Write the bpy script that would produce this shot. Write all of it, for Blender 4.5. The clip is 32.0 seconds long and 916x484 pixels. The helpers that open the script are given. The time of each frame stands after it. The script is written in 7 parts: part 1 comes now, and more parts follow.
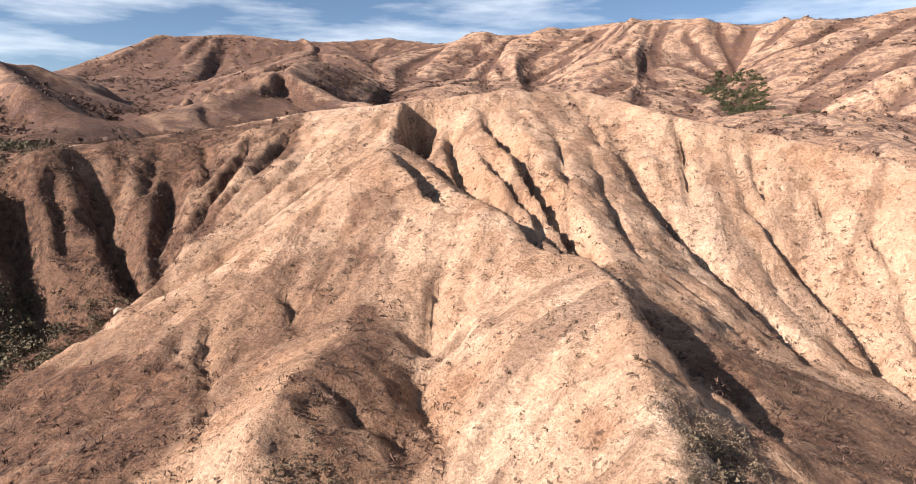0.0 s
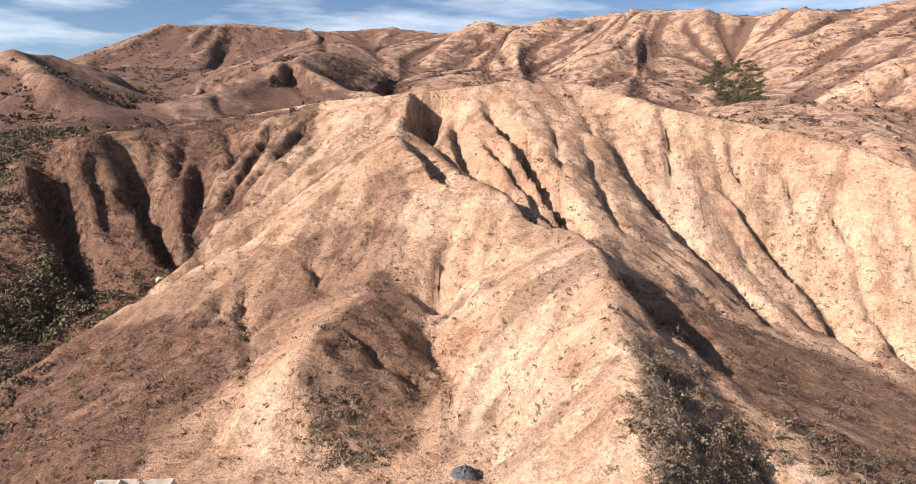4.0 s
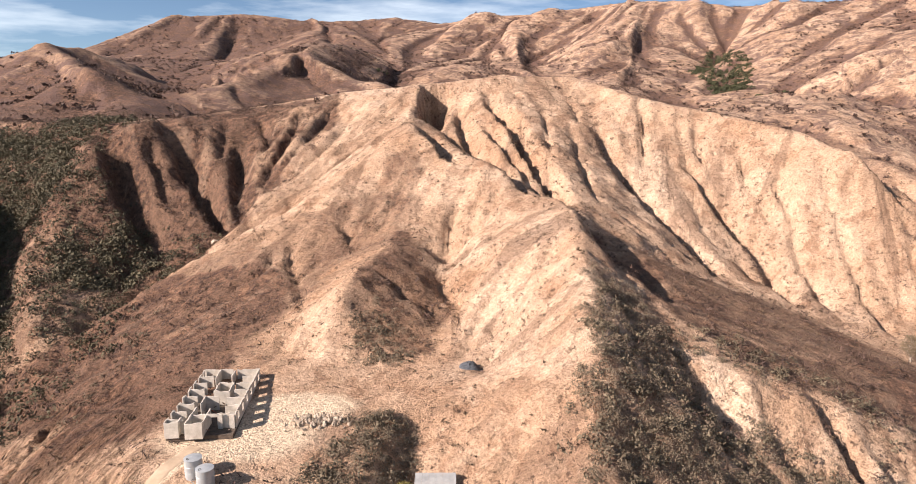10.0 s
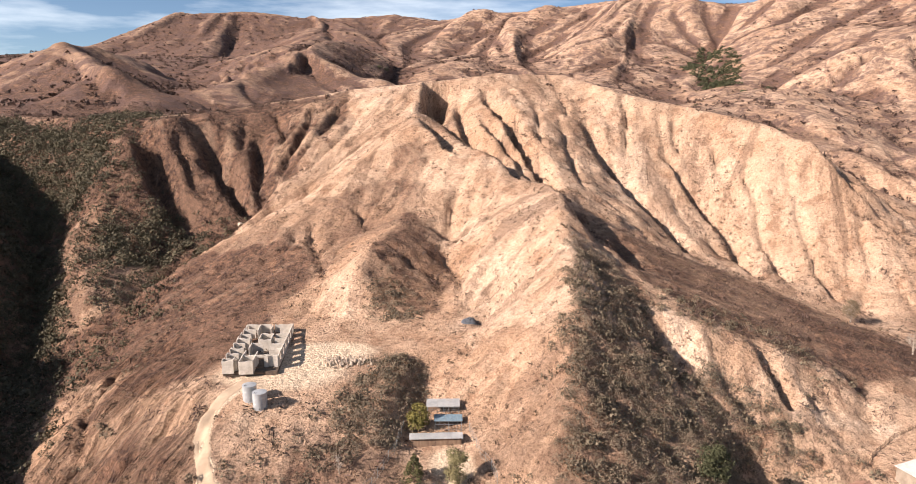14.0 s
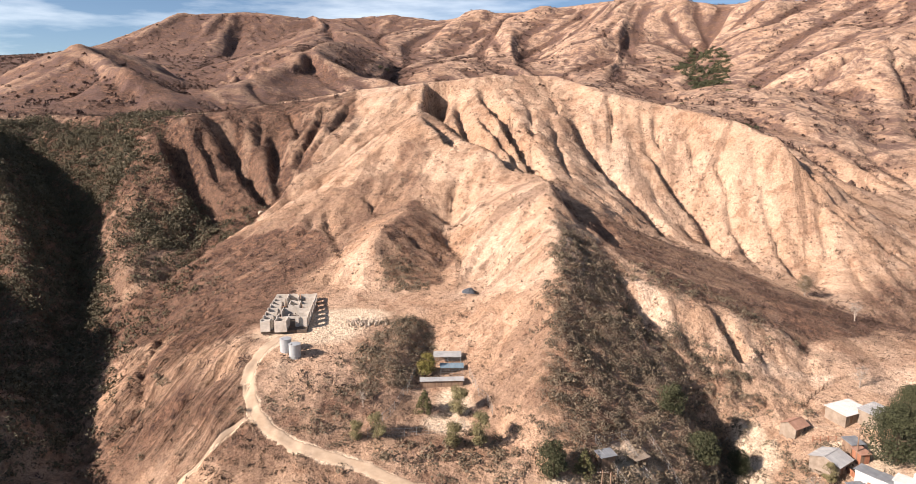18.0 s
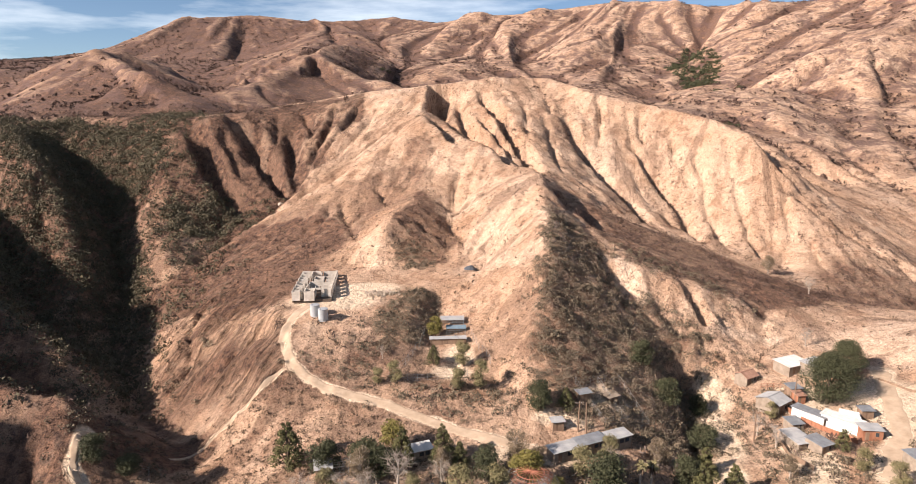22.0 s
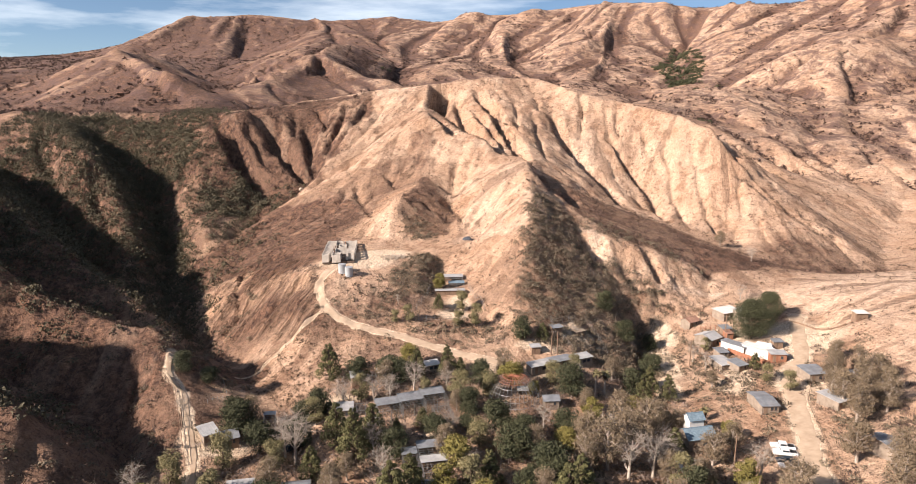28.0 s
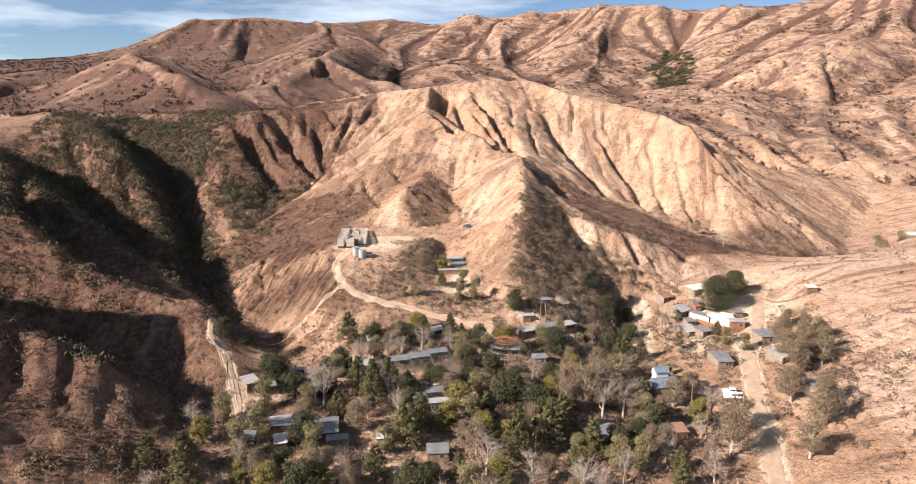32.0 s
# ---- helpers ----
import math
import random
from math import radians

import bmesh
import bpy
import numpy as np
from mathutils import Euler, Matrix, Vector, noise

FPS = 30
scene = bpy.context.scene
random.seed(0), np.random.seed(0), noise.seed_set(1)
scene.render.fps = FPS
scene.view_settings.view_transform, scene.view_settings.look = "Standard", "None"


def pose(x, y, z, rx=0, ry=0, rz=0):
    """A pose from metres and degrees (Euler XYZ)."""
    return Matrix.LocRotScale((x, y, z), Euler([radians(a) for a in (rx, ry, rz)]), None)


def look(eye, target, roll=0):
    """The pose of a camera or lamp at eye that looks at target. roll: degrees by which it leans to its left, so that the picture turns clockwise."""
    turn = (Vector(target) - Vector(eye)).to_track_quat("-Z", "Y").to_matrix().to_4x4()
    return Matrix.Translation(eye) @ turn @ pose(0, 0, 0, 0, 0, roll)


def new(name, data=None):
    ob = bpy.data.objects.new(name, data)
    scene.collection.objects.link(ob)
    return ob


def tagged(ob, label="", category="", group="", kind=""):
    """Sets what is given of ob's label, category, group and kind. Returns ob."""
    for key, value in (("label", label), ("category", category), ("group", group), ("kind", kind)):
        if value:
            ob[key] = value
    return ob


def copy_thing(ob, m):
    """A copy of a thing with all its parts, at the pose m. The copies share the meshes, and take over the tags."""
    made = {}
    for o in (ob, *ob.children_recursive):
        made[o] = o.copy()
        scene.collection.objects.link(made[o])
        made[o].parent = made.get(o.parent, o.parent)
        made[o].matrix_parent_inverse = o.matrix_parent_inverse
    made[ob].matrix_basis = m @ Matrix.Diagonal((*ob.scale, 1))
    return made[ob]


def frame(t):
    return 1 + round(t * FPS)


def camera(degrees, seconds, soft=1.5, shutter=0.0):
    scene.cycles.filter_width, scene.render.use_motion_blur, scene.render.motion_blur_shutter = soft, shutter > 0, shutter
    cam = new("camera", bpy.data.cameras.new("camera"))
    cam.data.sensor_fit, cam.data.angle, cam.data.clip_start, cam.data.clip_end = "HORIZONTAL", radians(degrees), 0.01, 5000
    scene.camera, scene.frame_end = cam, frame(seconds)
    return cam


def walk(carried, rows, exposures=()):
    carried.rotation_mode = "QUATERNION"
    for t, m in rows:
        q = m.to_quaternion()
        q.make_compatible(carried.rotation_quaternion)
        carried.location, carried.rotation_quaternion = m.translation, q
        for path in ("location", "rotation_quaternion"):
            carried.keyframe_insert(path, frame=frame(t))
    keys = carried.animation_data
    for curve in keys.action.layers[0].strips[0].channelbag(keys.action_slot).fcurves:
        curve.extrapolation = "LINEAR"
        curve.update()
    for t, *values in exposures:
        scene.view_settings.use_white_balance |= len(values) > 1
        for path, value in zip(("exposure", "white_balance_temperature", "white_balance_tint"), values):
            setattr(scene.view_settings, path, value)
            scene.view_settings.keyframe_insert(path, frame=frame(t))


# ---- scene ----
cam = camera(70.0, 32.0, soft=0.45)
PATH = [
    (0, (0.00, 0.00, 100.22), (-1.91, 98.67, 84.09), 0.08),
    (1, (-0.03, -4.92, 100.18), (-2.17, 93.70, 83.77), -0.03),
    (2, (-0.07, -9.90, 100.13), (-2.23, 88.65, 83.32), 0.09),
    (3, (-0.10, -14.99, 100.09), (-2.28, 83.48, 82.81), 0.15),
    (6, (-0.27, -31.99, 100.00), (-2.52, 66.24, 81.43), 0.33),
    (7, (-0.35, -38.48, 99.98), (-2.70, 59.68, 81.02), 0.21),
    (8, (-0.44, -45.09, 99.96), (-2.77, 53.02, 80.73), 0.21),
    (9, (-0.52, -51.77, 99.95), (-2.81, 46.32, 80.62), 0.14),
    (10, (-0.60, -58.50, 99.93), (-2.87, 39.57, 80.52), 0.20),
    (11, (-0.68, -65.22, 99.91), (-2.87, 32.82, 80.32), 0.24),
    (12, (-0.76, -71.89, 99.89), (-2.90, 26.10, 80.06), 0.19),
    (13, (-0.85, -78.47, 99.87), (-2.99, 19.50, 79.92), 0.01),
    (14, (-0.92, -84.99, 99.86), (-2.91, 12.96, 79.81), 0.09),
    (17, (-1.15, -104.45, 99.92), (-2.87, -6.52, 79.79), 0.10),
    (18, (-1.28, -111.34, 99.94), (-2.95, -13.43, 79.69), 0.03),
    (19, (-1.41, -118.33, 99.95), (-3.12, -20.42, 79.67), -0.09),
    (20, (-1.54, -125.41, 99.97), (-3.19, -27.52, 79.62), -0.21),
    (21, (-1.66, -132.55, 99.99), (-3.34, -34.63, 79.79), -0.25),
    (22, (-1.77, -139.76, 100.01), (-3.36, -41.84, 79.81), -0.23),
    (23, (-1.87, -147.05, 100.03), (-3.28, -49.09, 79.99), -0.06),
    (24, (-1.97, -154.40, 100.05), (-3.27, -56.43, 80.04), -0.10),
    (25, (-2.08, -161.79, 100.06), (-3.26, -63.81, 80.09), -0.16),
    (28, (-2.60, -184.31, 99.97), (-3.52, -86.46, 79.38), -0.12),
    (29, (-2.77, -191.73, 100.00), (-3.55, -93.90, 79.30), -0.07),
    (30, (-2.94, -199.14, 100.03), (-3.75, -101.30, 79.39), -0.16),
    (31, (-3.11, -206.57, 100.06), (-3.98, -108.70, 79.53), -0.30),
    (32, (-3.28, -214.00, 100.10), (-3.95, -116.13, 79.60), -0.22),
]
walk(cam, [(t, look(eye, target, roll)) for t, eye, target, roll in PATH], [(0, 1.28), (32, 1.26)])

# ---------------------------------------------------------------- light
SUN_ELEVATION, SUN_FROM = 30.0, 243.0  # degrees; compass bearing the sun stands at, +y being north


def daylight():
    world = bpy.data.worlds.new("sky")
    scene.world = world
    world.use_nodes = True
    nt = world.node_tree
    nt.nodes.clear()
    out = nt.nodes.new("ShaderNodeOutputWorld")
    bg = nt.nodes.new("ShaderNodeBackground")
    sky = nt.nodes.new("ShaderNodeTexSky")
    sky.sky_type = "NISHITA"
    sky.sun_disc = False
    sky.sun_elevation = radians(SUN_ELEVATION)
    sky.sun_rotation = radians(SUN_FROM)
    sky.air_density, sky.dust_density, sky.ozone_density = 0.65, 0.3, 2.0
    # thin high cloud streaks, low over the horizon
    tc = nt.nodes.new("ShaderNodeTexCoord")
    mp = nt.nodes.new("ShaderNodeMapping")
    mp.inputs["Scale"].default_value = (1.3, 1.3, 8.0)
    nz = nt.nodes.new("ShaderNodeTexNoise")
    nz.inputs["Scale"].default_value, nz.inputs["Detail"].default_value = 2.6, 7.0
    nz.inputs["Roughness"].default_value = 0.55
    ramp = nt.nodes.new("ShaderNodeValToRGB")
    ramp.color_ramp.elements[0].position, ramp.color_ramp.elements[1].position = 0.47, 1.0
    mix = nt.nodes.new("ShaderNodeMix")
    mix.data_type = "RGBA"
    mix.inputs["B"].default_value = (15.0, 15.2, 15.4, 1)
    link = nt.links.new
    link(tc.outputs["Generated"], mp.inputs["Vector"])
    link(mp.outputs["Vector"], nz.inputs["Vector"])
    link(nz.outputs["Fac"], ramp.inputs["Fac"])
    link(ramp.outputs["Color"], mix.inputs["Factor"])
    link(sky.outputs["Color"], mix.inputs["A"])
    link(mix.outputs["Result"], bg.inputs["Color"])
    bg.inputs["Strength"].default_value = 0.05
    link(bg.outputs["Background"], out.inputs["Surface"])
    sun = bpy.data.lights.new("sun", "SUN")
    sun.energy, sun.angle, sun.color = 5.0, radians(0.55), (1.0, 0.845, 0.745)
    ob = new("sun", sun)
    a, e = radians(SUN_FROM), radians(SUN_ELEVATION)
    from_dir = Vector((math.sin(a) * math.cos(e), math.cos(a) * math.cos(e), math.sin(e)))
    ob.matrix_world = look(from_dir * 500, (0, 0, 0))


daylight()

# ---------------------------------------------------------------- materials


class Nodes:
    """Small builder for node materials."""

    def __init__(self, name):
        self.mat = bpy.data.materials.new(name)
        self.mat.use_nodes = True
        self.nt = self.mat.node_tree
        self.bsdf = self.nt.nodes["Principled BSDF"]
        self.bsdf.inputs["Specular IOR Level"].default_value = 0.25

    def node(self, kind, **props):
        n = self.nt.nodes.new("ShaderNode" + kind)
        for key, value in props.items():
            if key in n.inputs:
                n.inputs[key].default_value = value
        return n

    def link(self, a, b):
        self.nt.links.new(a, b)

    def coords(self, which="Object", scale=(1, 1, 1)):
        tc, mp = self.node("TexCoord"), self.node("Mapping")
        mp.inputs["Scale"].default_value = scale
        self.link(tc.outputs[which], mp.inputs["Vector"])
        return mp.outputs["Vector"]

    def noise(self, vec, scale, detail=5.0, rough=0.6, distort=0.0):
        n = self.node("TexNoise")
        n.inputs["Scale"].default_value, n.inputs["Detail"].default_value = scale, detail
        n.inputs["Roughness"].default_value, n.inputs["Distortion"].default_value = rough, distort
        self.link(vec, n.inputs["Vector"])
        return n.outputs["Fac"]

    def ramp(self, fac, low, high, a=(0, 0, 0), b=(1, 1, 1)):
        r = self.node("ValToRGB")
        r.color_ramp.elements[0].position, r.color_ramp.elements[1].position = low, high
        r.color_ramp.elements[0].color, r.color_ramp.elements[1].color = (*a, 1), (*b, 1)
        self.link(fac, r.inputs["Fac"])
        return r.outputs["Color"]

    def mix(self, fac, a, b, mode="MIX"):
        m = self.node("Mix")
        m.data_type, m.blend_type = "RGBA", mode
        for sock, v in (("Factor", fac), ("A", a), ("B", b)):
            if isinstance(v, (int, float)):
                m.inputs[sock].default_value = v
            elif isinstance(v, tuple):
                m.inputs[sock].default_value = (*v, 1)
            else:
                self.link(v, m.inputs[sock])
        return m.outputs["Result"]

    def math(self, op, a, b=0.0):
        m = self.node("Math")
        m.operation = op
        for k, v in enumerate((a, b)):
            if isinstance(v, (int, float)):
                m.inputs[k].default_value = v
            else:
                self.link(v, m.inputs[k])
        return m.outputs[0]

    def done(self, color, rough=0.9, bump=None, strength=0.4, distance=0.1, metal=0.0):
        b = self.bsdf
        if isinstance(color, tuple):
            b.inputs["Base Color"].default_value = (*color, 1)
        else:
            self.link(color, b.inputs["Base Color"])
        if isinstance(rough, (int, float)):
            b.inputs["Roughness"].default_value = rough
        else:
            self.link(rough, b.inputs["Roughness"])
        b.inputs["Metallic"].default_value = metal
        if bump is not None:
            n = self.node("Bump")
            n.inputs["Strength"].default_value, n.inputs["Distance"].default_value = strength, distance
            self.link(bump, n.inputs["Height"])
            self.link(n.outputs["Normal"], b.inputs["Normal"])
        return self.mat


def soil_material():
    """Dry hill soil: tan sandstone dirt, rusty and scorched patches, pale badland, packed dirt and dry grass by zone."""
    m = Nodes("hill_soil")
    v = m.coords("Object")
    zone = m.node("Attribute")
    zone.attribute_name = "zones"
    sep = m.node("SeparateColor")
    m.link(zone.outputs["Color"], sep.inputs["Color"])
    washed = m.node("Attribute")
    washed.attribute_name = "wash"
    wash = m.math("ADD", washed.outputs["Fac"], m.math("MULTIPLY", m.math("SUBTRACT", m.noise(v, 0.9, 5, 0.7), 0.5), 0.30))
    big, mid, fine, grit = m.noise(v, 0.016, 6), m.noise(v, 0.07, 7, 0.65), m.noise(v, 0.45, 8, 0.7), m.noise(v, 1.9, 6, 0.8)
    clod = m.noise(v, 0.75, 6, 0.75, 0.4)
    slump, turned, drawn = m.node("Attribute"), m.node("Mapping"), m.node("Mapping")
    slump.attribute_name = "slump"
    turned.inputs["Rotation"].default_value = (0, 0, radians(26.8))
    drawn.inputs["Scale"].default_value = (1.0, 0.07, 0.07)
    m.link(v, turned.inputs["Vector"])
    m.link(turned.outputs["Vector"], drawn.inputs["Vector"])
    stripe = m.noise(drawn.outputs["Vector"], 0.8, 5, 0.65, 0.3)
    tan = m.mix(m.ramp(mid, 0.36, 0.66), (0.375, 0.252, 0.170), (0.540, 0.390, 0.282))
    rust = m.mix(m.math("MULTIPLY", m.ramp(big, 0.46, 0.62), 0.7), tan, (0.385, 0.245, 0.158))
    rust = m.mix(m.math("MULTIPLY", m.ramp(m.noise(v, 0.15, 6, 0.7, 0.6), 0.52, 0.62), 0.55), rust, (0.215, 0.112, 0.066))
    rust = m.mix(m.math("MULTIPLY", m.ramp(m.noise(v, 0.07, 6, 0.7, 0.9), 0.54, 0.70), 0.5), rust, (0.58, 0.455, 0.345))
    scorch_and_shade = m.mix(m.ramp(fine, 0.38, 0.64), (0.056, 0.034, 0.027), (0.205, 0.118, 0.078))
    scorch_and_shade = m.mix(m.math("MULTIPLY", m.ramp(m.noise(v, 0.2, 6, 0.7, 0.5), 0.54, 0.64), 0.6), scorch_and_shade, (0.29, 0.172, 0.108))
    col = m.mix(m.ramp(m.math("ADD", sep.outputs["Red"], m.math("MULTIPLY", m.math("SUBTRACT", mid, 0.5), 1.1)), 0.30, 0.72), rust, scorch_and_shade)
    pale = m.mix(m.ramp(fine, 0.36, 0.62), (0.45, 0.326, 0.235), (0.62, 0.472, 0.358))
    col = m.mix(m.ramp(m.math("ADD", sep.outputs["Green"], m.math("MULTIPLY", m.math("SUBTRACT", mid, 0.5), 0.8)), 0.38, 0.75), col, pale)
    # washed streaks: dark litter caught in the rills, pale bared soil on the ribs between
    loose = m.math("SUBTRACT", m.math("SUBTRACT", 1.0, sep.outputs["Blue"]), m.math("MULTIPLY", zone.outputs["Alpha"], 0.6))
    litter = m.math("MULTIPLY", m.math("MULTIPLY", m.ramp(wash, 0.62, 0.74), 0.55), loose)
    col = m.mix(litter, col, (0.165, 0.102, 0.070))
    bared = m.math("MULTIPLY", m.math("MULTIPLY", m.math("SUBTRACT", 1.0, m.ramp(wash, 0.20, 0.40)), 0.3), loose)
    col = m.mix(bared, col, m.mix(0.5, col, (0.58, 0.43, 0.31)))
    dirt = m.mix(fine, (0.53, 0.415, 0.30), (0.66, 0.535, 0.405))
    col = m.mix(m.ramp(sep.outputs["Blue"], 0.35, 0.65), col, dirt)
    mottle = m.math("MULTIPLY", m.ramp(m.noise(v, 0.06, 10, 0.8, 0.6), 0.47, 0.56), m.math("MULTIPLY", zone.outputs["Alpha"], 0.85))
    col = m.mix(mottle, col, (0.120, 0.076, 0.066))
    stubble = m.math("MULTIPLY", m.ramp(m.noise(v, 0.32, 5, 0.75, 0.3), 0.53, 0.60), m.math("MULTIPLY", zone.outputs["Alpha"], 0.5))
    col = m.mix(stubble, col, (0.105, 0.064, 0.056))
    # small dry tufts and stones too small to stand out
    spots = m.math("MAXIMUM", m.ramp(m.noise(v, 0.8, 3, 0.6), 0.60, 0.64), m.ramp(m.noise(v, 1.9, 2, 0.5), 0.61, 0.65))
    spots = m.math("MULTIPLY", spots, m.ramp(m.noise(v, 0.06, 4, 0.6), 0.36, 0.56))
    col = m.mix(m.math("MULTIPLY", spots, m.math("SUBTRACT", 0.8, m.math("MULTIPLY", sep.outputs["Blue"], 0.78))), col, (0.080, 0.050, 0.036))
    col = m.mix(m.math("SUBTRACT", 0.62, m.math("MULTIPLY", sep.outputs["Blue"], 0.45)), col, m.ramp(clod, 0.38, 0.60, (0.74, 0.71, 0.69), (1.20, 1.20, 1.20)), "MULTIPLY")
    col = m.mix(0.55, col, m.ramp(grit, 0.41, 0.59, (0.40, 0.36, 0.34), (1.50, 1.49, 1.48)), "MULTIPLY")
    col = m.mix(m.math("MULTIPLY", slump.outputs["Fac"], 0.75), col, m.ramp(stripe, 0.40, 0.60, (0.45, 0.42, 0.40), (1.3, 1.3, 1.3)), "MULTIPLY")
    bump = m.math("ADD", m.math("MULTIPLY", clod, 0.75), m.math("MULTIPLY", grit, 0.3))
    bump = m.math("ADD", bump, m.math("MULTIPLY", m.noise(v, 0.16, 5, 0.7), 1.6))
    bump = m.math("SUBTRACT", bump, m.math("MULTIPLY", m.ramp(wash, 0.45, 0.8), 0.5))
    bump = m.math("ADD", bump, m.math("MULTIPLY", m.math("MULTIPLY", stripe, slump.outputs["Fac"]), 2.0))
    return m.done(col, 0.95, bump, 1.0, 1.0)


SOIL = soil_material()

# ---------------------------------------------------------------- the land: crest and gully lines, and the slopes between them
LINES = []
FAR_LINES = []


def crease(*points):
    """A ridge, gully or bench edge of the near hills, as x, y, z."""
    LINES.append(np.array(points, float))


def range_line(*points):
    """A ridge or canyon of the far hills."""
    FAR_LINES.append(np.array(points, float))


# main crest: left shoulder, summit, right shoulder, and its spur down to the wash
crease((-250, 262, 95), (-195, 244, 95), (-162, 216, 95), (-141, 195, 93), (-120, 225, 98), (-100, 262, 103), (-60, 246, 109), (-20, 246, 113), (8, 250, 116.5), (45, 256, 117), (69, 222, 106))
crease((69, 222, 106), (92, 212, 101), (112, 190, 96), (128, 165, 89), (148, 147, 66), (170, 126, 42), (186, 110, 28))
# the long spur in the middle
crease((-20, 246, 113), (-26, 222, 104), (-23, 206, 98), (-23, 178, 93.5), (0, 160, 86), (25, 139, 75.5), (27, 114, 75), (24, 85, 69.5), (22, 57, 61), (19, 30, 47), (13, 4, 32))
# hollow under the summit and the fan of gullies below it
crease((-12, 236, 102), (-14, 215, 95), (-8, 190, 88), (8, 168, 80), (22, 145, 73))
crease((10, 240, 111), (18, 205, 98), (26, 170, 84), (32, 145, 73))
crease((42, 250, 114), (46, 220, 99), (46, 190, 84), (40, 150, 72), (48, 132, 64))
# ribs and gullies of the wide right-hand face
crease((56, 238, 108), (56, 205, 92), (52, 187, 81), (62, 165, 66), (76, 138, 50))
crease((69, 222, 106), (72, 200, 90), (78, 182, 77), (84, 158, 58), (88, 143, 48))
crease((88, 208, 98), (86, 190, 84), (90, 168, 62), (95, 143, 45))
crease((112, 190, 96), (108, 170, 80), (108, 150, 58), (108, 132, 42))
crease((128, 165, 89), (124, 148, 66), (124, 128, 42), (124, 110, 36))
# wash at the foot of the right-hand face
crease((27, 128, 72), (45, 130, 62), (62, 133, 54), (76, 134, 49), (95, 128, 43), (112, 108, 38), (128, 92, 33), (150, 85, 28), (186, 102, 25.5), (204, 132, 25), (228, 168, 28), (262, 208, 36), (284, 240, 47), (276, 262, 62))
# brushy apron right of the spur, and its broken lower edge
crease((30, 108, 68), (48, 100, 57), (70, 92, 48), (95, 82, 42), (118, 70, 33))
crease((41, 70, 53), (52, 62, 50), (62, 60, 47), (78, 62, 42), (92, 58, 37))
crease((44, 58, 43), (56, 52, 40), (72, 52, 36), (86, 50, 32))
crease((40, 52, 46.5), (46, 36, 34), (51, 24, 24.5), (53, 12, 19))
# left spur
crease((-23, 178, 93.5), (-42, 166, 81), (-58, 152, 69), (-75, 142, 60), (-92, 131, 51), (-104, 112, 41), (-110, 92, 32), (-112, 78, 25))
# knob, cone and the gullies on both sides
crease((-14, 165, 86), (-17, 148, 74), (-20.5, 129, 65), (-25, 112, 63), (-32, 91, 60), (-36, 81, 49))
crease((-2, 152, 79), (-8, 128, 61), (-9, 108, 54), (-9, 92, 50), (-10, 78, 47.5))
crease((-32, 160, 77), (-36, 132, 61), (-43, 108, 54), (-52, 92, 48.5))
crease((6, 112, 68), (7, 92, 58), (4, 76, 48.5))
# bench with the ruin, and the drop in front of it
crease((-62, 82, 46), (-48, 80, 46), (-30, 77, 46.5), (-12, 74, 47), (2, 70, 46.5))
crease((-62, 62, 44.6), (-40, 62, 44.6), (-20, 64, 45))
crease((-62, 40, 43.6), (-50, 38, 43.2), (-40, 38, 43), (-28, 48, 44), (-14, 58, 45))
crease((-50, 33, 42), (-42, 32, 42), (-34, 38, 42))
crease((-58, 24, 37), (-46, 14, 34.5), (-34, 9, 32.5), (-20, 4, 30.5), (-6, -4, 28.5))
crease((-16.5, 54, 45), (-17.5, 44, 43.5), (-18.5, 34, 41), (-20.5, 24, 38), (-23, 15, 35))
crease((-13, 52, 41.5), (-12, 44, 38), (-11.5, 34, 36.5), (-11.5, 24, 35), (-12, 16, 33.5))
crease((-10, 28, 36), (2, 27, 36), (6, 38, 41))
crease((-10, 20, 33.5), (4, 18, 33), (8, 12, 31.5))
# left canyon
crease((-178, 172, 52), (-160, 146, 40), (-146, 122, 30), (-134, 96, 22), (-122, 68, 18.5), (-104, 42, 17), (-91, 26, 17.5), (-72, 4, 19), (-52, -22, 20), (-40, -50, 19))
crease((-232, 226, 82), (-205, 196, 65), (-178, 172, 52))
crease((-78, 62, 40), (-86, 48, 33), (-94, 38, 25))
crease((-141, 195, 93), (-147, 172, 73), (-149, 155, 59), (-144, 141, 51), (-134, 129, 48.5), (-124, 117, 44.5), (-116, 104, 36))
crease((-110, 215, 92), (-112, 185, 72), (-106, 165, 60), (-112, 140, 44))
crease((-95, 232, 98), (-95, 200, 80), (-90, 172, 66))
crease((-75, 232, 103), (-80, 195, 82), (-88, 160, 57), (-102, 134, 45), (-111, 116, 37))
crease((-40, 232, 107), (-50, 200, 90), (-62, 172, 74))
# rocky left wall of the canyon
crease((-284, 230, 97), (-230, 190, 90), (-190, 141, 79), (-165, 118, 58), (-145, 92, 36), (-130, 70, 22))
crease((-260, 124, 90), (-212, 86, 72), (-165, 57, 55), (-135, 38, 43), (-113, 27, 35), (-101, 23, 25))
# gully between the two rocky ribs of the canyon wall
crease((-280, 178, 82), (-235, 150, 58), (-192, 118, 45), (-160, 86, 29), (-138, 60, 21))
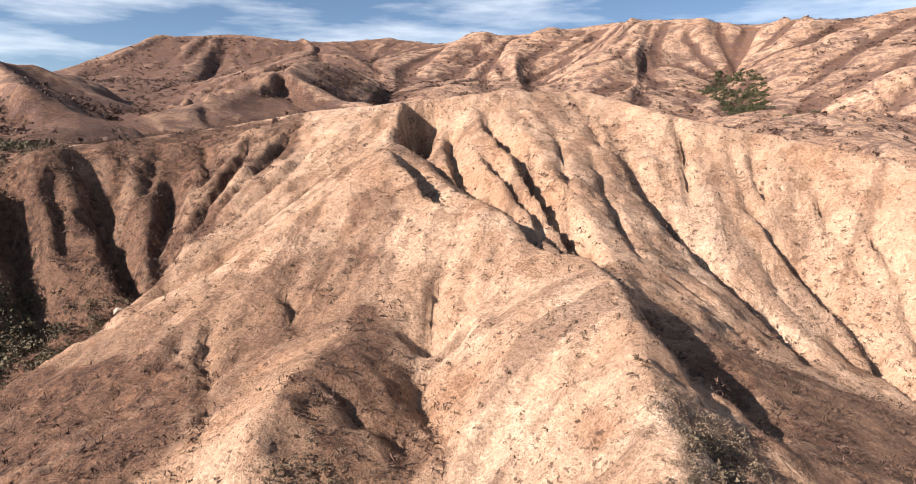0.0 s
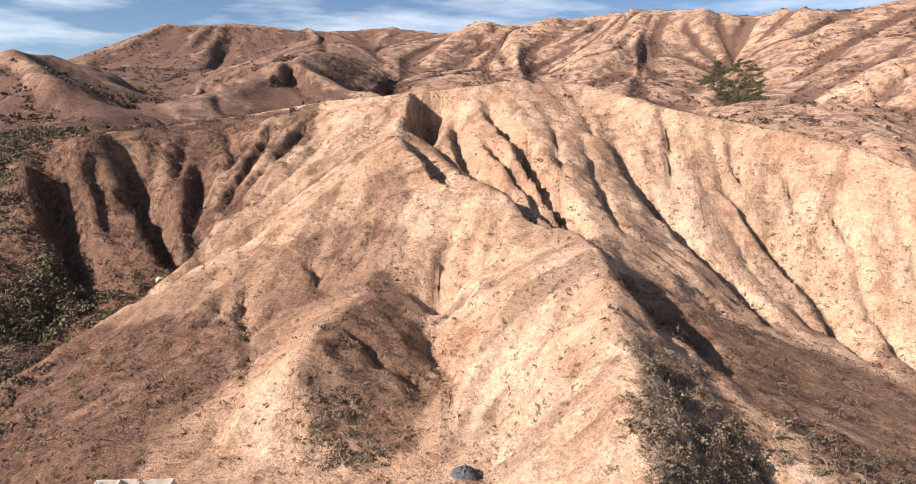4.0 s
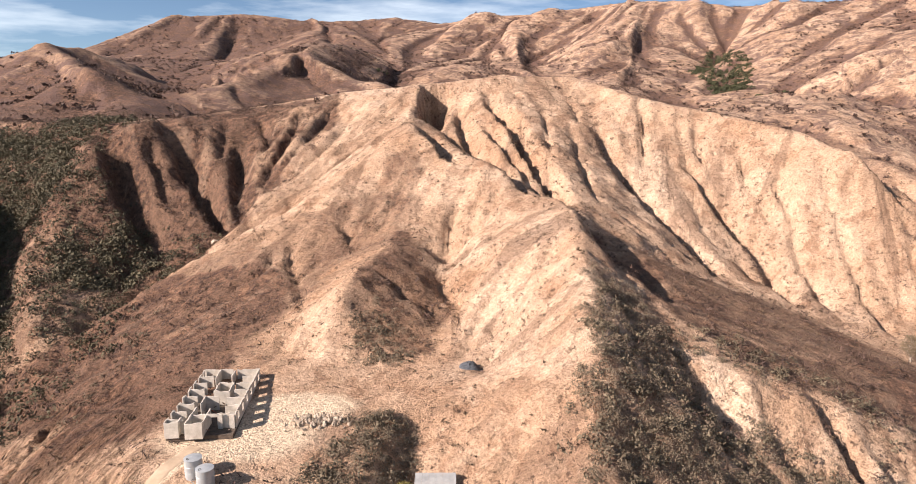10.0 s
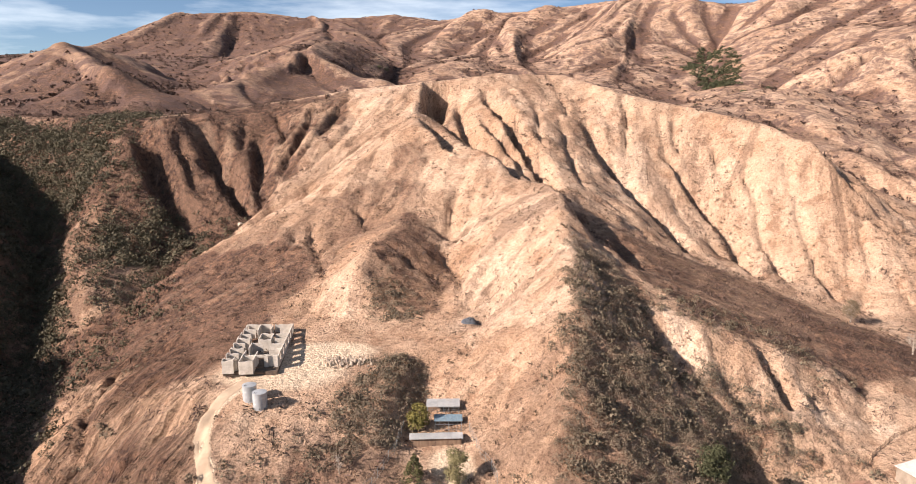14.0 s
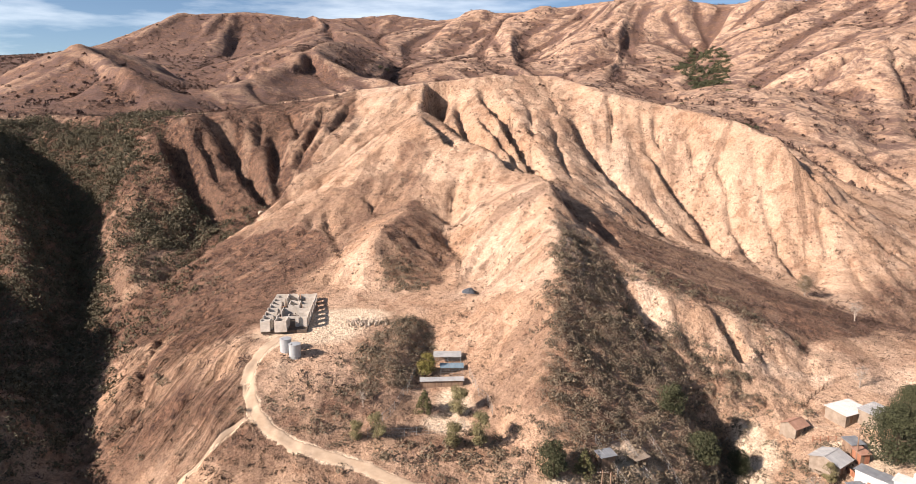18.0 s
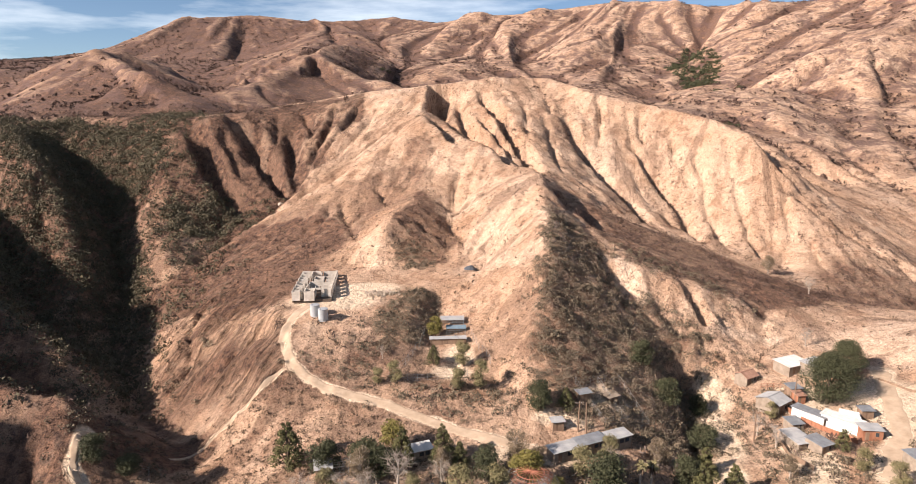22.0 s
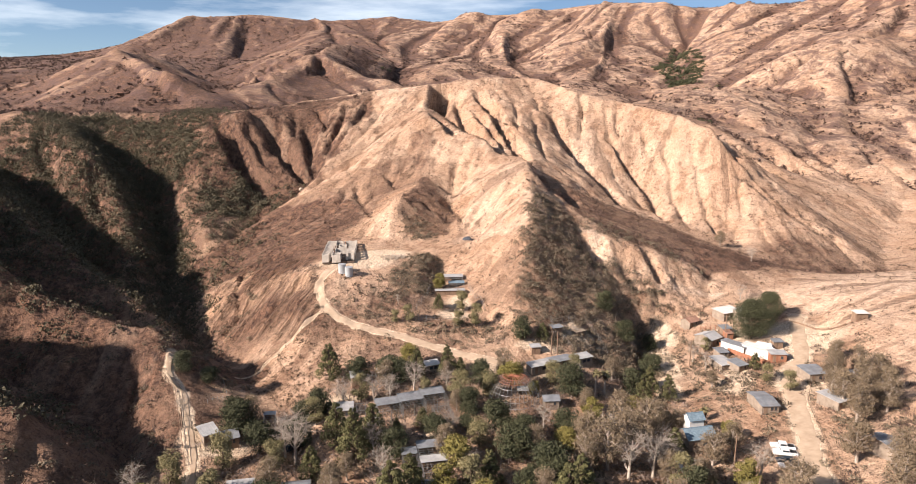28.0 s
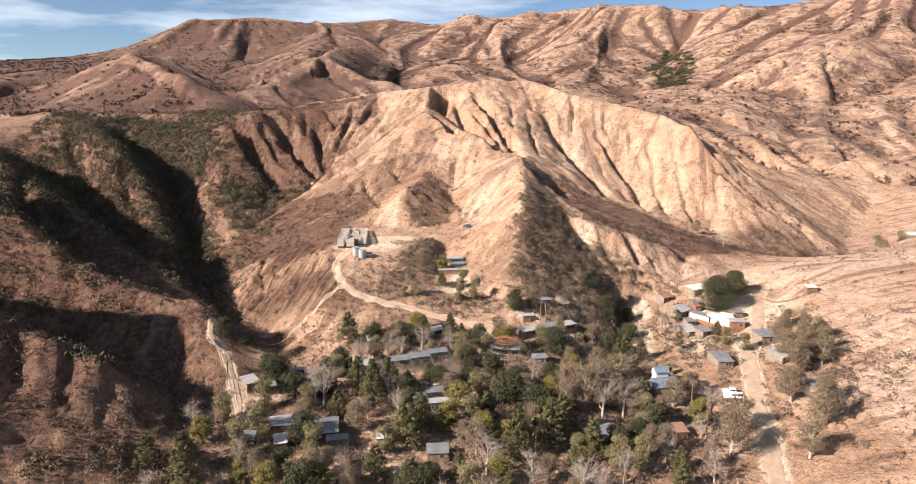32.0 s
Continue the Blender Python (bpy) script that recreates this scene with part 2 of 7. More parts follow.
# ridge with the little road, and the ravines on both sides of it
crease((-230, 40, 98), (-172, 16, 72), (-137, 4, 49), (-116, -1, 41.5), (-100, -4, 38), (-92, -6, 36.5), (-84, -17, 32.5), (-78, -29, 29), (-69, -43, 25.5))
crease((-240, 66, 70), (-180, 38, 47), (-140, 20, 34), (-112, 11, 24.5), (-96, 9, 20))
crease((-240, -14, 66), (-170, -18, 38), (-135, -19, 27), (-112, -24, 23), (-98, -29, 21), (-84, -43, 19), (-77, -58, 18))
# near left hill
crease((-240, -82, 116), (-200, -64, 100), (-172, -52, 83), (-149, -51, 64), (-129, -54, 49.5), (-116, -57, 45.5), (-107, -58, 43.5), (-99, -60, 40), (-92, -62, 37), (-87, -66, 32), (-80, -71, 26), (-75, -79, 20))
crease((-200, -160, 50), (-150, -130, 34), (-100, -112, 20))
# valley floor
crease((-60, -60, 20.5), (-26, -32, 23.5), (0, -26, 24.2), (30, -22, 23), (52, -14, 20))
crease((-70, -100, 16), (-20, -90, 17), (30, -84, 18), (60, -84, 19))
crease((-80, -160, 14), (0, -160, 13), (60, -160, 15))
crease((-100, -290, 8), (0, -290, 6), (90, -290, 9))
crease((60, 36, 18), (56, 18, 17.5), (52, -2, 17.5), (48, -24, 17.5), (40, -60, 17))
crease((92, 62, 32), (84, 44, 28), (87, 24, 25.5), (93, 0, 25), (82, -30, 23), (72, -64, 21.5), (64, -110, 18))
crease((112, 46, 28.5), (114, 28, 29.5), (108, 8, 28), (98, -20, 25))
# grassy low hill and the slope right of the road
crease((120, 24, 34), (138, 30, 40), (160, 40, 41.5), (192, 64, 43), (230, 80, 48))
crease((120, 2, 35), (150, 2, 42), (200, 12, 54))
crease((94, -38, 24.5), (108, -44, 30), (130, -46, 40), (190, -40, 62))
crease((84, -74, 23.5), (100, -84, 30), (130, -90, 43), (200, -90, 72))
crease((180, 78, 32), (215, 100, 31), (250, 130, 35))
# hollow behind the right-hand shoulder, and the hill beyond it
crease((92, 212, 101), (104, 245, 92), (121, 300, 95), (150, 380, 99), (185, 420, 103), (220, 455, 112), (252, 475, 118), (283, 480, 117), (297, 470, 109), (310, 450, 102))
crease((252, 475, 118), (240, 400, 98), (225, 335, 83), (219, 290, 73), (228, 240, 54), (249, 200, 39))
crease((104, 245, 90), (135, 236, 83), (160, 222, 70), (182, 195, 52), (198, 160, 34), (204, 136, 25.5))
crease((185, 420, 103), (176, 350, 96), (172, 300, 88), (182, 255, 74), (196, 215, 52))
crease((210, 430, 104), (203, 360, 90), (197, 310, 78), (206, 250, 56))
crease((297, 470, 109), (272, 400, 88), (258, 330, 70), (262, 270, 52))
# hill to the right of it
crease((499, 560, 136), (420, 490, 119), (347, 420, 99), (300, 350, 82), (284, 310, 68), (290, 262, 50), (293, 240, 42))
crease((347, 420, 99), (335, 350, 76), (325, 290, 58))
crease((310, 450, 98), (300, 410, 88), (280, 350, 70))
# far hills, left
range_line((-600, 420, 128), (-520, 425, 112), (-434, 430, 108), (-406, 450, 126), (-379, 455, 139), (-364, 462, 147), (-345, 470, 148), (-334, 500, 144), (-340, 560, 143))
range_line((-345, 470, 148), (-277, 400, 130), (-223, 340, 113), (-192, 290, 102), (-174, 250, 96.5))
range_line((-364, 462, 147), (-299, 380, 118), (-265, 320, 102), (-246, 285, 95))
range_line((-320, 480, 130), (-254, 400, 113), (-218, 330, 97), (-196, 265, 92))
range_line((-304, 520, 128), (-251, 430, 110), (-200, 370, 98), (-170, 320, 92))
range_line((-434, 430, 108), (-370, 330, 96), (-300, 255, 92), (-284, 230, 97))
range_line((-190, 420, 94), (-160, 340, 86), (-130, 285, 88))
range_line((-137, 304, 106), (-110, 285, 104), (-100, 262, 103))
range_line((-415, 700, 153), (-412, 850, 169), (-332, 900, 171))
range_line((-365, 900, 178), (-348, 780, 159), (-329, 660, 140), (-300, 540, 119))
range_line((-315, 850, 168), (-292, 700, 145), (-268, 580, 126), (-252, 500, 113))
range_line((-216, 420, 108), (-216, 455, 116), (-208, 500, 128), (-196, 530, 135), (-182, 555, 137), (-176, 575, 138), (-150, 560, 132), (-124, 540, 123), (-95, 510, 114))
range_line((-196, 530, 135), (-190, 470, 119), (-184, 420, 108))
range_line((-160, 545, 128), (-150, 490, 110), (-135, 440, 98))
range_line((-240, 560, 112), (-215, 600, 126), (-195, 590, 132))
range_line((-285, 720, 154), (-218, 660, 152), (-173, 600, 153), (-157, 590, 143), (-136, 585, 133), (-115, 585, 125), (-99, 579, 132), (-60, 540, 112))
range_line((-173, 600, 153), (-174, 700, 171), (-167, 800, 186))
range_line((-130, 620, 118), (-120, 720, 132), (-110, 800, 150))
range_line((-319, 1200, 246), (-248, 1150, 235), (-192, 980, 195), (-132, 820, 162))
range_line((-60, 600, 104), (20, 500, 92))
range_line((-572, 900, 179), (-463, 850, 174), (-400, 900, 172))
range_line((-620, 960, 170), (-430, 900, 164), (-300, 850, 158), (-180, 830, 160), (-90, 900, 170), (-35, 1000, 182))
range_line((-1157, 1200, 196), (-760, 1150, 191), (-687, 1150, 214), (-639, 1180, 245), (-580, 1250, 281), (-464, 1285, 298), (-366, 1300, 288), (-321, 1300, 273))
range_line((-321, 1300, 273), (-321, 1400, 295), (-272, 1440, 295), (-203, 1450, 303), (-132, 1450, 300), (-73, 1400, 286))
range_line((-366, 1250, 250), (-360, 1100, 205), (-350, 950, 170))
range_line((-321, 1300, 265), (-275, 1000, 203), (-270, 850, 172))
range_line((-203, 1450, 295), (-170, 1200, 232), (-150, 1000, 190), (-170, 880, 165))
range_line((-75, 700, 139), (-45, 740, 152), (-15, 781, 166), (21, 740, 144), (85, 720, 135))
range_line((-15, 781, 166), (-10, 700, 140), (0, 600, 112))
# far hills, right
range_line((-73, 1400, 283), (-4, 1300, 290), (96, 1250, 287), (188, 1200, 292), (266, 1170, 299), (341, 1100, 286), (425, 1020, 265), (504, 960, 261), (571, 900, 264), (631, 850, 282), (763, 800, 324), (1000, 760, 365))
range_line((-4, 1300, 285), (10, 1100, 220), (30, 950, 180), (60, 850, 158))
range_line((96, 1250, 282), (90, 1050, 205), (100, 900, 165))
range_line((266, 1170, 294), (173, 1000, 221), (130, 900, 179), (136, 800, 151), (147, 700, 130))
range_line((341, 1100, 281), (265, 950, 215), (216, 850, 179), (170, 700, 138), (165, 560, 112))
range_line((411, 1000, 220), (326, 850, 161), (257, 700, 126), (190, 560, 98), (135, 440, 90), (60, 380, 88), (-40, 360, 90))
range_line((504, 960, 256), (387, 800, 191), (294, 690, 142), (221, 608, 110), (190, 580, 100))
range_line((310, 690, 138), (330, 600, 138), (349, 540, 152), (410, 520, 166), (470, 560, 175), (567, 650, 198), (640, 760, 240))
range_line((240, 600, 104), (290, 540, 108), (330, 500, 104), (350, 470, 104))
range_line((620, 560, 170), (499, 560, 136))
range_line((760, 420, 170), (550, 330, 106), (420, 240, 68), (330, 190, 48), (250, 130, 38))
range_line((340, 300, 55), (420, 330, 75))
range_line((-1580, 700, 150), (-1200, 600, 140), (-900, 500, 135), (-700, 300, 130), (-600, 420, 128))
range_line((-1580, -200, 120), (-700, -100, 110), (-400, 0, 95))
range_line((1580, -200, 200), (700, -100, 140), (400, 0, 90))
range_line((-1580, 2000, 160), (0, 2200, 200), (1580, 2000, 300))
range_line((-1500, -440, 30), (0, -440, 0), (1500, -440, 60))



def rasterise(lines, x0, y0, cell, shape):
    total, count = np.zeros(shape), np.zeros(shape)
    for line in lines:
        for a, b in zip(line[:-1], line[1:]):
            n = max(2, int(np.hypot(*(b - a)[:2]) / cell * 2) + 1)
            p = a + np.linspace(0, 1, n)[:, None] * (b - a)
            i, j = np.round((p[:, 1] - y0) / cell).astype(int), np.round((p[:, 0] - x0) / cell).astype(int)
            ok = (i >= 0) & (i < shape[0]) & (j >= 0) & (j < shape[1])
            np.add.at(total, (i[ok], j[ok]), p[ok, 2])
            np.add.at(count, (i[ok], j[ok]), 1)
    return np.where(count > 0, total / np.maximum(count, 1), 0.0), count > 0


def relax(h, fixed, rounds):
    """Even slopes between the fixed lines (successive over-relaxation on a chequered grid)."""
    ii, jj = np.indices(h.shape)
    masks = [((ii + jj) % 2 == c) & ~fixed for c in (0, 1)]
    for _ in range(rounds):
        for mask in masks:
            p = np.pad(h, 1, mode="edge")
            mean = (p[:-2, 1:-1] + p[2:, 1:-1] + p[1:-1, :-2] + p[1:-1, 2:]) / 4
            h = np.where(mask, h + 1.7 * (mean - h), h)
    return h


def sample(field, x0, y0, cell, x, y):
    """Bilinear reading of a grid."""
    u = np.clip((np.asarray(x, float) - x0) / cell, 0, field.shape[1] - 1.001)
    v = np.clip((np.asarray(y, float) - y0) / cell, 0, field.shape[0] - 1.001)
    j, i = u.astype(int), v.astype(int)
    u, v = u - j, v - i
    return (field[i, j] * (1 - u) + field[i, j + 1] * u) * (1 - v) + (field[i + 1, j] * (1 - u) + field[i + 1, j + 1] * u) * v


def solve(lines, x0, y0, x1, y1, cell, start=None, border=False):
    """Coarse to fine."""
    prev = None
    for step in (8, 4, 2, 1):
        c = cell * step
        shape = (int((y1 - y0) / c) + 1, int((x1 - x0) / c) + 1)
        xx, yy = np.meshgrid(x0 + c * np.arange(shape[1]), y0 + c * np.arange(shape[0]))
        value, fixed = rasterise(lines, x0, y0, c, shape)
        if prev is None:
            h = start(xx, yy) if start else np.full(shape, value[fixed].mean())
        else:
            h = sample(prev, x0, y0, 2 * c, xx, yy)
        if border:
            rim = np.zeros(shape, bool)
            rim[[0, -1]] = True
            rim[:, [0, -1]] = True
            value, fixed = np.where(rim & ~fixed, start(xx, yy), value), fixed | rim
        prev = relax(np.where(fixed, value, h), fixed, 160 if step > 1 else 60)
    return prev


def blur(h, n):
    for _ in range(n):
        for ax in (0, 1):
            p = np.pad(h, [(1, 1) if k == ax else (0, 0) for k in (0, 1)], mode="edge")
            h = (p[:-2] + 2 * p[1:-1] + p[2:]) / 4 if ax == 0 else (p[:, :-2] + 2 * p[:, 1:-1] + p[:, 2:]) / 4
    return h


def value_noise(shape, period, seed):
    rng = np.random.default_rng(seed)
    g = rng.standard_normal((int(shape[0] / period) + 4, int(shape[1] / period) + 4))
    xx, yy = np.meshgrid(np.arange(shape[1]) / period, np.arange(shape[0]) / period)
    j, i = xx.astype(int), yy.astype(int)
    u, v = xx - j, yy - i
    u, v = u * u * (3 - 2 * u), v * v * (3 - 2 * v)
    return (g[i, j] * (1 - u) + g[i, j + 1] * u) * (1 - v) + (g[i + 1, j] * (1 - u) + g[i + 1, j + 1] * u) * v


def rills(h, cell, period, length, seed):
    """Noise drawn out along the fall line of a height grid: washed-out rills and ribs. Mean 0, spread 1."""
    g = blur(h, 3)
    gy, gx = np.gradient(g, cell)
    size = np.hypot(gx, gy) + 1e-6
    dx, dy = gx / size, gy / size
    noise0 = value_noise(h.shape, period / cell, seed)
    jj, ii = np.meshgrid(np.arange(h.shape[1], dtype=float), np.arange(h.shape[0], dtype=float))
    total, n = noise0.copy(), int(length / cell / 2)
    for sign in (1, -1):
        x, y = jj.copy(), ii.copy()
        for _ in range(n):
            i, j = np.clip(np.round(y), 0, h.shape[0] - 1).astype(int), np.clip(np.round(x), 0, h.shape[1] - 1).astype(int)
            x, y = x + sign * dx[i, j] * 2, y + sign * dy[i, j] * 2
            i, j = np.clip(np.round(y), 0, h.shape[0] - 1).astype(int), np.clip(np.round(x), 0, h.shape[1] - 1).astype(int)
            total += noise0[i, j]
    total -= total.mean()
    return total / total.std(), size


FX0, FY0, FX1, FY1, FC = -1600.0, -450.0, 1600.0, 2400.0, 5.0
NX0, NY0, NX1, NY1, NC = -340.0, -300.0, 340.0, 360.0, 2.0
far = blur(solve(LINES + FAR_LINES, FX0, FY0, FX1, FY1, FC), 7)
old = np.clip((FY0 + FC * np.arange(far.shape[0])[:, None] - 480) / 220, 0, 1)
far = far * (1 - old) + blur(far, 22) * old  # the distant hills are old and rounded
cliff = np.hypot(*np.gradient(far, FC))
cliff = blur(np.clip((cliff - 0.5) / 0.3, 0, 1), 6)
far = far * (1 - cliff) + blur(far, 60) * cliff
near = solve(LINES + FAR_LINES, NX0, NY0, NX1, NY1, NC, lambda x, y: sample(far, FX0, FY0, FC, x, y), True)
rounder = np.clip((NY0 + NC * np.arange(near.shape[0])[:, None] - 262) / 40, 0, 1)
near = blur(near, 1) * (1 - rounder) + blur(near, 24) * rounder

CUTS = []


def cut(left, right, depth, *points):
    """A washed-out gully: bank widths to its west and east, depth, and its line in plan."""
    CUTS.append((left, right, depth, points))


def nearest(points, x, y):
    """Distance from places to a line in plan, how far east of it they lie, and how far along it."""
    best, side, run = np.full(np.shape(x), 1e9), np.zeros(np.shape(x)), np.zeros(np.shape(x))
    for k, ((ax, ay), (bx, by)) in enumerate(zip(points[:-1], points[1:])):
        ex, ey = bx - ax, by - ay
        t = np.clip(((x - ax) * ex + (y - ay) * ey) / (ex * ex + ey * ey + 1e-9), 0, 1)
        d = np.hypot(x - ax - t * ex, y - ay - t * ey)
        closer = d < best
        best = np.where(closer, d, best)
        side = np.where(closer, x - ax - t * ex, side)
        run = np.where(closer, (k + t) / (len(points) - 1), run)
    return best, side, run


def along(points, x, y):
    return nearest(points, x, y)[0]


def wobble(x, y, period, seed):
    """Smooth noise at any place, about -1 to 1."""
    g = np.random.default_rng(seed).standard_normal((128, 128))
    u, v = np.asarray(x, float) / period, np.asarray(y, float) / period
    i, j = np.floor(v).astype(int), np.floor(u).astype(int)
    u, v = u - j, v - i
    u, v = u * u * (3 - 2 * u), v * v * (3 - 2 * v)
    i, j, k, l = i % 128, j % 128, (i + 1) % 128, (j + 1) % 128
    return 0.7 * ((g[i, j] * (1 - u) + g[i, l] * u) * (1 - v) + (g[k, j] * (1 - u) + g[k, l] * u) * v)


# drop beside the spur crest, and the fan of gullies below the hollow
cut(1.8, 7.5, 8.7, (-22, 196), (-18, 184), (-14, 174), (-9, 164), (-3, 158))
cut(1.4, 4.4, 5.8, (-15, 208), (-9, 197), (-2, 185), (4, 175))
cut(1.8, 6.2, 8.7, (-9, 236), (-7, 219), (-5, 201), (-1, 187), (5, 174), (10, 156), (15, 144), (20, 138))
cut(1.4, 4.4, 6.5, (3, 206), (6, 197), (11, 182), (15, 171), (19, 157), (22, 143), (25, 135))
cut(2.0, 6.2, 10.9, (3, 240), (7, 222), (12, 209), (16, 191), (20, 175), (23, 160), (25, 148), (26, 134))
cut(1.1, 2.0, 2.6, (28, 226), (27, 195), (26, 167))
# twin gullies and the long cracks on the wide face
cut(2.2, 6.2, 10.2, (47, 234), (48, 206), (50, 192), (53, 181), (57, 173), (62, 165), (66, 157), (71, 150), (76, 136))
cut(1.4, 2.8, 5.8, (54, 185), (59, 177), (63, 169), (68, 161), (73, 152))
cut(1.0, 2.4, 3.6, (68, 228), (67, 210), (64, 196), (62, 184))
cut(1.4, 3.2, 5.1, (72, 160), (73, 149), (74, 136))
cut(1.8, 4.0, 7.2, (78, 190), (82, 176), (87, 168), (90, 160), (93, 151), (95, 138), (97, 130))
cut(1.2, 2.8, 3.6, (104, 184), (104, 164), (104, 142), (106, 128))
cut(3.0, 7.0, 7.0, (135, 150), (141, 143), (148, 137), (158, 128), (168, 120))
cut(1.2, 2.8, 3.6, (118, 174), (116, 152), (116, 130), (118, 116))
cut(1.1, 2.2, 2.9, (98, 196), (97, 176), (100, 158))
cut(1.1, 2.2, 2.9, (38, 210), (37, 188), (38, 166), (40, 148))
cut(1.1, 2.0, 2.3, (84, 200), (86, 186), (84, 172))
# gullies of the hill behind the right-hand shoulder
cut(4.0, 14.0, 11.0, (262, 345), (258, 310), (252, 275), (250, 240))
cut(4.0, 16.0, 13.0, (206, 345), (204, 308), (206, 272), (214, 236))
cut(3.0, 11.0, 8.0, (236, 336), (234, 304), (230, 274), (232, 246))
cut(4.0, 14.0, 10.0, (156, 305), (166, 276), (178, 246), (190, 218))
cut(4.0, 15.0, 11.0, (300, 340), (296, 304), (288, 276), (284, 250))
cut(4.0, 13.0, 9.0, (122, 178), (130, 166), (138, 155), (146, 146), (156, 137), (168, 124))
# dark right flank of the long spur
cut(3.5, 13, 7.0, (29, 126), (32, 116), (35, 106), (40, 96), (46, 88))
cut(2.0, 6, 3.0, (30, 104), (34, 92), (38, 82))
# ribs of the left-hand slope
cut(6.0, 9, 11.0, (-150, 208), (-142, 194), (-134, 184), (-124, 173), (-114, 162), (-102, 150))
cut(1.6, 3, 3.5, (-130, 200), (-124, 191), (-116, 181), (-108, 171))
cut(4.0, 8, 10.0, (-131, 218), (-124, 208), (-116, 199), (-108, 189), (-99, 178), (-90, 168), (-81, 160))
cut(1.4, 2.6, 3.5, (-112, 206), (-106, 195), (-100, 184), (-93, 174))
cut(3.0, 6, 7.5, (-100, 214), (-94, 200), (-90, 188), (-86, 176), (-82, 164))
cut(1.4, 3, 2.5, (-98, 238), (-92, 224), (-85, 210), (-84, 196))
cut(1.5, 4, 3.5, (-76, 232), (-76, 212), (-78, 194), (-80, 178))
cut(1.2, 3, 2.5, (-62, 232), (-66, 210), (-72, 190))
cut(1.2, 2.5, 2.5, (-34, 166), (-44, 160), (-54, 152), (-62, 146))
cut(1.0, 2.5, 2.0, (-32, 176), (-44, 170), (-56, 160), (-66, 152))
cut(1.0, 2.5, 2.0, (-32, 190), (-46, 180), (-60, 168), (-72, 158))
cut(1.0, 2.5, 2.0, (-34, 204), (-48, 194), (-62, 180), (-74, 166))
# trough behind the crest of the left spur
cut(7.0, 7.0, 5.5, (-30, 186), (-40, 180), (-52, 170), (-64, 160), (-78, 152), (-90, 142))
cut(5.0, 5.0, 4.0, (-34, 200), (-46, 190), (-60, 176), (-74, 164))
# rills on the sunlit face
cut(1.4, 2.6, 2.0, (-57, 138), (-52, 122), (-46, 106), (-42, 94))
cut(1.2, 2.4, 2.2, (-12, 116), (-8, 106), (-4, 95), (-5, 82))
cut(1.0, 2.0, 1.6, (1, 118), (0, 104), (-2, 96), (-5, 84))
cut(1.0, 1.8, 1.4, (-25, 160), (-26, 148), (-28, 136))
cut(0.9, 1.6, 1.2, (-45, 148), (-38, 134), (-32, 124))
cut(0.9, 1.6, 1.0, (6, 128), (6, 112), (2, 98))
cut(0.9, 1.6, 1.0, (-70, 128), (-66, 112), (-62, 98))
# cracks of the slumped slope west of the ruin
cut(0.8, 1.7, 2.3, (-64, 51), (-60.5, 40), (-61, 35), (-63, 31.5), (-67, 30), (-69.5, 25), (-71, 21.5))
cut(0.9, 2.2, 3.0, (-81.8, 83), (-88, 79), (-92, 74), (-92, 66), (-89, 54), (-86, 48), (-84.5, 42), (-83, 37), (-82.6, 33))
cut(0.8, 1.5, 1.6, (-73, 59.5), (-75.5, 52), (-76, 46))
cut(0.8, 1.5, 1.5, (-53, 25.5), (-53, 21), (-53.6, 17.6))
cut(0.7, 1.5, 1.3, (-68, 48), (-70, 42), (-73, 36), (-76, 30))
cut(0.7, 1.5, 1.3, (-79, 62), (-81, 54), (-80, 46))
# broken edge of the apron
cut(1.5, 4.0, 4.0, (40, 70), (42, 62), (46, 56))
cut(1.5, 4.0, 4.5, (54, 62), (56, 55), (59, 49))
cut(1.5, 3.0, 3.5, (66, 62), (68, 56), (70, 50))
cut(1.2, 3.0, 2.5, (76, 60), (79, 54), (82, 48))
# stream bed
cut(5.0, 2.5, 2.5, (64, 40), (58, 28), (55, 12), (52, -6), (49, -28), (42, -60))
# near left hill and the canyon wall
cut(2.0, 5.0, 3.5, (-122, -52), (-114, -62), (-108, -74))
cut(1.5, 4.0, 3.0, (-106, -54), (-100, -64), (-96, -76))
cut(1.5, 4.0, 3.0, (-92, -59), (-88, -68), (-86, -78))
cut(3.0, 8.0, 8.0, (-222, 186), (-205, 166), (-182, 154), (-160, 146))
cut(3.0, 7.0, 6.0, (-206, 152), (-186, 136), (-172, 116), (-160, 98))
cut(3.0, 7.0, 6.0, (-250, 196), (-236, 176), (-216, 150), (-200, 132))
cut(3.0, 7.0, 6.0, (-214, 96), (-204, 80), (-192, 60), (-184, 50))
cut(2.5, 6.0, 5.0, (-188, 74), (-178, 60), (-166, 44))
cut(2.5, 6.0, 5.0, (-232, 112), (-216, 108), (-198, 104), (-182, 98))
cut(2.5, 6.0, 5.0, (-170, 62), (-158, 64), (-146, 62))
cut(2.0, 5.0, 4.0, (-150, 8), (-142, 16), (-134, 26))
cut(2.0, 5.0, 4.0, (-176, 18), (-168, 28), (-160, 38))
cut(1.5, 4.0, 3.0, (-112, -8), (-106, -16), (-102, -26))
cut(1.2, 3.0, 2.5, (-94, -14), (-90, -24), (-88, -36))


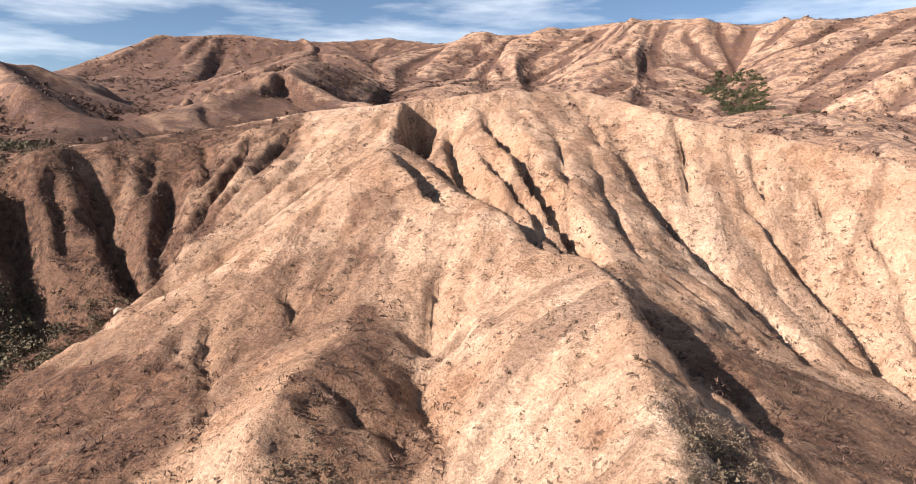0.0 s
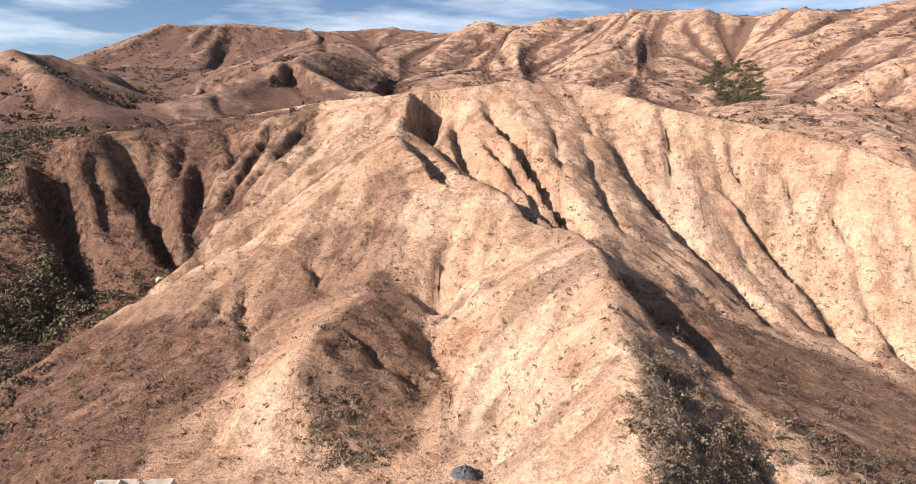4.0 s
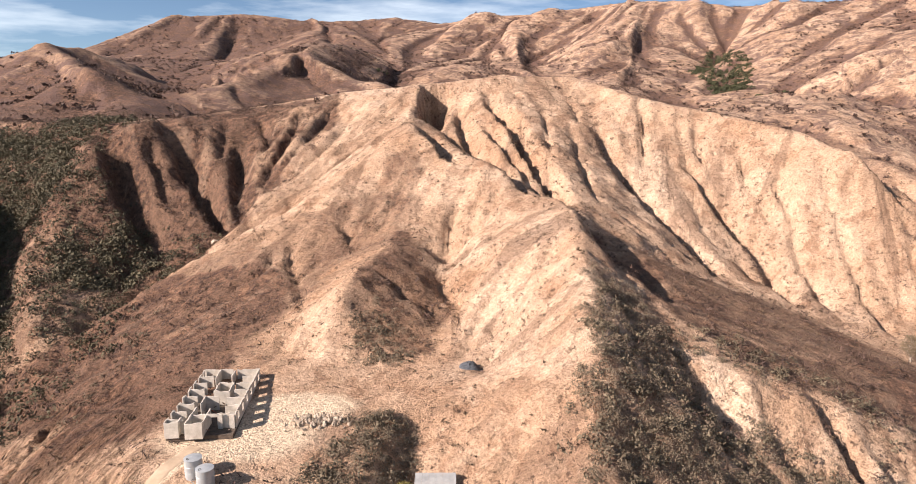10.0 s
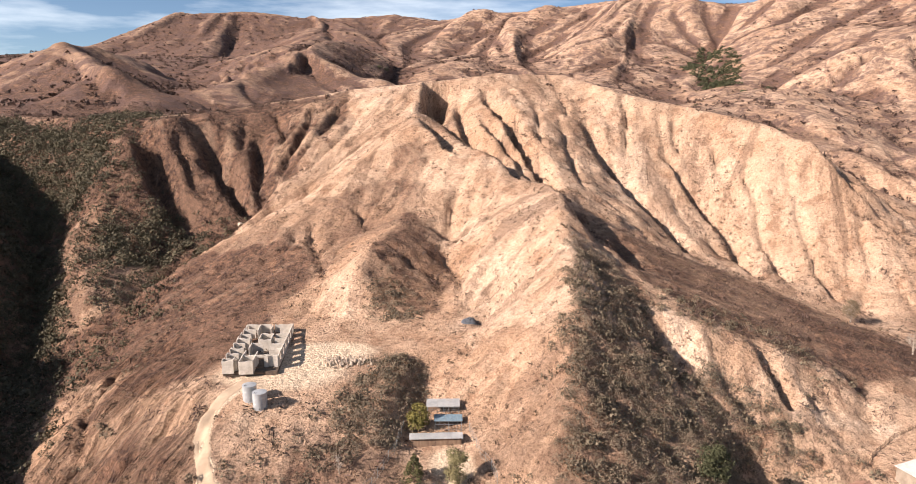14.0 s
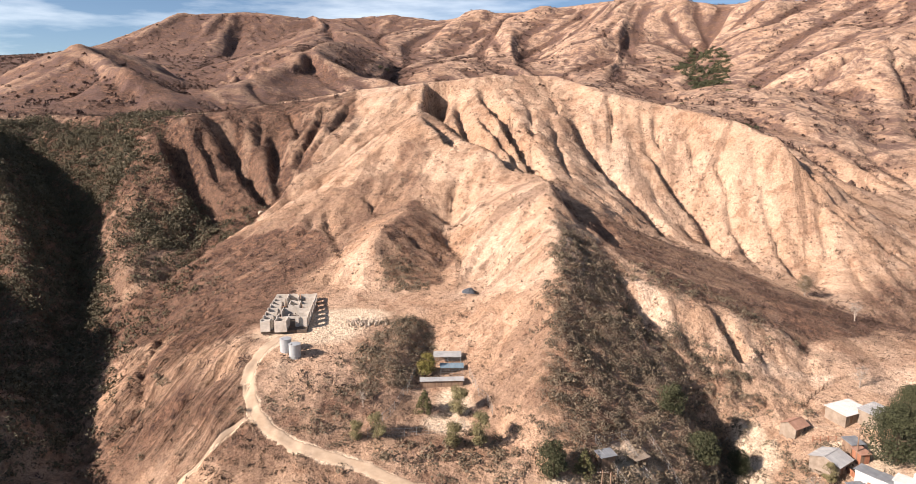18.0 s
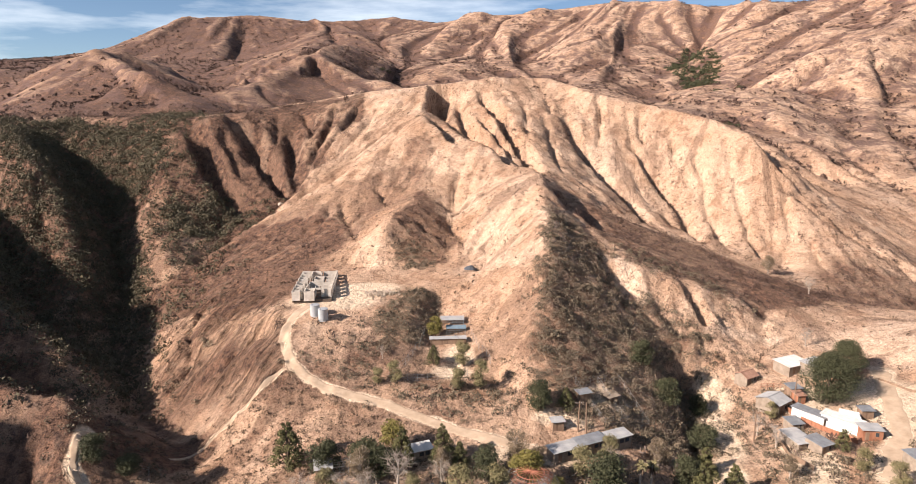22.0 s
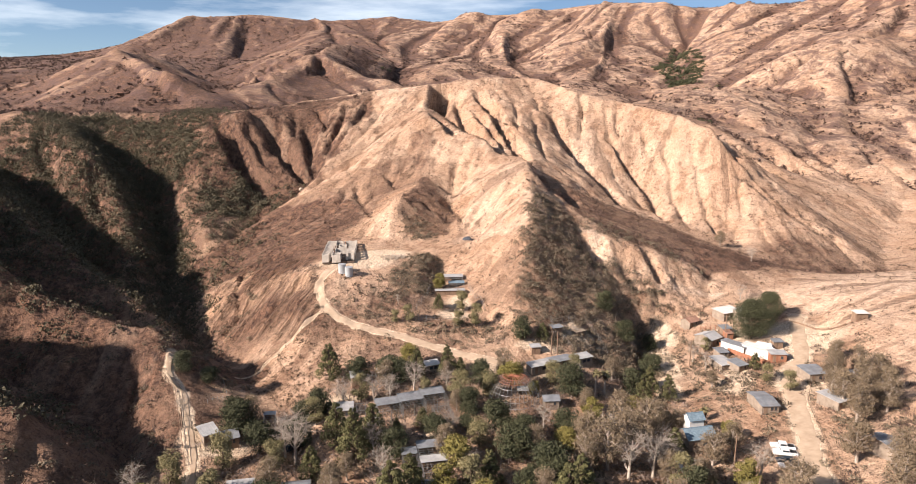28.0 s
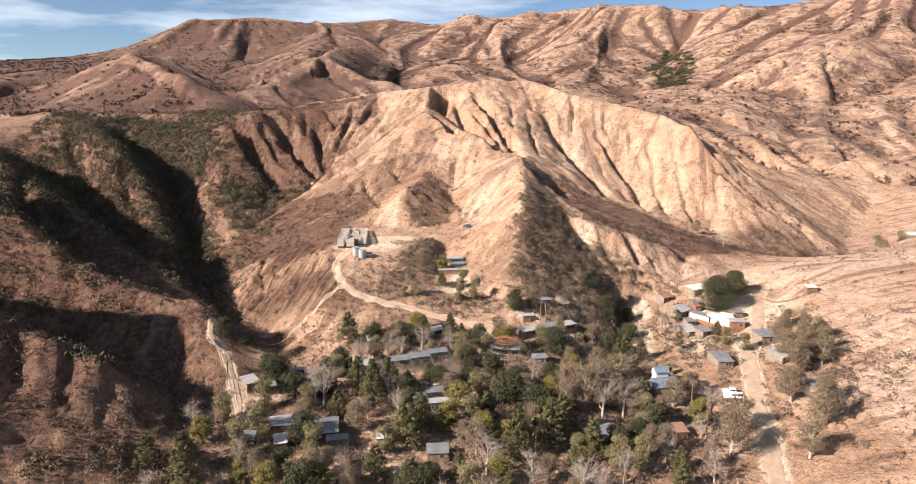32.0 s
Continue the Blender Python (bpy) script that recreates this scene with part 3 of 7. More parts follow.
# ribs and rills on a finer grid, cut into the steep ground only
DC = 1.0
dx_, dy_ = np.meshgrid(np.arange(NX0, NX1 + 0.1, DC), np.arange(NY0, NY1 + 0.1, DC))
detail = sample(near, NX0, NY0, NC, dx_, dy_)
r1, steep = rills(detail, DC, 13.0, 90.0, 3)
r2, _ = rills(detail, DC, 5.5, 46.0, 4)
r3, _ = rills(detail, DC, 2.4, 22.0, 11)
lump = value_noise(detail.shape, 16, 5) + 0.6 * value_noise(detail.shape, 6, 6)
bite = np.clip((steep - 0.18) / 0.45, 0, 1)
patchy = np.clip(0.6 + 0.5 * value_noise(detail.shape, 40, 12), 0.15, 1.3)
calm = np.ones(detail.shape)
gullies = np.zeros(detail.shape)
for left, right, depth, points in CUTS:
    wx, wy = dx_ + 0.8 * wobble(dx_, dy_, 8.0, 21), dy_ + 0.8 * wobble(dx_, dy_, 8.0, 22)
    d, side, run = nearest(points, wx, wy)
    taper = np.clip(np.minimum(run * 3, (1 - run) * 5) + 0.04, 0, 1) ** 0.7 * (0.85 + 0.3 * wobble(dx_, dy_, 12.0, 23))
    gullies = np.maximum(gullies, depth * taper * np.clip(1 - d / np.where(side < 0, left, right), 0, 1))
    calm = np.minimum(calm, np.clip((d - right) / 5, 0.5, 1))
detail = detail + bite * (calm * patchy * (1.5 * (np.minimum(np.abs(r1), 1.5) - 0.75) + 0.8 * (np.minimum(np.abs(r2), 1.5) - 0.75)) + 0.45 * (np.minimum(np.abs(r3), 1.6) - 0.7) + 0.3 * lump + 0.34 * value_noise(detail.shape, 2.0, 14) + 0.3 * value_noise(detail.shape, 3.6, 15))
detail = detail + 0.07 * lump + 0.05 * value_noise(detail.shape, 2.2, 13) - gullies
# the squarish hollow broken out under the summit
px, py = dx_ + 0.7 * wobble(dx_, dy_, 4.0, 24), dy_ + 0.7 * wobble(dx_, dy_, 4.0, 25)
detail = detail + 1.0 * np.clip(1 - np.abs(px + 25) / 3.0, 0, 1) * np.clip((246 - py) / 6, 0, 1) * np.clip((py - 204) / 8, 0, 1)
pit = np.clip((px + 23.5) / 1.2, 0, 1) * np.clip((-12.0 - px) / 1.5, 0, 1) * np.clip((243.5 - py) / 1.5, 0, 1) * np.clip((py - 205) / 3.0, 0, 1)
floor_z = 92.0 + (dy_ - 206) * 0.06 + 0.10 * np.clip(dx_ + 16, 0, 9) ** 2 + 0.5 * lump
detail = detail + pit * (np.minimum(detail, floor_z) - detail)
# fluted front of the pale cone below the knob
ang, far_off = np.arctan2(dx_ + 33, 96 - dy_), np.hypot(dx_ + 33, 96 - dy_)
flutes = np.clip((dx_ + 48) / 4, 0, 1) * np.clip((-20 - dx_) / 3, 0, 1) * np.clip((92 - dy_) / 3, 0, 1) * np.clip((dy_ - 77) / 2, 0, 1)
detail = detail - 0.8 * flutes * np.abs(np.sin(ang * 17 + 0.8 * wobble(dx_, dy_, 5, 26))) ** 3 * np.clip(far_off / 9, 0, 1)


def runnels(h, n, seed, boxes):
    """Thin cracks washed down the fall line from random places: how deep each cell is cut."""
    rng = np.random.default_rng(seed)
    gy, gx = np.gradient(blur(h, 2), DC)
    deep = np.zeros(h.shape)
    for k in range(n):
        x0, y0, x1, y1 = boxes[k % len(boxes)]
        x, y = rng.uniform(x0, x1), rng.uniform(y0, y1)
        long, depth, veer = rng.uniform(8, 34), rng.uniform(0.8, 2.4), 0.0
        for s in np.arange(0, long, 0.6):
            i, j = int(round((y - NY0) / DC)), int(round((x - NX0) / DC))
            size = math.hypot(gx[i, j], gy[i, j])
            if size < 0.25:
                break
            d = depth * math.sin(math.pi * min(1, s / long + 0.12))
            deep[i, j] = max(deep[i, j], d)
            for a, b in ((i, j + 1), (i, j - 1)):
                deep[a, b] = max(deep[a, b], 0.3 * d)
            veer = 0.8 * veer + rng.normal(0, 0.22)
            ux, uy = -gx[i, j] / size, -gy[i, j] / size
            x, y = x + 0.6 * (ux - veer * uy), y + 0.6 * (uy + veer * ux)
    return deep


detail = detail - runnels(detail, 420, 27, ((-70, 90, 20, 190), (-60, 180, 20, 240), (20, 140, 110, 250), (100, 120, 180, 300), (0, 20, 24, 120), (-130, 140, -60, 230), (-100, 30, -50, 80), (40, 40, 80, 66)))
washed = r3
near, NC = detail, DC

r7, steep_f = rills(far, FC, 40.0, 300.0, 7)
r4, _ = rills(far, FC, 19.0, 130.0, 8)
lump_f = value_noise(far.shape, 11, 9) + 0.5 * value_noise(far.shape, 5, 10)
bite_f = np.clip((steep_f - 0.06) / 0.28, 0, 1)
r5, _ = rills(far, FC, 12.0, 60.0, 16)
r6, _ = rills(far, FC, 85.0, 300.0, 17)
rough_f = 0.95 + 0.15 * np.clip((np.arange(far.shape[1])[None, :] * FC + FX0 + 60) / 260, 0, 1)  # the eastern range is the more broken
far = far + bite_f * rough_f * (12.0 * (np.minimum(np.abs(r6), 1.6) - 0.95) + 0.9 * (np.abs(r5) - 0.8) + 7.0 * (np.minimum(np.abs(r7), 1.6) - 0.9) + 1.8 * (np.minimum(np.abs(r4), 1.6) - 0.8) + 0.8 * lump_f)


def height(x, y):
    """The land's height at a place."""
    x, y = np.asarray(x, float), np.asarray(y, float)
    edge = np.minimum(np.minimum(x - NX0, NX1 - x), np.minimum(y - NY0, NY1 - y))
    w = np.clip(edge / 60.0, 0, 1)
    return sample(near, NX0, NY0, NC, x, y) * w + sample(far, FX0, FY0, FC, x, y) * (1 - w)


def wash(x, y):
    """Streaks drawn out down the slopes, where rain has washed the soil."""
    edge = np.minimum(np.minimum(x - NX0, NX1 - x), np.minimum(y - NY0, NY1 - y))
    w = np.clip(edge / 60.0, 0, 1)
    return sample(washed, NX0, NY0, NC, x, y) * w + sample(r5, FX0, FY0, FC, x, y) * (1 - w)


def ground_at(x, y):
    return float(height(np.array([x]), np.array([y]))[0])


def spot(x, y, cx, cy, rx, ry=None, turn=0.0):
    """1 inside an oval, falling to 0 at its rim."""
    c, s = math.cos(radians(turn)), math.sin(radians(turn))
    u, v = (x - cx) * c + (y - cy) * s, -(x - cx) * s + (y - cy) * c
    return np.clip(1.35 - np.hypot(u / rx, v / (ry or rx)), 0, 1)


def patch(x, y, soft, *corners):
    """1 inside a many-cornered stretch of ground, falling to 0 over `soft` metres outside it."""
    pts = list(corners) + [corners[0]]
    inside = np.zeros(np.shape(x), bool)
    for (ax, ay), (bx, by) in zip(pts[:-1], pts[1:]):
        inside ^= ((ay > y) != (by > y)) & (x < (bx - ax) * (y - ay) / (by - ay + 1e-9) + ax)
    return np.where(inside, 1.0, np.clip(1 - along(pts, x, y) / soft, 0, 1))


# grooves drawn across the slumped slope
SLUMP = ((-78, 76), (-61, 50), (-53, 27), (-48, 17), (-54, 10), (-76, 21), (-94, 45), (-102, 74), (-92, 77))
grooved = patch(dx_, dy_, 4, *SLUMP)
drift = 0.89 * dx_ - 0.45 * dy_ + 1.3 * wobble(dx_, dy_, 9, 71)
near = near - grooved * (0.9 * (1 - np.abs(np.sin(drift * math.pi / 4.3))) ** 2 + 0.5 * np.abs(np.sin(drift * math.pi / 2.7)) * (0.6 + 0.5 * wobble(dx_, dy_, 14, 72)))

LEFT_RIBS = ((-152, 206), (-128, 228), (-100, 250), (-66, 238), (-62, 205), (-74, 172), (-84, 152), (-106, 138), (-140, 156))
# the ravines of the western face are deep and their ribs sharp
folded = patch(dx_, dy_, 14, *LEFT_RIBS)
near = near + 0.5 * folded * np.clip(blur(near, 6) - blur(near, 60), -8, 5)

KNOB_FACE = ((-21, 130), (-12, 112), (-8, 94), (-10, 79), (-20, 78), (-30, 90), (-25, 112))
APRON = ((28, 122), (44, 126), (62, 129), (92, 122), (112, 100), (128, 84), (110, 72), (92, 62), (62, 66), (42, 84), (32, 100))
BURNT_BANK = ((-60, 104), (-46, 86), (-60, 82), (-64, 66), (-84, 66), (-104, 84), (-108, 100), (-92, 126), (-74, 122))
SPUR_BUSH = ((25, 82), (22, 50), (16, 18), (20, 4), (52, -2), (60, 20), (67, 42), (54, 53), (44, 56), (40, 64), (34, 80))
LEFT_FLANK = ((-58, 152), (-26, 168), (-24, 132), (-44, 98), (-58, 86), (-104, 84), (-110, 104), (-84, 136))
LEFT_BRUSH = ((-250, 60), (-300, 240), (-215, 240), (-186, 206), (-158, 182), (-156, 150), (-132, 112), (-114, 72), (-102, 42), (-116, 33), (-150, 44), (-160, 20), (-130, 8))
APRON_FOOT = ((36, 50), (46, 49), (58, 54), (66, 50), (69, 43), (61, 36), (35, 18), (33, 34))
CLIFF = ((40, 70), (46, 67), (52, 58), (44, 55), (41, 60))
LOWER_SLOPE = ((-66, 0), (-50, 15), (-37, 6), (-10, -4), (-12, -11), (-36, -12), (-52, -24))
NEAR_LEFT = ((-76, -8), (-66, -52), (-78, -92), (-150, -110), (-230, -60), (-220, 30), (-110, 8))
BANK_BUSH = ((-25, 44), (-22, 52), (-13, 54), (-10, 45), (-13, 38), (-16, 28), (-25, 24), (-28, 33))
VILLAGE = ((-72, -92), (-66, -52), (-48, -28), (-24, -12), (10, -14), (46, -8), (60, -30), (62, -56), (50, -92))


TRACK = [(-48, 44), (-52, 31), (-50, 24), (-47, 18), (-42, 13), (-35, 9), (-22, 5), (-10, -1), (-2, -5), (10, -9), (22, -13)]
PATH_DOWN = [(-47, 18), (-53, 13), (-58, 8), (-64, 3), (-70, -3)]
ROAD = [(110.7, 29.7), (104.3, 15), (97.7, -0.1), (90.3, -9.2), (81.5, -33.5), (74.3, -53.8), (70.2, -70.1), (65.1, -85.5), (57.6, -130.4)]
LEFT_ROAD = [(-84.7, -10.8), (-81, -21.9), (-74.7, -28.6), (-69.4, -39.1), (-63, -52), (-57.8, -70.5)]


def zones(x, y):
    """Shares of scorched slope, with some hollows' shade put in, pale badland and packed dirt."""
    x0, y0 = x, y
    x = x + 9 * wobble(x, y, 22, 31) + 4 * wobble(x, y, 8, 32)
    y = y + 9 * wobble(x0, y0, 22, 33) + 4 * wobble(x0, y0, 8, 34)
    scorched = 0.5 * spot(x, y, -200, 305, 130, 62) + 1.0 * spot(x, y, -230, 70, 130, 180)
    u, v = x0 + 1.6 * wobble(x0, y0, 5, 37), y0 + 1.6 * wobble(x0, y0, 5, 38)
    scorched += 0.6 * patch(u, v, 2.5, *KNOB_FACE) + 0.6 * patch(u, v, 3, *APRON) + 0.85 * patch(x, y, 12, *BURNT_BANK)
    scorched += 0.52 * patch(x, y, 6, *NEAR_LEFT) + 0.16 * patch(u, v, 4, *LOWER_SLOPE) + 0.25 * spot(x, y, -160, -40, 100, 80) + 0.4 * patch(x, y, 6, *SPUR_BUSH) + 0.12 * patch(x, y, 10, *VILLAGE)
    # the western face is rusty soil, darkened further to carry its shade
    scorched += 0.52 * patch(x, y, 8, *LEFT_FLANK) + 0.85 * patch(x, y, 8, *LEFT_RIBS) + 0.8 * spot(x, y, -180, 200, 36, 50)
    # shade inside the summit hollow, put into the soil colour
    scorched += 1.0 * np.clip(1.2 - np.hypot((x0 + 18) / 7, (y0 - 225) / 19), 0, 1)
    scorched += 0.85 * np.clip((y - 250) / 60, 0, 1) * np.clip((-60 - x) / 90, 0, 1) * np.clip((760 - y) / 300, 0.35, 1)
    scorched += 0.34 * np.clip((y - 420) / 200, 0, 1) * np.clip((60 - x) / 260, 0, 1) + 0.30 * np.clip((y - 480) / 200, 0, 1)
    scorched += 0.5 * spot(x, y, 300, 500, 60, 24) + 0.6 * spot(x, y, 150, 92, 50, 20, 10) + 0.34 * spot(x, y, -30, 22, 38, 22) + 0.34 * spot(x, y, -6, 4, 44, 16) + 0.42 * spot(x, y, -74, 38, 22, 34) + 0.2 * spot(x, y, -62, 8, 30, 22)
    # beyond the first crest the scorched colour grows in the hollows and fades on the ribs
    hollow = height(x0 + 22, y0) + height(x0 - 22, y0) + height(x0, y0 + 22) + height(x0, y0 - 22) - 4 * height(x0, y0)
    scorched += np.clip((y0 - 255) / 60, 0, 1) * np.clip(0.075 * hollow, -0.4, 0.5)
    # shade of the western ravines, put into the colour by how hollow they are
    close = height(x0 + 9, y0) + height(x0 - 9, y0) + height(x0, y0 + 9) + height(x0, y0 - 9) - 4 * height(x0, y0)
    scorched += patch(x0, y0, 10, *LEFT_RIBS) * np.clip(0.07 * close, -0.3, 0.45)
    pale = 0.5 * spot(x, y, -32, 82, 14, 12) + 0.55 * spot(x, y, -45, 240, 34, 26) + 0.25 * spot(x, y, 55, 170, 60, 50)
    pale += 0.9 * patch(x, y, 2, *CLIFF) + 0.7 * spot(x, y, 73, 53, 10, 5, -6) + 0.35 * spot(x, y, 15, 60, 16, 50) + 0.8 * spot(x, y, 120, -60, 46, 60) + 0.75 * spot(x, y, 150, 36, 66, 40)
    pale += 0.4 * spot(x, y, 180, 260, 100, 70) + 0.45 * spot(x, y, 8, 105, 24, 50) + 0.4 * spot(x, y, 62, 172, 22, 26)
    pale *= 1 - 0.8 * np.clip(scorched, 0, 1)
    x, y = x0 + 0.5 * wobble(x0, y0, 3, 35), y0 + 0.5 * wobble(x0, y0, 3, 36)
    dirt = np.clip(1.5 - along(TRACK, x, y) / 1.5, 0, 1)
    dirt = np.maximum(dirt, 0.8 * np.clip(1.4 - along(PATH_DOWN, x, y) / 0.9, 0, 1))
    dirt = np.maximum(dirt, np.clip(1.5 - along(ROAD, x, y) / 3.0, 0, 1))
    dirt = np.maximum(dirt, np.clip(1.5 - along(LEFT_ROAD, x, y) / 1.6, 0, 1))
    for cx, cy, rx, ry in ((-42, 48, 16, 10), (-34, 58, 13, 6), (104, 14, 14, 14), (10, -12, 10, 4), (61, 14, 5, 17), (66, 30, 5, 10), (33, 8, 8, 6), (57, -6, 4, 10), (-4, 25, 5, 5), (84, 20, 9, 9), (92, 8, 9, 7), (76, -2, 6, 12), (88, -14, 6, 10), (20, 0, 8, 3), (-6, 18, 6, 4), (-36, -24, 7, 4), (-44, -32, 6, 4), (-60, -46, 9, 5), (-9, -42, 6, 3), (24, -52, 6, 3), (52, -58, 9, 4), (74, -6, 6, 12), (96, -14, 8, 8)):
        dirt = np.maximum(dirt, spot(x, y, cx, cy, rx, ry))
    return np.clip(scorched, 0, 1), np.clip(pale, 0, 1), np.clip(dirt, 0, 1)



def build_ground():
    cols, ys = 620, []
    y = -440.0
    while y < 2380:
        ys.append(y)
        y += 6.0 if y < -112 else 0.95 if y < 245 else min(5.5, 0.95 + (y - 245) * 0.015) if y < 1480 else 30.0
    ys = np.array(ys)
    u = np.linspace(-1, 1, cols)
    half = np.where(ys < -235, 190.0, 100 + (ys + 235) * 0.78)
    xx, yy = u[None, :] * half[:, None], np.repeat(ys[:, None], cols, 1)
    # the two outer columns reach far out, to close the land round the view
    xx[:, 0], xx[:, -1] = -1590.0, 1590.0
    zz = height(xx, yy)
    n, m = xx.shape
    me = bpy.data.meshes.new("ground")
    me.vertices.add(n * m)
    me.vertices.foreach_set("co", np.stack([xx, yy, zz], -1).astype(np.float32).ravel())
    a = (np.arange(n - 1)[:, None] * m + np.arange(m - 1)[None, :]).ravel()
    quads = np.stack([a, a + 1, a + m + 1, a + m], 1).astype(np.int32)
    me.loops.add(quads.size)
    me.loops.foreach_set("vertex_index", quads.ravel())
    me.polygons.add(len(quads))
    me.polygons.foreach_set("loop_start", np.arange(0, quads.size, 4, dtype=np.int32))
    me.polygons.foreach_set("use_smooth", np.ones(len(quads), bool))
    me.update()
    attr = me.color_attributes.new("zones", "FLOAT_COLOR", "POINT")
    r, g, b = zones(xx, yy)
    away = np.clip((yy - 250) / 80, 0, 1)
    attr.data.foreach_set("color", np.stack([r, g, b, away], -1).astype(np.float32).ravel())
    streaks = me.attributes.new("wash", "FLOAT", "POINT")
    streaks.data.foreach_set("value", (0.5 + 0.2 * wash(xx, yy)).astype(np.float32).ravel())
    drawn = me.attributes.new("slump", "FLOAT", "POINT")
    drawn.data.foreach_set("value", patch(xx, yy, 4, *SLUMP).astype(np.float32).ravel())
    me.materials.append(SOIL)
    return tagged(new("ground", me), "dry eroded tan hillside soil with scorched brown slopes", "hillside", kind="structure")


build_ground()

# ---------------------------------------------------------------- plants


def foliage_material(name, dark, light, rough=0.75):
    """Leaves: colour varies from plant to plant and from spray to spray."""
    m = Nodes(name)
    info, geo = m.node("ObjectInfo"), m.node("NewGeometry")
    tint = m.node("Attribute")
    tint.attribute_name = "tint"
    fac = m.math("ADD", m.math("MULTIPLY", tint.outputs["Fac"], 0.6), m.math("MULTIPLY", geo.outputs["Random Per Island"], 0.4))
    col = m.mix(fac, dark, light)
    col = m.mix(m.math("MULTIPLY", info.outputs["Random"], 0.35), col, light)
    return m.done(col, rough)


OAK_LEAF = foliage_material("oak_leaves", (0.020, 0.025, 0.013), (0.066, 0.068, 0.033))
PINE_LEAF = foliage_material("pine_needles", (0.034, 0.037, 0.017), (0.128, 0.120, 0.050))
OLIVE_LEAF = foliage_material("grey_green_leaves", (0.062, 0.058, 0.030), (0.235, 0.202, 0.102))
YELLOW_LEAF = foliage_material("yellow_green_leaves", (0.07, 0.066, 0.018), (0.22, 0.185, 0.055))
BROWN_LEAF = foliage_material("withered_leaves", (0.056, 0.042, 0.028), (0.215, 0.162, 0.104))
CHAPARRAL = foliage_material("chaparral_leaves", (0.048, 0.040, 0.028), (0.175, 0.138, 0.094))
GREY_BRUSH = foliage_material("grey_olive_leaves", (0.080, 0.062, 0.045), (0.235, 0.180, 0.128))
CANYON_LEAF = foliage_material("scrub_oak_leaves", (0.026, 0.026, 0.018), (0.120, 0.102, 0.062))
BURNT_BRUSH = foliage_material("burnt_brush", (0.030, 0.019, 0.016), (0.130, 0.080, 0.062))
BARE_BRUSH = foliage_material("grey_bare_twigs", (0.07, 0.053, 0.045), (0.27, 0.208, 0.175))
DRY_BRUSH = foliage_material("dry_brush", (0.034, 0.022, 0.015), (0.130, 0.086, 0.054))


def bark_material(name, a, b):
    m = Nodes(name)
    v = m.coords("Object", (1, 1, 0.25))
    n = m.noise(v, 6.0, 6)
    return m.done(m.mix(m.ramp(n, 0.3, 0.7), a, b), 0.9, n, 0.6, 0.05)


BARK = bark_material("brown_bark", (0.045, 0.032, 0.024), (0.13, 0.095, 0.07))
PALE_BARK = bark_material("pale_bark", (0.22, 0.18, 0.15), (0.45, 0.39, 0.33))


def mesh_of(name, verts, faces, mats, tint=None, smooth=False, index=None):
    """A mesh from arrays of places and of equal-sided faces."""
    me = bpy.data.meshes.new(name)
    verts, faces = np.asarray(verts, np.float32), np.asarray(faces, np.int32)
    k = faces.shape[1]
    me.vertices.add(len(verts))
    me.vertices.foreach_set("co", verts.ravel())
    me.loops.add(faces.size)
    me.loops.foreach_set("vertex_index", faces.ravel())
    me.polygons.add(len(faces))
    me.polygons.foreach_set("loop_start", np.arange(0, faces.size, k, dtype=np.int32))
    me.polygons.foreach_set("use_smooth", np.full(len(faces), smooth))
    if index is not None:
        me.polygons.foreach_set("material_index", np.asarray(index, np.int32))
    me.update(calc_edges=True)
    if tint is not None:
        attr = me.attributes.new("tint", "FLOAT", "POINT")
        attr.data.foreach_set("value", np.asarray(tint, np.float32))
    for mat in mats if isinstance(mats, (list, tuple)) else [mats]:
        me.materials.append(mat)
    return me


def sprays(centres, sizes, out, rng, stretch=1.0, thin=1.0):
    """One ragged three-cornered leaf spray at each centre, facing roughly outwards."""
    n = len(centres)
    nrm = out + 0.8 * rng.standard_normal((n, 3))
    nrm /= np.linalg.norm(nrm, axis=1, keepdims=True) + 1e-9
    a = np.cross(nrm, rng.standard_normal((n, 3)))
    a /= np.linalg.norm(a, axis=1, keepdims=True) + 1e-9
    b = np.cross(nrm, a)
    s = sizes[:, None]
    jag = rng.uniform(0.7, 1.5, (n, 3, 1))
    corners = np.stack([a * s * stretch, -0.5 * a * s + 0.87 * thin * b * s, -0.5 * a * s - 0.87 * thin * b * s], 1) * jag + centres[:, None]
    return corners.reshape(-1, 3), np.arange(3 * n).reshape(-1, 3)


def shrub_shape(rng, leaves, flat=0.75):
    """Places, outward ways and sizes of the sprays of a shrub of radius 1."""
    d = rng.standard_normal((leaves, 3))
    d[:, 2] = np.abs(d[:, 2])
    d /= np.linalg.norm(d, axis=1, keepdims=True)
    lobes = rng.standard_normal((5, 3))
    lobes[:, 2] = np.abs(lobes[:, 2])
    lobes /= np.linalg.norm(lobes, axis=1, keepdims=True)
    bulge = 0.62 + 0.42 * np.max(d @ lobes.T, axis=1) ** 3
    r = bulge * rng.uniform(0.55, 1.0, leaves) ** 0.5
    p = d * r[:, None] * np.array([1, 1, flat])
    return p, d, rng.uniform(0.10, 0.22, leaves)


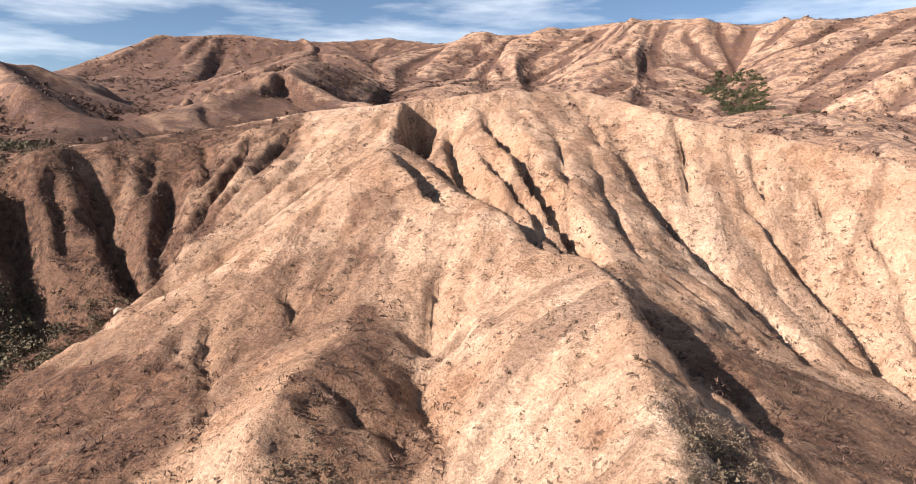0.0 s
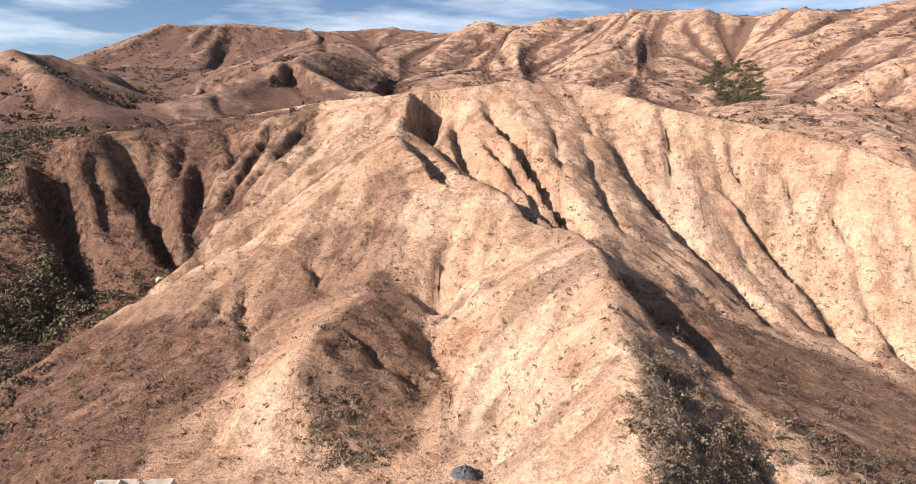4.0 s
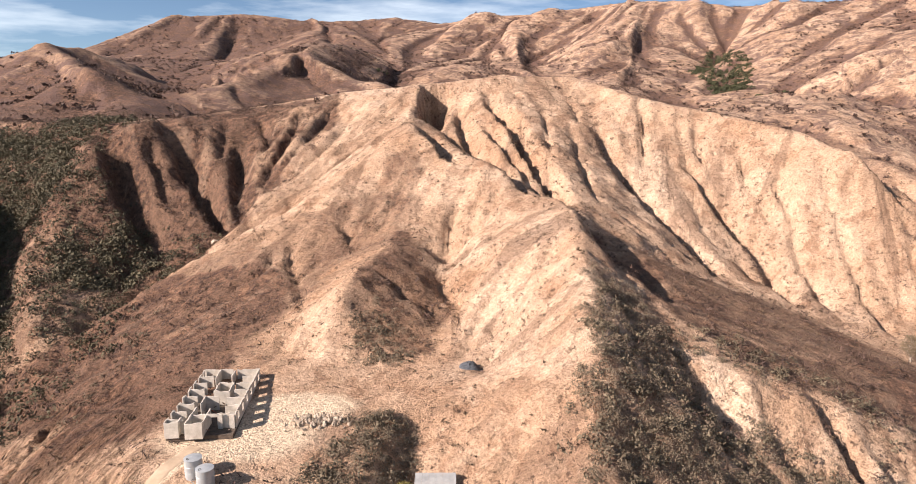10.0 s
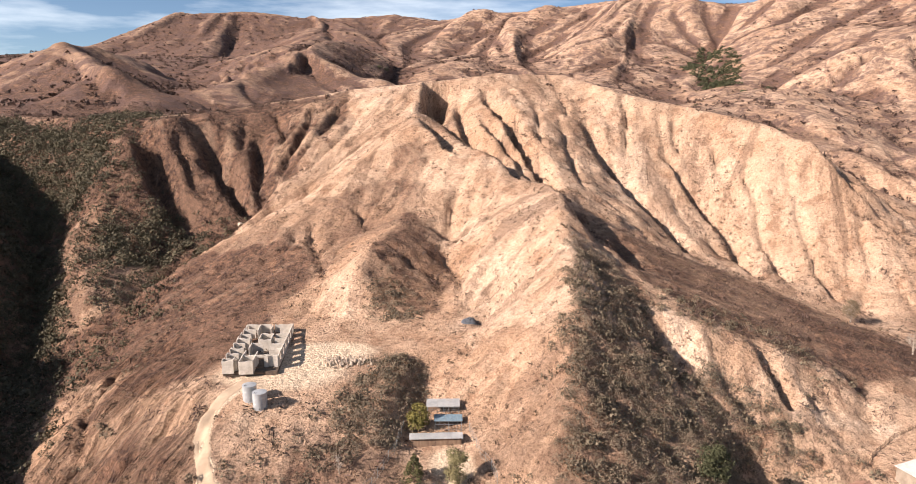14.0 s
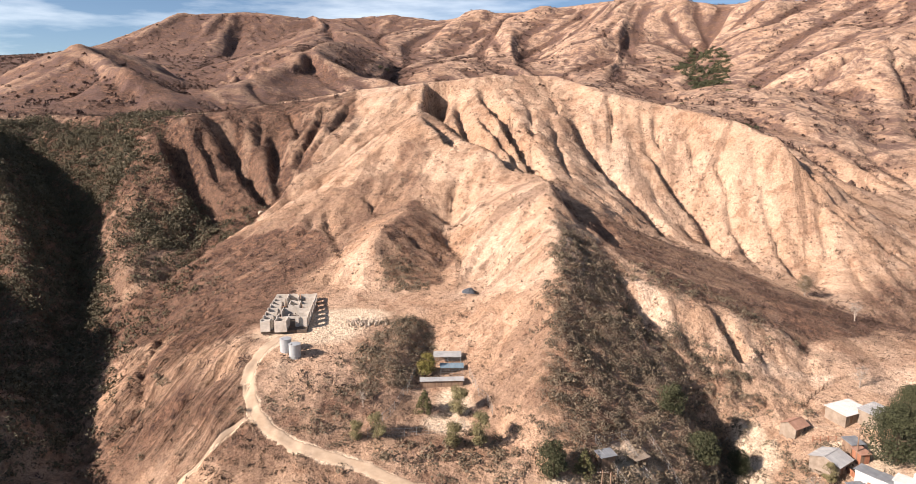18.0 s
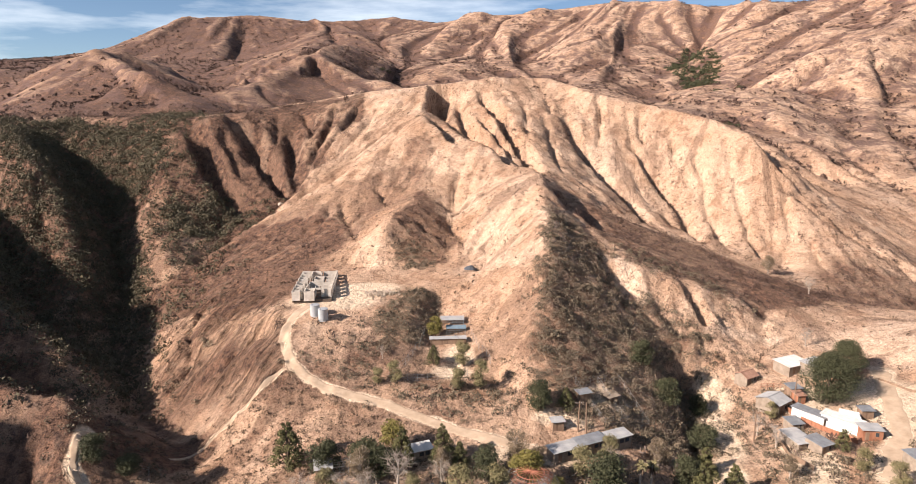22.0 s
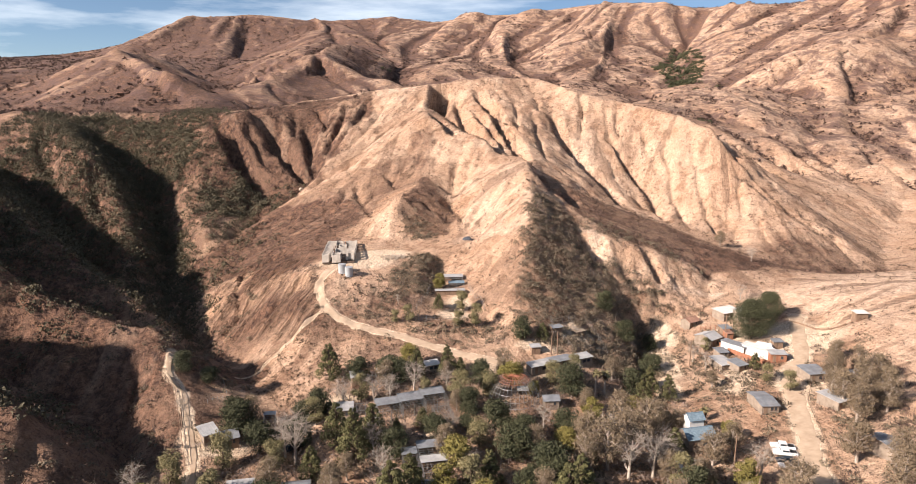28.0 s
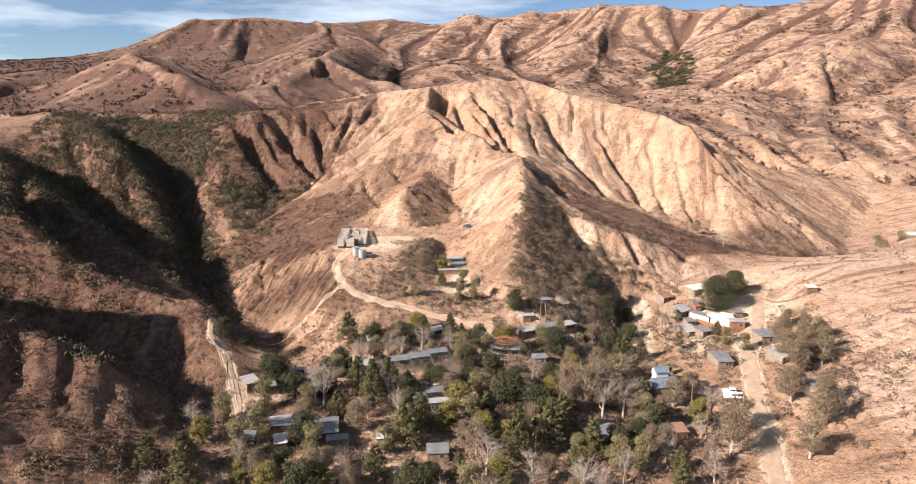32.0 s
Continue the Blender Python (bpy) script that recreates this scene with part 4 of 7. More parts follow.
def scatter(name, label, category, mat, spots, sizes, leaves, seed, flat=0.8, leaf=1.0, stretch=1.0, thin=1.0):
    """Many shrubs standing on the land, as one piece of stuff."""
    rng = np.random.default_rng(seed)
    shapes = [shrub_shape(rng, leaves, flat) for _ in range(6)]
    n = len(spots)
    pick = rng.integers(0, 6, n)
    z = height(spots[:, 0], spots[:, 1])
    turn = rng.uniform(0, 2 * np.pi, n)
    wide = rng.uniform(0.8, 1.25, n)
    allv, alls, allo, allt = [], [], [], []
    for k in range(6):
        m = np.nonzero(pick == k)[0]
        if not len(m):
            continue
        p, d, s = shapes[k]
        c, sn = np.cos(turn[m])[:, None], np.sin(turn[m])[:, None]

        def spin(q):
            return np.stack([q[None, :, 0] * c - q[None, :, 1] * sn, q[None, :, 0] * sn + q[None, :, 1] * c, np.repeat(q[None, :, 2], len(m), 0)], -1)

        size = sizes[m][:, None, None]
        pts = spin(p) * size * np.stack([wide[m], wide[m], 1 / wide[m]], -1)[:, None]
        pts += np.stack([spots[m, 0], spots[m, 1], z[m] - 0.05], -1)[:, None]
        allv.append(pts.reshape(-1, 3))
        allo.append(spin(d).reshape(-1, 3))
        alls.append((leaf * s[None] * sizes[m][:, None]).ravel())
        allt.append(np.repeat(rng.uniform(0, 1, len(m)), leaves))
    v, f = sprays(np.concatenate(allv), np.concatenate(alls), np.concatenate(allo), rng, stretch, thin)
    t = np.repeat(np.concatenate(allt), 3)
    return tagged(new(name, mesh_of(name, v, f, mat, t)), label, category, kind="stuff")


def throw(seed, n, x0, y0, x1, y1, chance):
    """Random places in a box, kept by chance(x, y)."""
    rng = np.random.default_rng(seed)
    x, y = rng.uniform(x0, x1, n), rng.uniform(y0, y1, n)
    keep = (rng.uniform(0, 1, n) < chance(x, y)) & (np.abs(x) < 95 + (y + 235) * 0.76)
    return np.stack([x[keep], y[keep]], 1)


def bare(x, y):
    """1 on tracks, yards and buildings, where no brush grows."""
    d = np.clip(1.6 - along(TRACK, x, y) / 1.8, 0, 1) + np.clip(1.5 - along(ROAD, x, y) / 3.2, 0, 1) + np.clip(1.5 - along(LEFT_ROAD, x, y) / 1.8, 0, 1)
    d += np.clip(1.5 - along(PATH_DOWN, x, y) / 1.2, 0, 1)
    for cx, cy, rx, ry in ((-42, 50, 17, 16), (-30, 62, 16, 8), (106, 20, 14, 16), (92, 28, 9, 16), (-7, 26, 7, 9)):
        d += spot(x, y, cx, cy, rx, ry)
    return np.clip(d, 0, 1)


def thicket(x, y):
    """Share of ground under dense evergreen brush."""
    wx, wy = x + 6 * wobble(x, y, 14, 41), y + 6 * wobble(x, y, 14, 42)
    d = 1.2 * patch(x + 0.3 * (wx - x), y + 0.3 * (wy - y), 3, *BANK_BUSH) + 1.1 * patch(wx, wy, 4, *SPUR_BUSH) + 0.5 * spot(wx, wy, 60, 70, 30, 8, -14)
    d += 0.8 * spot(wx, wy, -22, 82, 6, 10, 30) + 0.5 * spot(wx, wy, -30, 16, 18, 8, -25)
    d += 1.0 * spot(wx, wy, -155, 100, 60, 60, 30) + 1.0 * spot(wx, wy, -122, 100, 24, 44, 20) + 0.9 * spot(wx, wy, -190, 40, 90, 60)
    d += 0.75 * spot(wx, wy, -118, 20, 30, 30) + 0.9 * spot(wx, wy, -178, 205, 36, 36) + 0.7 * spot(wx, wy, -122, 142, 22, 14) + 0.85 * spot(wx, wy, -215, 190, 40, 40)
    d += 0.95 * spot(wx, wy, -175, -5, 70, 26, 8) + 0.8 * spot(wx, wy, -230, 120, 60, 90) + 0.6 * spot(wx, wy, -130, -40, 40, 12)
    d += 0.7 * spot(wx, wy, -100, -50, 26, 10, -10) + 0.7 * spot(wx, wy, -75, -85, 20, 18)
    d += 0.30 * spot(wx, wy, 88, -24, 24, 46) + 0.25 * spot(wx, wy, 70, 10, 14, 40)
    d += 0.2 * patch(wx, wy, 4, *VILLAGE) + 0.6 * spot(wx, wy, -78, -12, 12, 16) + 0.5 * spot(wx, wy, 2, 8, 24, 10)
    return np.clip(d, 0, 1) * (1 - bare(x, y))


def burnt(x, y):
    """Share of ground under leafless scorched brush."""
    wx, wy = x + 6 * wobble(x, y, 14, 43), y + 6 * wobble(x, y, 14, 44)
    d = 0.6 * patch(wx, wy, 3, *APRON) + 0.5 * patch(wx, wy, 5, *BURNT_BANK) + 0.5 * patch(wx, wy, 2, *KNOB_FACE)
    d += 0.75 * patch(wx, wy, 5, *LEFT_RIBS) + 0.65 * patch(wx, wy, 4, *NEAR_LEFT) + 0.8 * spot(wx, wy, -160, 20, 70, 70) + 0.7 * spot(wx, wy, 150, 92, 50, 16, 10)
    d += 0.7 * spot(wx, wy, 50, 186, 8, 24) + 0.6 * spot(wx, wy, 93, 150, 6, 18) + 0.5 * spot(wx, wy, -250, 250, 100, 80) + 0.6 * spot(wx, wy, 250, 290, 40, 60)
    d += 0.7 * spot(wx, wy, -150, 110, 50, 60) + 0.3 * patch(wx, wy, 4, *VILLAGE) + 0.4 * spot(wx, wy, 92, -20, 30, 50) + 0.4 * spot(wx, wy, -60, 40, 20, 24)
    d += 0.9 * spot(wx, wy, -150, -70, 60, 36) + 0.8 * spot(wx, wy, 60, 60, 34, 16) + 0.6 * spot(wx, wy, 116, -60, 30, 50)
    d += 0.5 * spot(wx, wy, 160, 130, 26, 30) + 0.6 * spot(wx, wy, -30, 24, 22, 14)
    return np.clip(d, 0, 1) * (1 - bare(x, y))


GULLY_BRUSH = [(0.9, 5, ((13, 209), (20, 180), (27, 140))), (0.8, 6, ((46, 230), (50, 205), (54, 186))), (0.7, 4, ((54, 182), (66, 160), (77, 138))), (0.7, 4, ((68, 226), (66, 200)))]
GULLY_BRUSH += [(0.7, 4, ((92, 156), (98, 132))), (0.8, 5, ((-8, 112), (-6, 84))), (0.5, 4, ((-55, 124), (-44, 98))), (0.6, 7, ((100, 128), (130, 96), (185, 104)))]
GULLY_BRUSH += [(0.8, 4, ((135, 150), (141, 143), (148, 137), (158, 128), (168, 120))), (0.7, 4, ((172, 266), (181, 245), (189, 235), (202, 223), (209, 192))), (0.9, 6, ((200, 322), (318, 495), (340, 476), (253, 293), (247, 277))), (0.6, 5, ((203, 311), (225, 312), (240, 305)))]
# brush added to deepen the shade of the summit hollow and western ravines
GULLY_BRUSH += [(1.0, 4, ((-19, 210), (-18, 240))), (0.9, 7, ((-134, 184), (-122, 168), (-104, 158), (-92, 154))), (0.8, 6, ((-100, 196), (-94, 176), (-90, 160)))]
GULLY_BRUSH += [(0.8, 5, ((-136, 186), (-118, 164))), (0.8, 5, ((-112, 194), (-90, 164))), (0.8, 6, ((-92, 195), (-86, 165))), (0.7, 5, ((-122, 188), (-102, 160))), (0.6, 6, ((-90, 225), (-86, 200)))]


def plant_brush():
    g = np.random.default_rng(50)
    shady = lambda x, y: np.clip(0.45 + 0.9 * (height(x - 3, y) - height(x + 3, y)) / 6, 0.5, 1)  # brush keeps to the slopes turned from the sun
    p = throw(51, 30000, -90, -110, 130, 130, lambda x, y: 0.75 * thicket(x, y))
    scatter("chaparral", "dense dark olive chaparral bushes on the slopes", "brush", CHAPARRAL, p, g.uniform(0.3, 1.0, len(p)) ** 2 * 1.7 + 0.4, 54, 52, 0.95, 0.78)
    banks = lambda x, y: np.clip(patch(x + 2 * wobble(x, y, 6, 48), y + 2 * wobble(x, y, 6, 49), 3, *SPUR_BUSH) + patch(x, y, 2, *BANK_BUSH) + 0.75 * patch(x, y, 3, *APRON_FOOT) + 0.8 * spot(x, y, -20, 83, 6, 9, 30), 0, 1) * (1 - bare(x, y))
    p = throw(61, 5600, -32, 0, 72, 96, lambda x, y: 0.76 * banks(x, y))
    scatter("bank_brush", "tall grey olive bushes packed along the spur flank", "brush", GREY_BRUSH, p, g.uniform(0.35, 1.0, len(p)) ** 1.3 * 1.25 + 0.35, 130, 62, 1.3, 0.48)
    woods = lambda x, y: np.clip(1.1 * spot(x, y, -120, 148, 22, 12, 10) + spot(x, y, -180, 206, 26, 34) + spot(x, y, -150, 176, 12, 20, 40) + 0.8 * spot(x, y, -165, 120, 22, 20) + 0.8 * spot(x, y, -140, 80, 16, 26, 20), 0, 1)
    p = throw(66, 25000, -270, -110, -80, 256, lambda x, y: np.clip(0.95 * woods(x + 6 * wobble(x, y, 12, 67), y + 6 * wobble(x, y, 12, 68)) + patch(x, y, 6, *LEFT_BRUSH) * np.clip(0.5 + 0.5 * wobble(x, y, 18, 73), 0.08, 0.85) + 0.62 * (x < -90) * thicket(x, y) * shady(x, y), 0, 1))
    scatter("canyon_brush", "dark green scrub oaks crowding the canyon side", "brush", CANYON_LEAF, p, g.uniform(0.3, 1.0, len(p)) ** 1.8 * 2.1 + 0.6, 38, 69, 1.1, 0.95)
    p = throw(74, 4200, -250, 90, -96, 262, lambda x, y: np.clip(1.1 * patch(x, y, 4, (-240, 250), (-165, 210), (-152, 186), (-160, 160), (-200, 172), (-238, 212)) + 0.9 * spot(x, y, -122, 146, 20, 12, 10) + 0.55 * patch(x, y, 4, *LEFT_BRUSH), 0, 1))
    scatter("canyon_oaks", "dense dark green oaks filling the shaded canyon", "trees", CANYON_LEAF, p, g.uniform(0.4, 1.0, len(p)) ** 1.4 * 2.7 + 0.9, 84, 75, 1.15, 0.68)
    p = throw(59, 9000, -76, -100, 62, 20, lambda x, y: 0.5 * patch(x, y, 6, *VILLAGE) * (1 - bare(x, y)))
    scatter("bare_thicket", "leafless pale grey undergrowth between the trees", "brush", BARE_BRUSH, p, g.uniform(0.3, 1.0, len(p)) ** 1.5 * 1.8 + 0.4, 17, 60, 1.1, 1.25, 2.2, 0.28)
    lined = lambda x, y: np.max([s * np.clip(1.3 - along(pts, x, y) / w, 0, 1) for s, w, pts in GULLY_BRUSH], axis=0)
    p = throw(53, 82000, -280, -90, 280, 320, lambda x, y: 0.62 * np.clip(burnt(x, y) + 1.0 * lined(x, y), 0, 1))
    scatter("burnt_brush", "leafless scorched reddish brown brush on the slopes", "brush", BURNT_BRUSH, p, g.uniform(0.3, 1.0, len(p)) ** 3 * 1.9 + 0.35, 20, 54, 0.95, 1.25, 1.9, 0.32)
    p = throw(55, 520000, -230, -110, 250, 300, lambda x, y: (1 - bare(x, y)) * (0.42 * np.clip(0.24 + 0.22 * wobble(x, y, 11, 45), 0.05, 1) + 0.5 * patch(x, y, 3, *LOWER_SLOPE)))
    scatter("dry_tufts", "small dry brown shrubs dotted over the hillside", "brush", DRY_BRUSH, p, g.uniform(0.1, 1.0, len(p)) ** 4 * 0.75 + 0.17, 8, 56, 1.0, 2.0, 1.5, 0.6)
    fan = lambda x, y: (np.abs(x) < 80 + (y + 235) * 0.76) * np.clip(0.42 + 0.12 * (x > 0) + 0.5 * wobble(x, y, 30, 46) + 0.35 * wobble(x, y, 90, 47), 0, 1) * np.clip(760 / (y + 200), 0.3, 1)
    # scrub thickens in folds and away from the sun, darkening those shaded sides
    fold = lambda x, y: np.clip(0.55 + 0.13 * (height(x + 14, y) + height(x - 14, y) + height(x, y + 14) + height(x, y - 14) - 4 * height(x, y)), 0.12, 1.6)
    shade_side = lambda x, y: np.clip(0.7 + 1.1 * (height(x - 8, y) - height(x + 8, y)) / 16, 0.25, 1.5)
    p = throw(57, 190000, -1000, 240, 1000, 1450, lambda x, y: fan(x, y) * fold(x, y) * shade_side(x, y))
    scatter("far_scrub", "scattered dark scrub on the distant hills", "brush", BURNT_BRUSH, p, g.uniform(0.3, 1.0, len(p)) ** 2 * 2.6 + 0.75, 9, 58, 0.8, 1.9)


plant_brush()


def plant_grove():
    """Dark oaks in a fold of the far hills, and lone bushy trees on the ridges round it."""
    g = np.random.default_rng(63)
    p = throw(64, 1500, 230, 600, 380, 960, lambda x, y: patch(x, y, 8, (262, 640), (276, 790), (296, 838), (346, 940), (336, 800), (322, 740), (272, 630)))
    lone = np.array([(300, 540), (306, 545), (269, 864), (-111, 721), (-104, 726), (252, 494), (240, 490), (228, 486), (180, 311), (172, 308), (290, 512), (280, 508), (-300, 640), (160, 400), (420, 560)], float)
    p = np.concatenate([p, lone])
    scatter("far_grove", "dark oak grove in a fold of the distant hills", "trees", OAK_LEAF, p, g.uniform(0.3, 1.0, len(p)) * 4.6 + 0.8, 60, 65, 1.0, 1.0)


plant_grove()


def tube(path, radii, sides=6):
    """Verts and faces of a tapered round limb along a path."""
    path = np.asarray(path, float)
    verts, faces = [], []
    for k, p in enumerate(path):
        way = path[min(k + 1, len(path) - 1)] - path[max(k - 1, 0)]
        way /= np.linalg.norm(way) + 1e-9
        a = np.cross(way, (0.3, 0.9, 0.2))
        a /= np.linalg.norm(a)
        b = np.cross(way, a)
        for s in range(sides):
            t = 2 * math.pi * s / sides
            verts.append(p + radii[k] * (math.cos(t) * a + math.sin(t) * b))
    for k in range(len(path) - 1):
        for s in range(sides):
            n = (s + 1) % sides
            faces.append((k * sides + s, k * sides + n, (k + 1) * sides + n, (k + 1) * sides + s))
    return np.array(verts), np.array(faces)


def joined(pieces):
    verts, faces, base = [], [], 0
    for v, f in pieces:
        verts.append(v)
        faces.append(f + base)
        base += len(v)
    return np.concatenate(verts), np.concatenate(faces)


def part(name, mesh, parent, label=""):
    """A mesh as one part under a thing or under a part."""
    ob = new(name, mesh)
    ob.parent = parent
    return tagged(ob, label)


def make_tree(name, label, seed, tall, spread, leaf, bark, leaves=900, clumps=13, leaf_size=0.26, base=0.3, cone=False, twigs=0):
    """A tree about `tall` metres high: a tapered trunk with limbs, and a crown of clumped leaf sprays."""
    rng = np.random.default_rng(seed)
    tree = new(name)
    tagged(tree, label, "tree")
    lean = rng.uniform(-0.06, 0.06, 2) * tall
    trunk_path = [(0, 0, -0.4), (lean[0] * 0.3, lean[1] * 0.3, tall * 0.25), (lean[0] * 0.7, lean[1] * 0.7, tall * 0.55), (lean[0], lean[1], tall * 0.85)]
    r = tall * 0.028
    pieces = [tube(trunk_path, [r * 1.35, r, r * 0.7, r * 0.25], 7)]
    centres = []
    for k in range(clumps):
        t = rng.uniform(base, 0.97) if not cone else base + (0.97 - base) * (k / clumps)
        ang = k * 2.4 + rng.uniform(-0.5, 0.5)
        u = (t - base) / (1 - base)
        rad = spread * ((1.0 - u) * 0.95 + 0.1 if cone else math.sqrt(max(0.05, 1 - (2 * u - 0.85) ** 2 * 0.8)) * rng.uniform(0.35, 0.85))
        c = np.array([math.cos(ang) * rad * 0.8 + lean[0] * t, math.sin(ang) * rad * 0.8 + lean[1] * t, tall * t])
        centres.append((c, spread * rng.uniform(0.28, 0.46) * ((1.15 - u) if cone else 1.0)))
        start = np.array([lean[0] * t * 0.8, lean[1] * t * 0.8, tall * max(0.15, t - 0.22)])
        mid = (start + c) / 2 + np.array([0, 0, -0.04 * tall])
        pieces.append(tube([start, mid, c], [r * 0.5, r * 0.33, r * 0.1], 5))
    for k in range(twigs):
        c, cr = centres[k % len(centres)]
        d = rng.standard_normal(3)
        d[2] = abs(d[2]) * 0.9
        d /= np.linalg.norm(d)
        mid = c + d * cr * 0.7 + rng.standard_normal(3) * 0.12 * cr
        pieces.append(tube([c - d * 0.3 * cr, mid, c + d * cr * rng.uniform(1.2, 1.9) + rng.standard_normal(3) * 0.2 * cr], [r * 0.14, r * 0.09, r * 0.03], 3))
    v, f = joined(pieces)
    part("trunk", mesh_of("trunk", v, f, bark, smooth=True), tree)
    if leaves:
        per = max(4, leaves // len(centres))
        pts, outs, tints = [], [], []
        for c, cr in centres:
            d = rng.standard_normal((per, 3))
            d /= np.linalg.norm(d, axis=1, keepdims=True)
            q = d * (cr * rng.uniform(0.45, 1.08, per) ** 0.6)[:, None] * np.array([1.1, 1.1, 0.75])
            pts.append(c + q)
            outs.append(d + np.array([0, 0, 0.3]))
            # random tint per clump, with top light painted in as lighter upward sprays
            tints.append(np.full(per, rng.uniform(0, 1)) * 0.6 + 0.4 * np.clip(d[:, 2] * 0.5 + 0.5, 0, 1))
        pts, outs = np.concatenate(pts), np.concatenate(outs)
        v, f = sprays(pts, rng.uniform(0.6, 1.2, len(pts)) * leaf_size, outs, rng)
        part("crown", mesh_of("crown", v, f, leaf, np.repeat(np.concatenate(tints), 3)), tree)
    return tree


def make_palm(label, seed, tall):
    rng = np.random.default_rng(seed)
    palm = new("palm_tree")
    tagged(palm, label, "tree")
    v, f = tube([(0, 0, -0.4), (0.1, 0, tall * 0.5), (0.2, 0.1, tall)], [0.34, 0.24, 0.22], 8)
    part("trunk", mesh_of("trunk", v, f, PALE_BARK, smooth=True), palm)
    for kind, n, drop, mat in (("skirt", 26, (-1.3, -0.5), DRY_BRUSH), ("crown", 34, (-0.4, 1.0), OLIVE_LEAF)):
        verts, faces = [], []
        for k in range(n):
            ang, el, long = rng.uniform(0, 2 * math.pi), rng.uniform(*drop), rng.uniform(1.2, 1.9)
            d = np.array([math.cos(ang) * math.cos(el), math.sin(ang) * math.cos(el), math.sin(el)])
            side = np.cross(d, (0, 0, 1.0))
            side /= np.linalg.norm(side) + 1e-9
            top = np.array([0.2, 0.1, tall])
            b = len(verts)
            verts += [top, top + d * long * 0.6 + side * 0.28, top + d * long + np.array([0, 0, -0.5]), top + d * long * 0.6 - side * 0.28]
            faces.append((b, b + 1, b + 2, b + 3))
        part(kind, mesh_of(kind, verts, faces, mat, rng.uniform(0, 1, len(verts))), palm, "dead brown fronds" if kind == "skirt" else "")
    return palm


def stand(ob, x, y, size=1.0, turn=0.0, sink=0.0):
    """The pose of a thing on the ground."""
    return Matrix.Translation((x, y, ground_at(x, y) - sink)) @ Matrix.Rotation(turn, 4, "Z") @ Matrix.Scale(size, 4)


def grow(kinds, rows, seed):
    """Copies of the trees of a kind at places (x, y, height in metres)."""
    rng = np.random.default_rng(seed)
    for k, (x, y, tall) in enumerate(rows):
        proto, proto_tall = kinds[k % len(kinds)]
        m = Matrix.Translation((x, y, ground_at(x, y) - 0.1)) @ Matrix.Rotation(rng.uniform(0, 6.28), 4, "Z")
        size = 1.13 * tall / proto_tall
        ob = copy_thing(proto, m)
        ob.matrix_basis = m @ Matrix.Diagonal((size * rng.uniform(0.9, 1.15), size * rng.uniform(0.9, 1.15), size, 1))


def retire(kinds):
    """The first of each kind was only a pattern for its copies."""
    for proto, _ in kinds:
        for o in (*proto.children_recursive, proto):
            bpy.data.objects.remove(o)


# places kept free of the smaller trees: the yards and roofs of the village
ROOFS = [(-21.7, -31.8), (-15.8, -29.4), (-9.9, -27.2), (-7.9, -33), (-33.5, -31.4), (-31.8, -17), (-12.9, -13.1), (18.8, -12.3), (24.8, -9.1), (30.9, -5.6), (9.8, -26.8), (19.6, -26.7), (-9.9, -49.1), (-8.9, -54.5)]
ROOFS += [(-14.8, -51.7), (-8.9, -62.1), (-9, -73.5), (-22.9, -68.7), (-36.8, -64.8), (-36.8, -60.9), (-32.9, -71.6), (-48.7, -62.8), (-46.8, -70.5), (-55.7, -70.6), (-62.8, -44.5), (-56.9, -44.3), (53.6, -38.2), (48.7, -50.8)]
ROOFS += [(30.9, -65.5), (27.9, -66.5), (33.9, -64.4), (46.7, -63.8), (50.5, -64.2), (35.8, -29.9), (6.9, -22), (13.7, -27), (5.8, -29), (-35.3, -37.1), (-39, -42), (-29.4, -37.2)]
ROOFS += [(11, -31), (15, -29), (7, -31), (18, -29), (4, -29), (10, -35)]


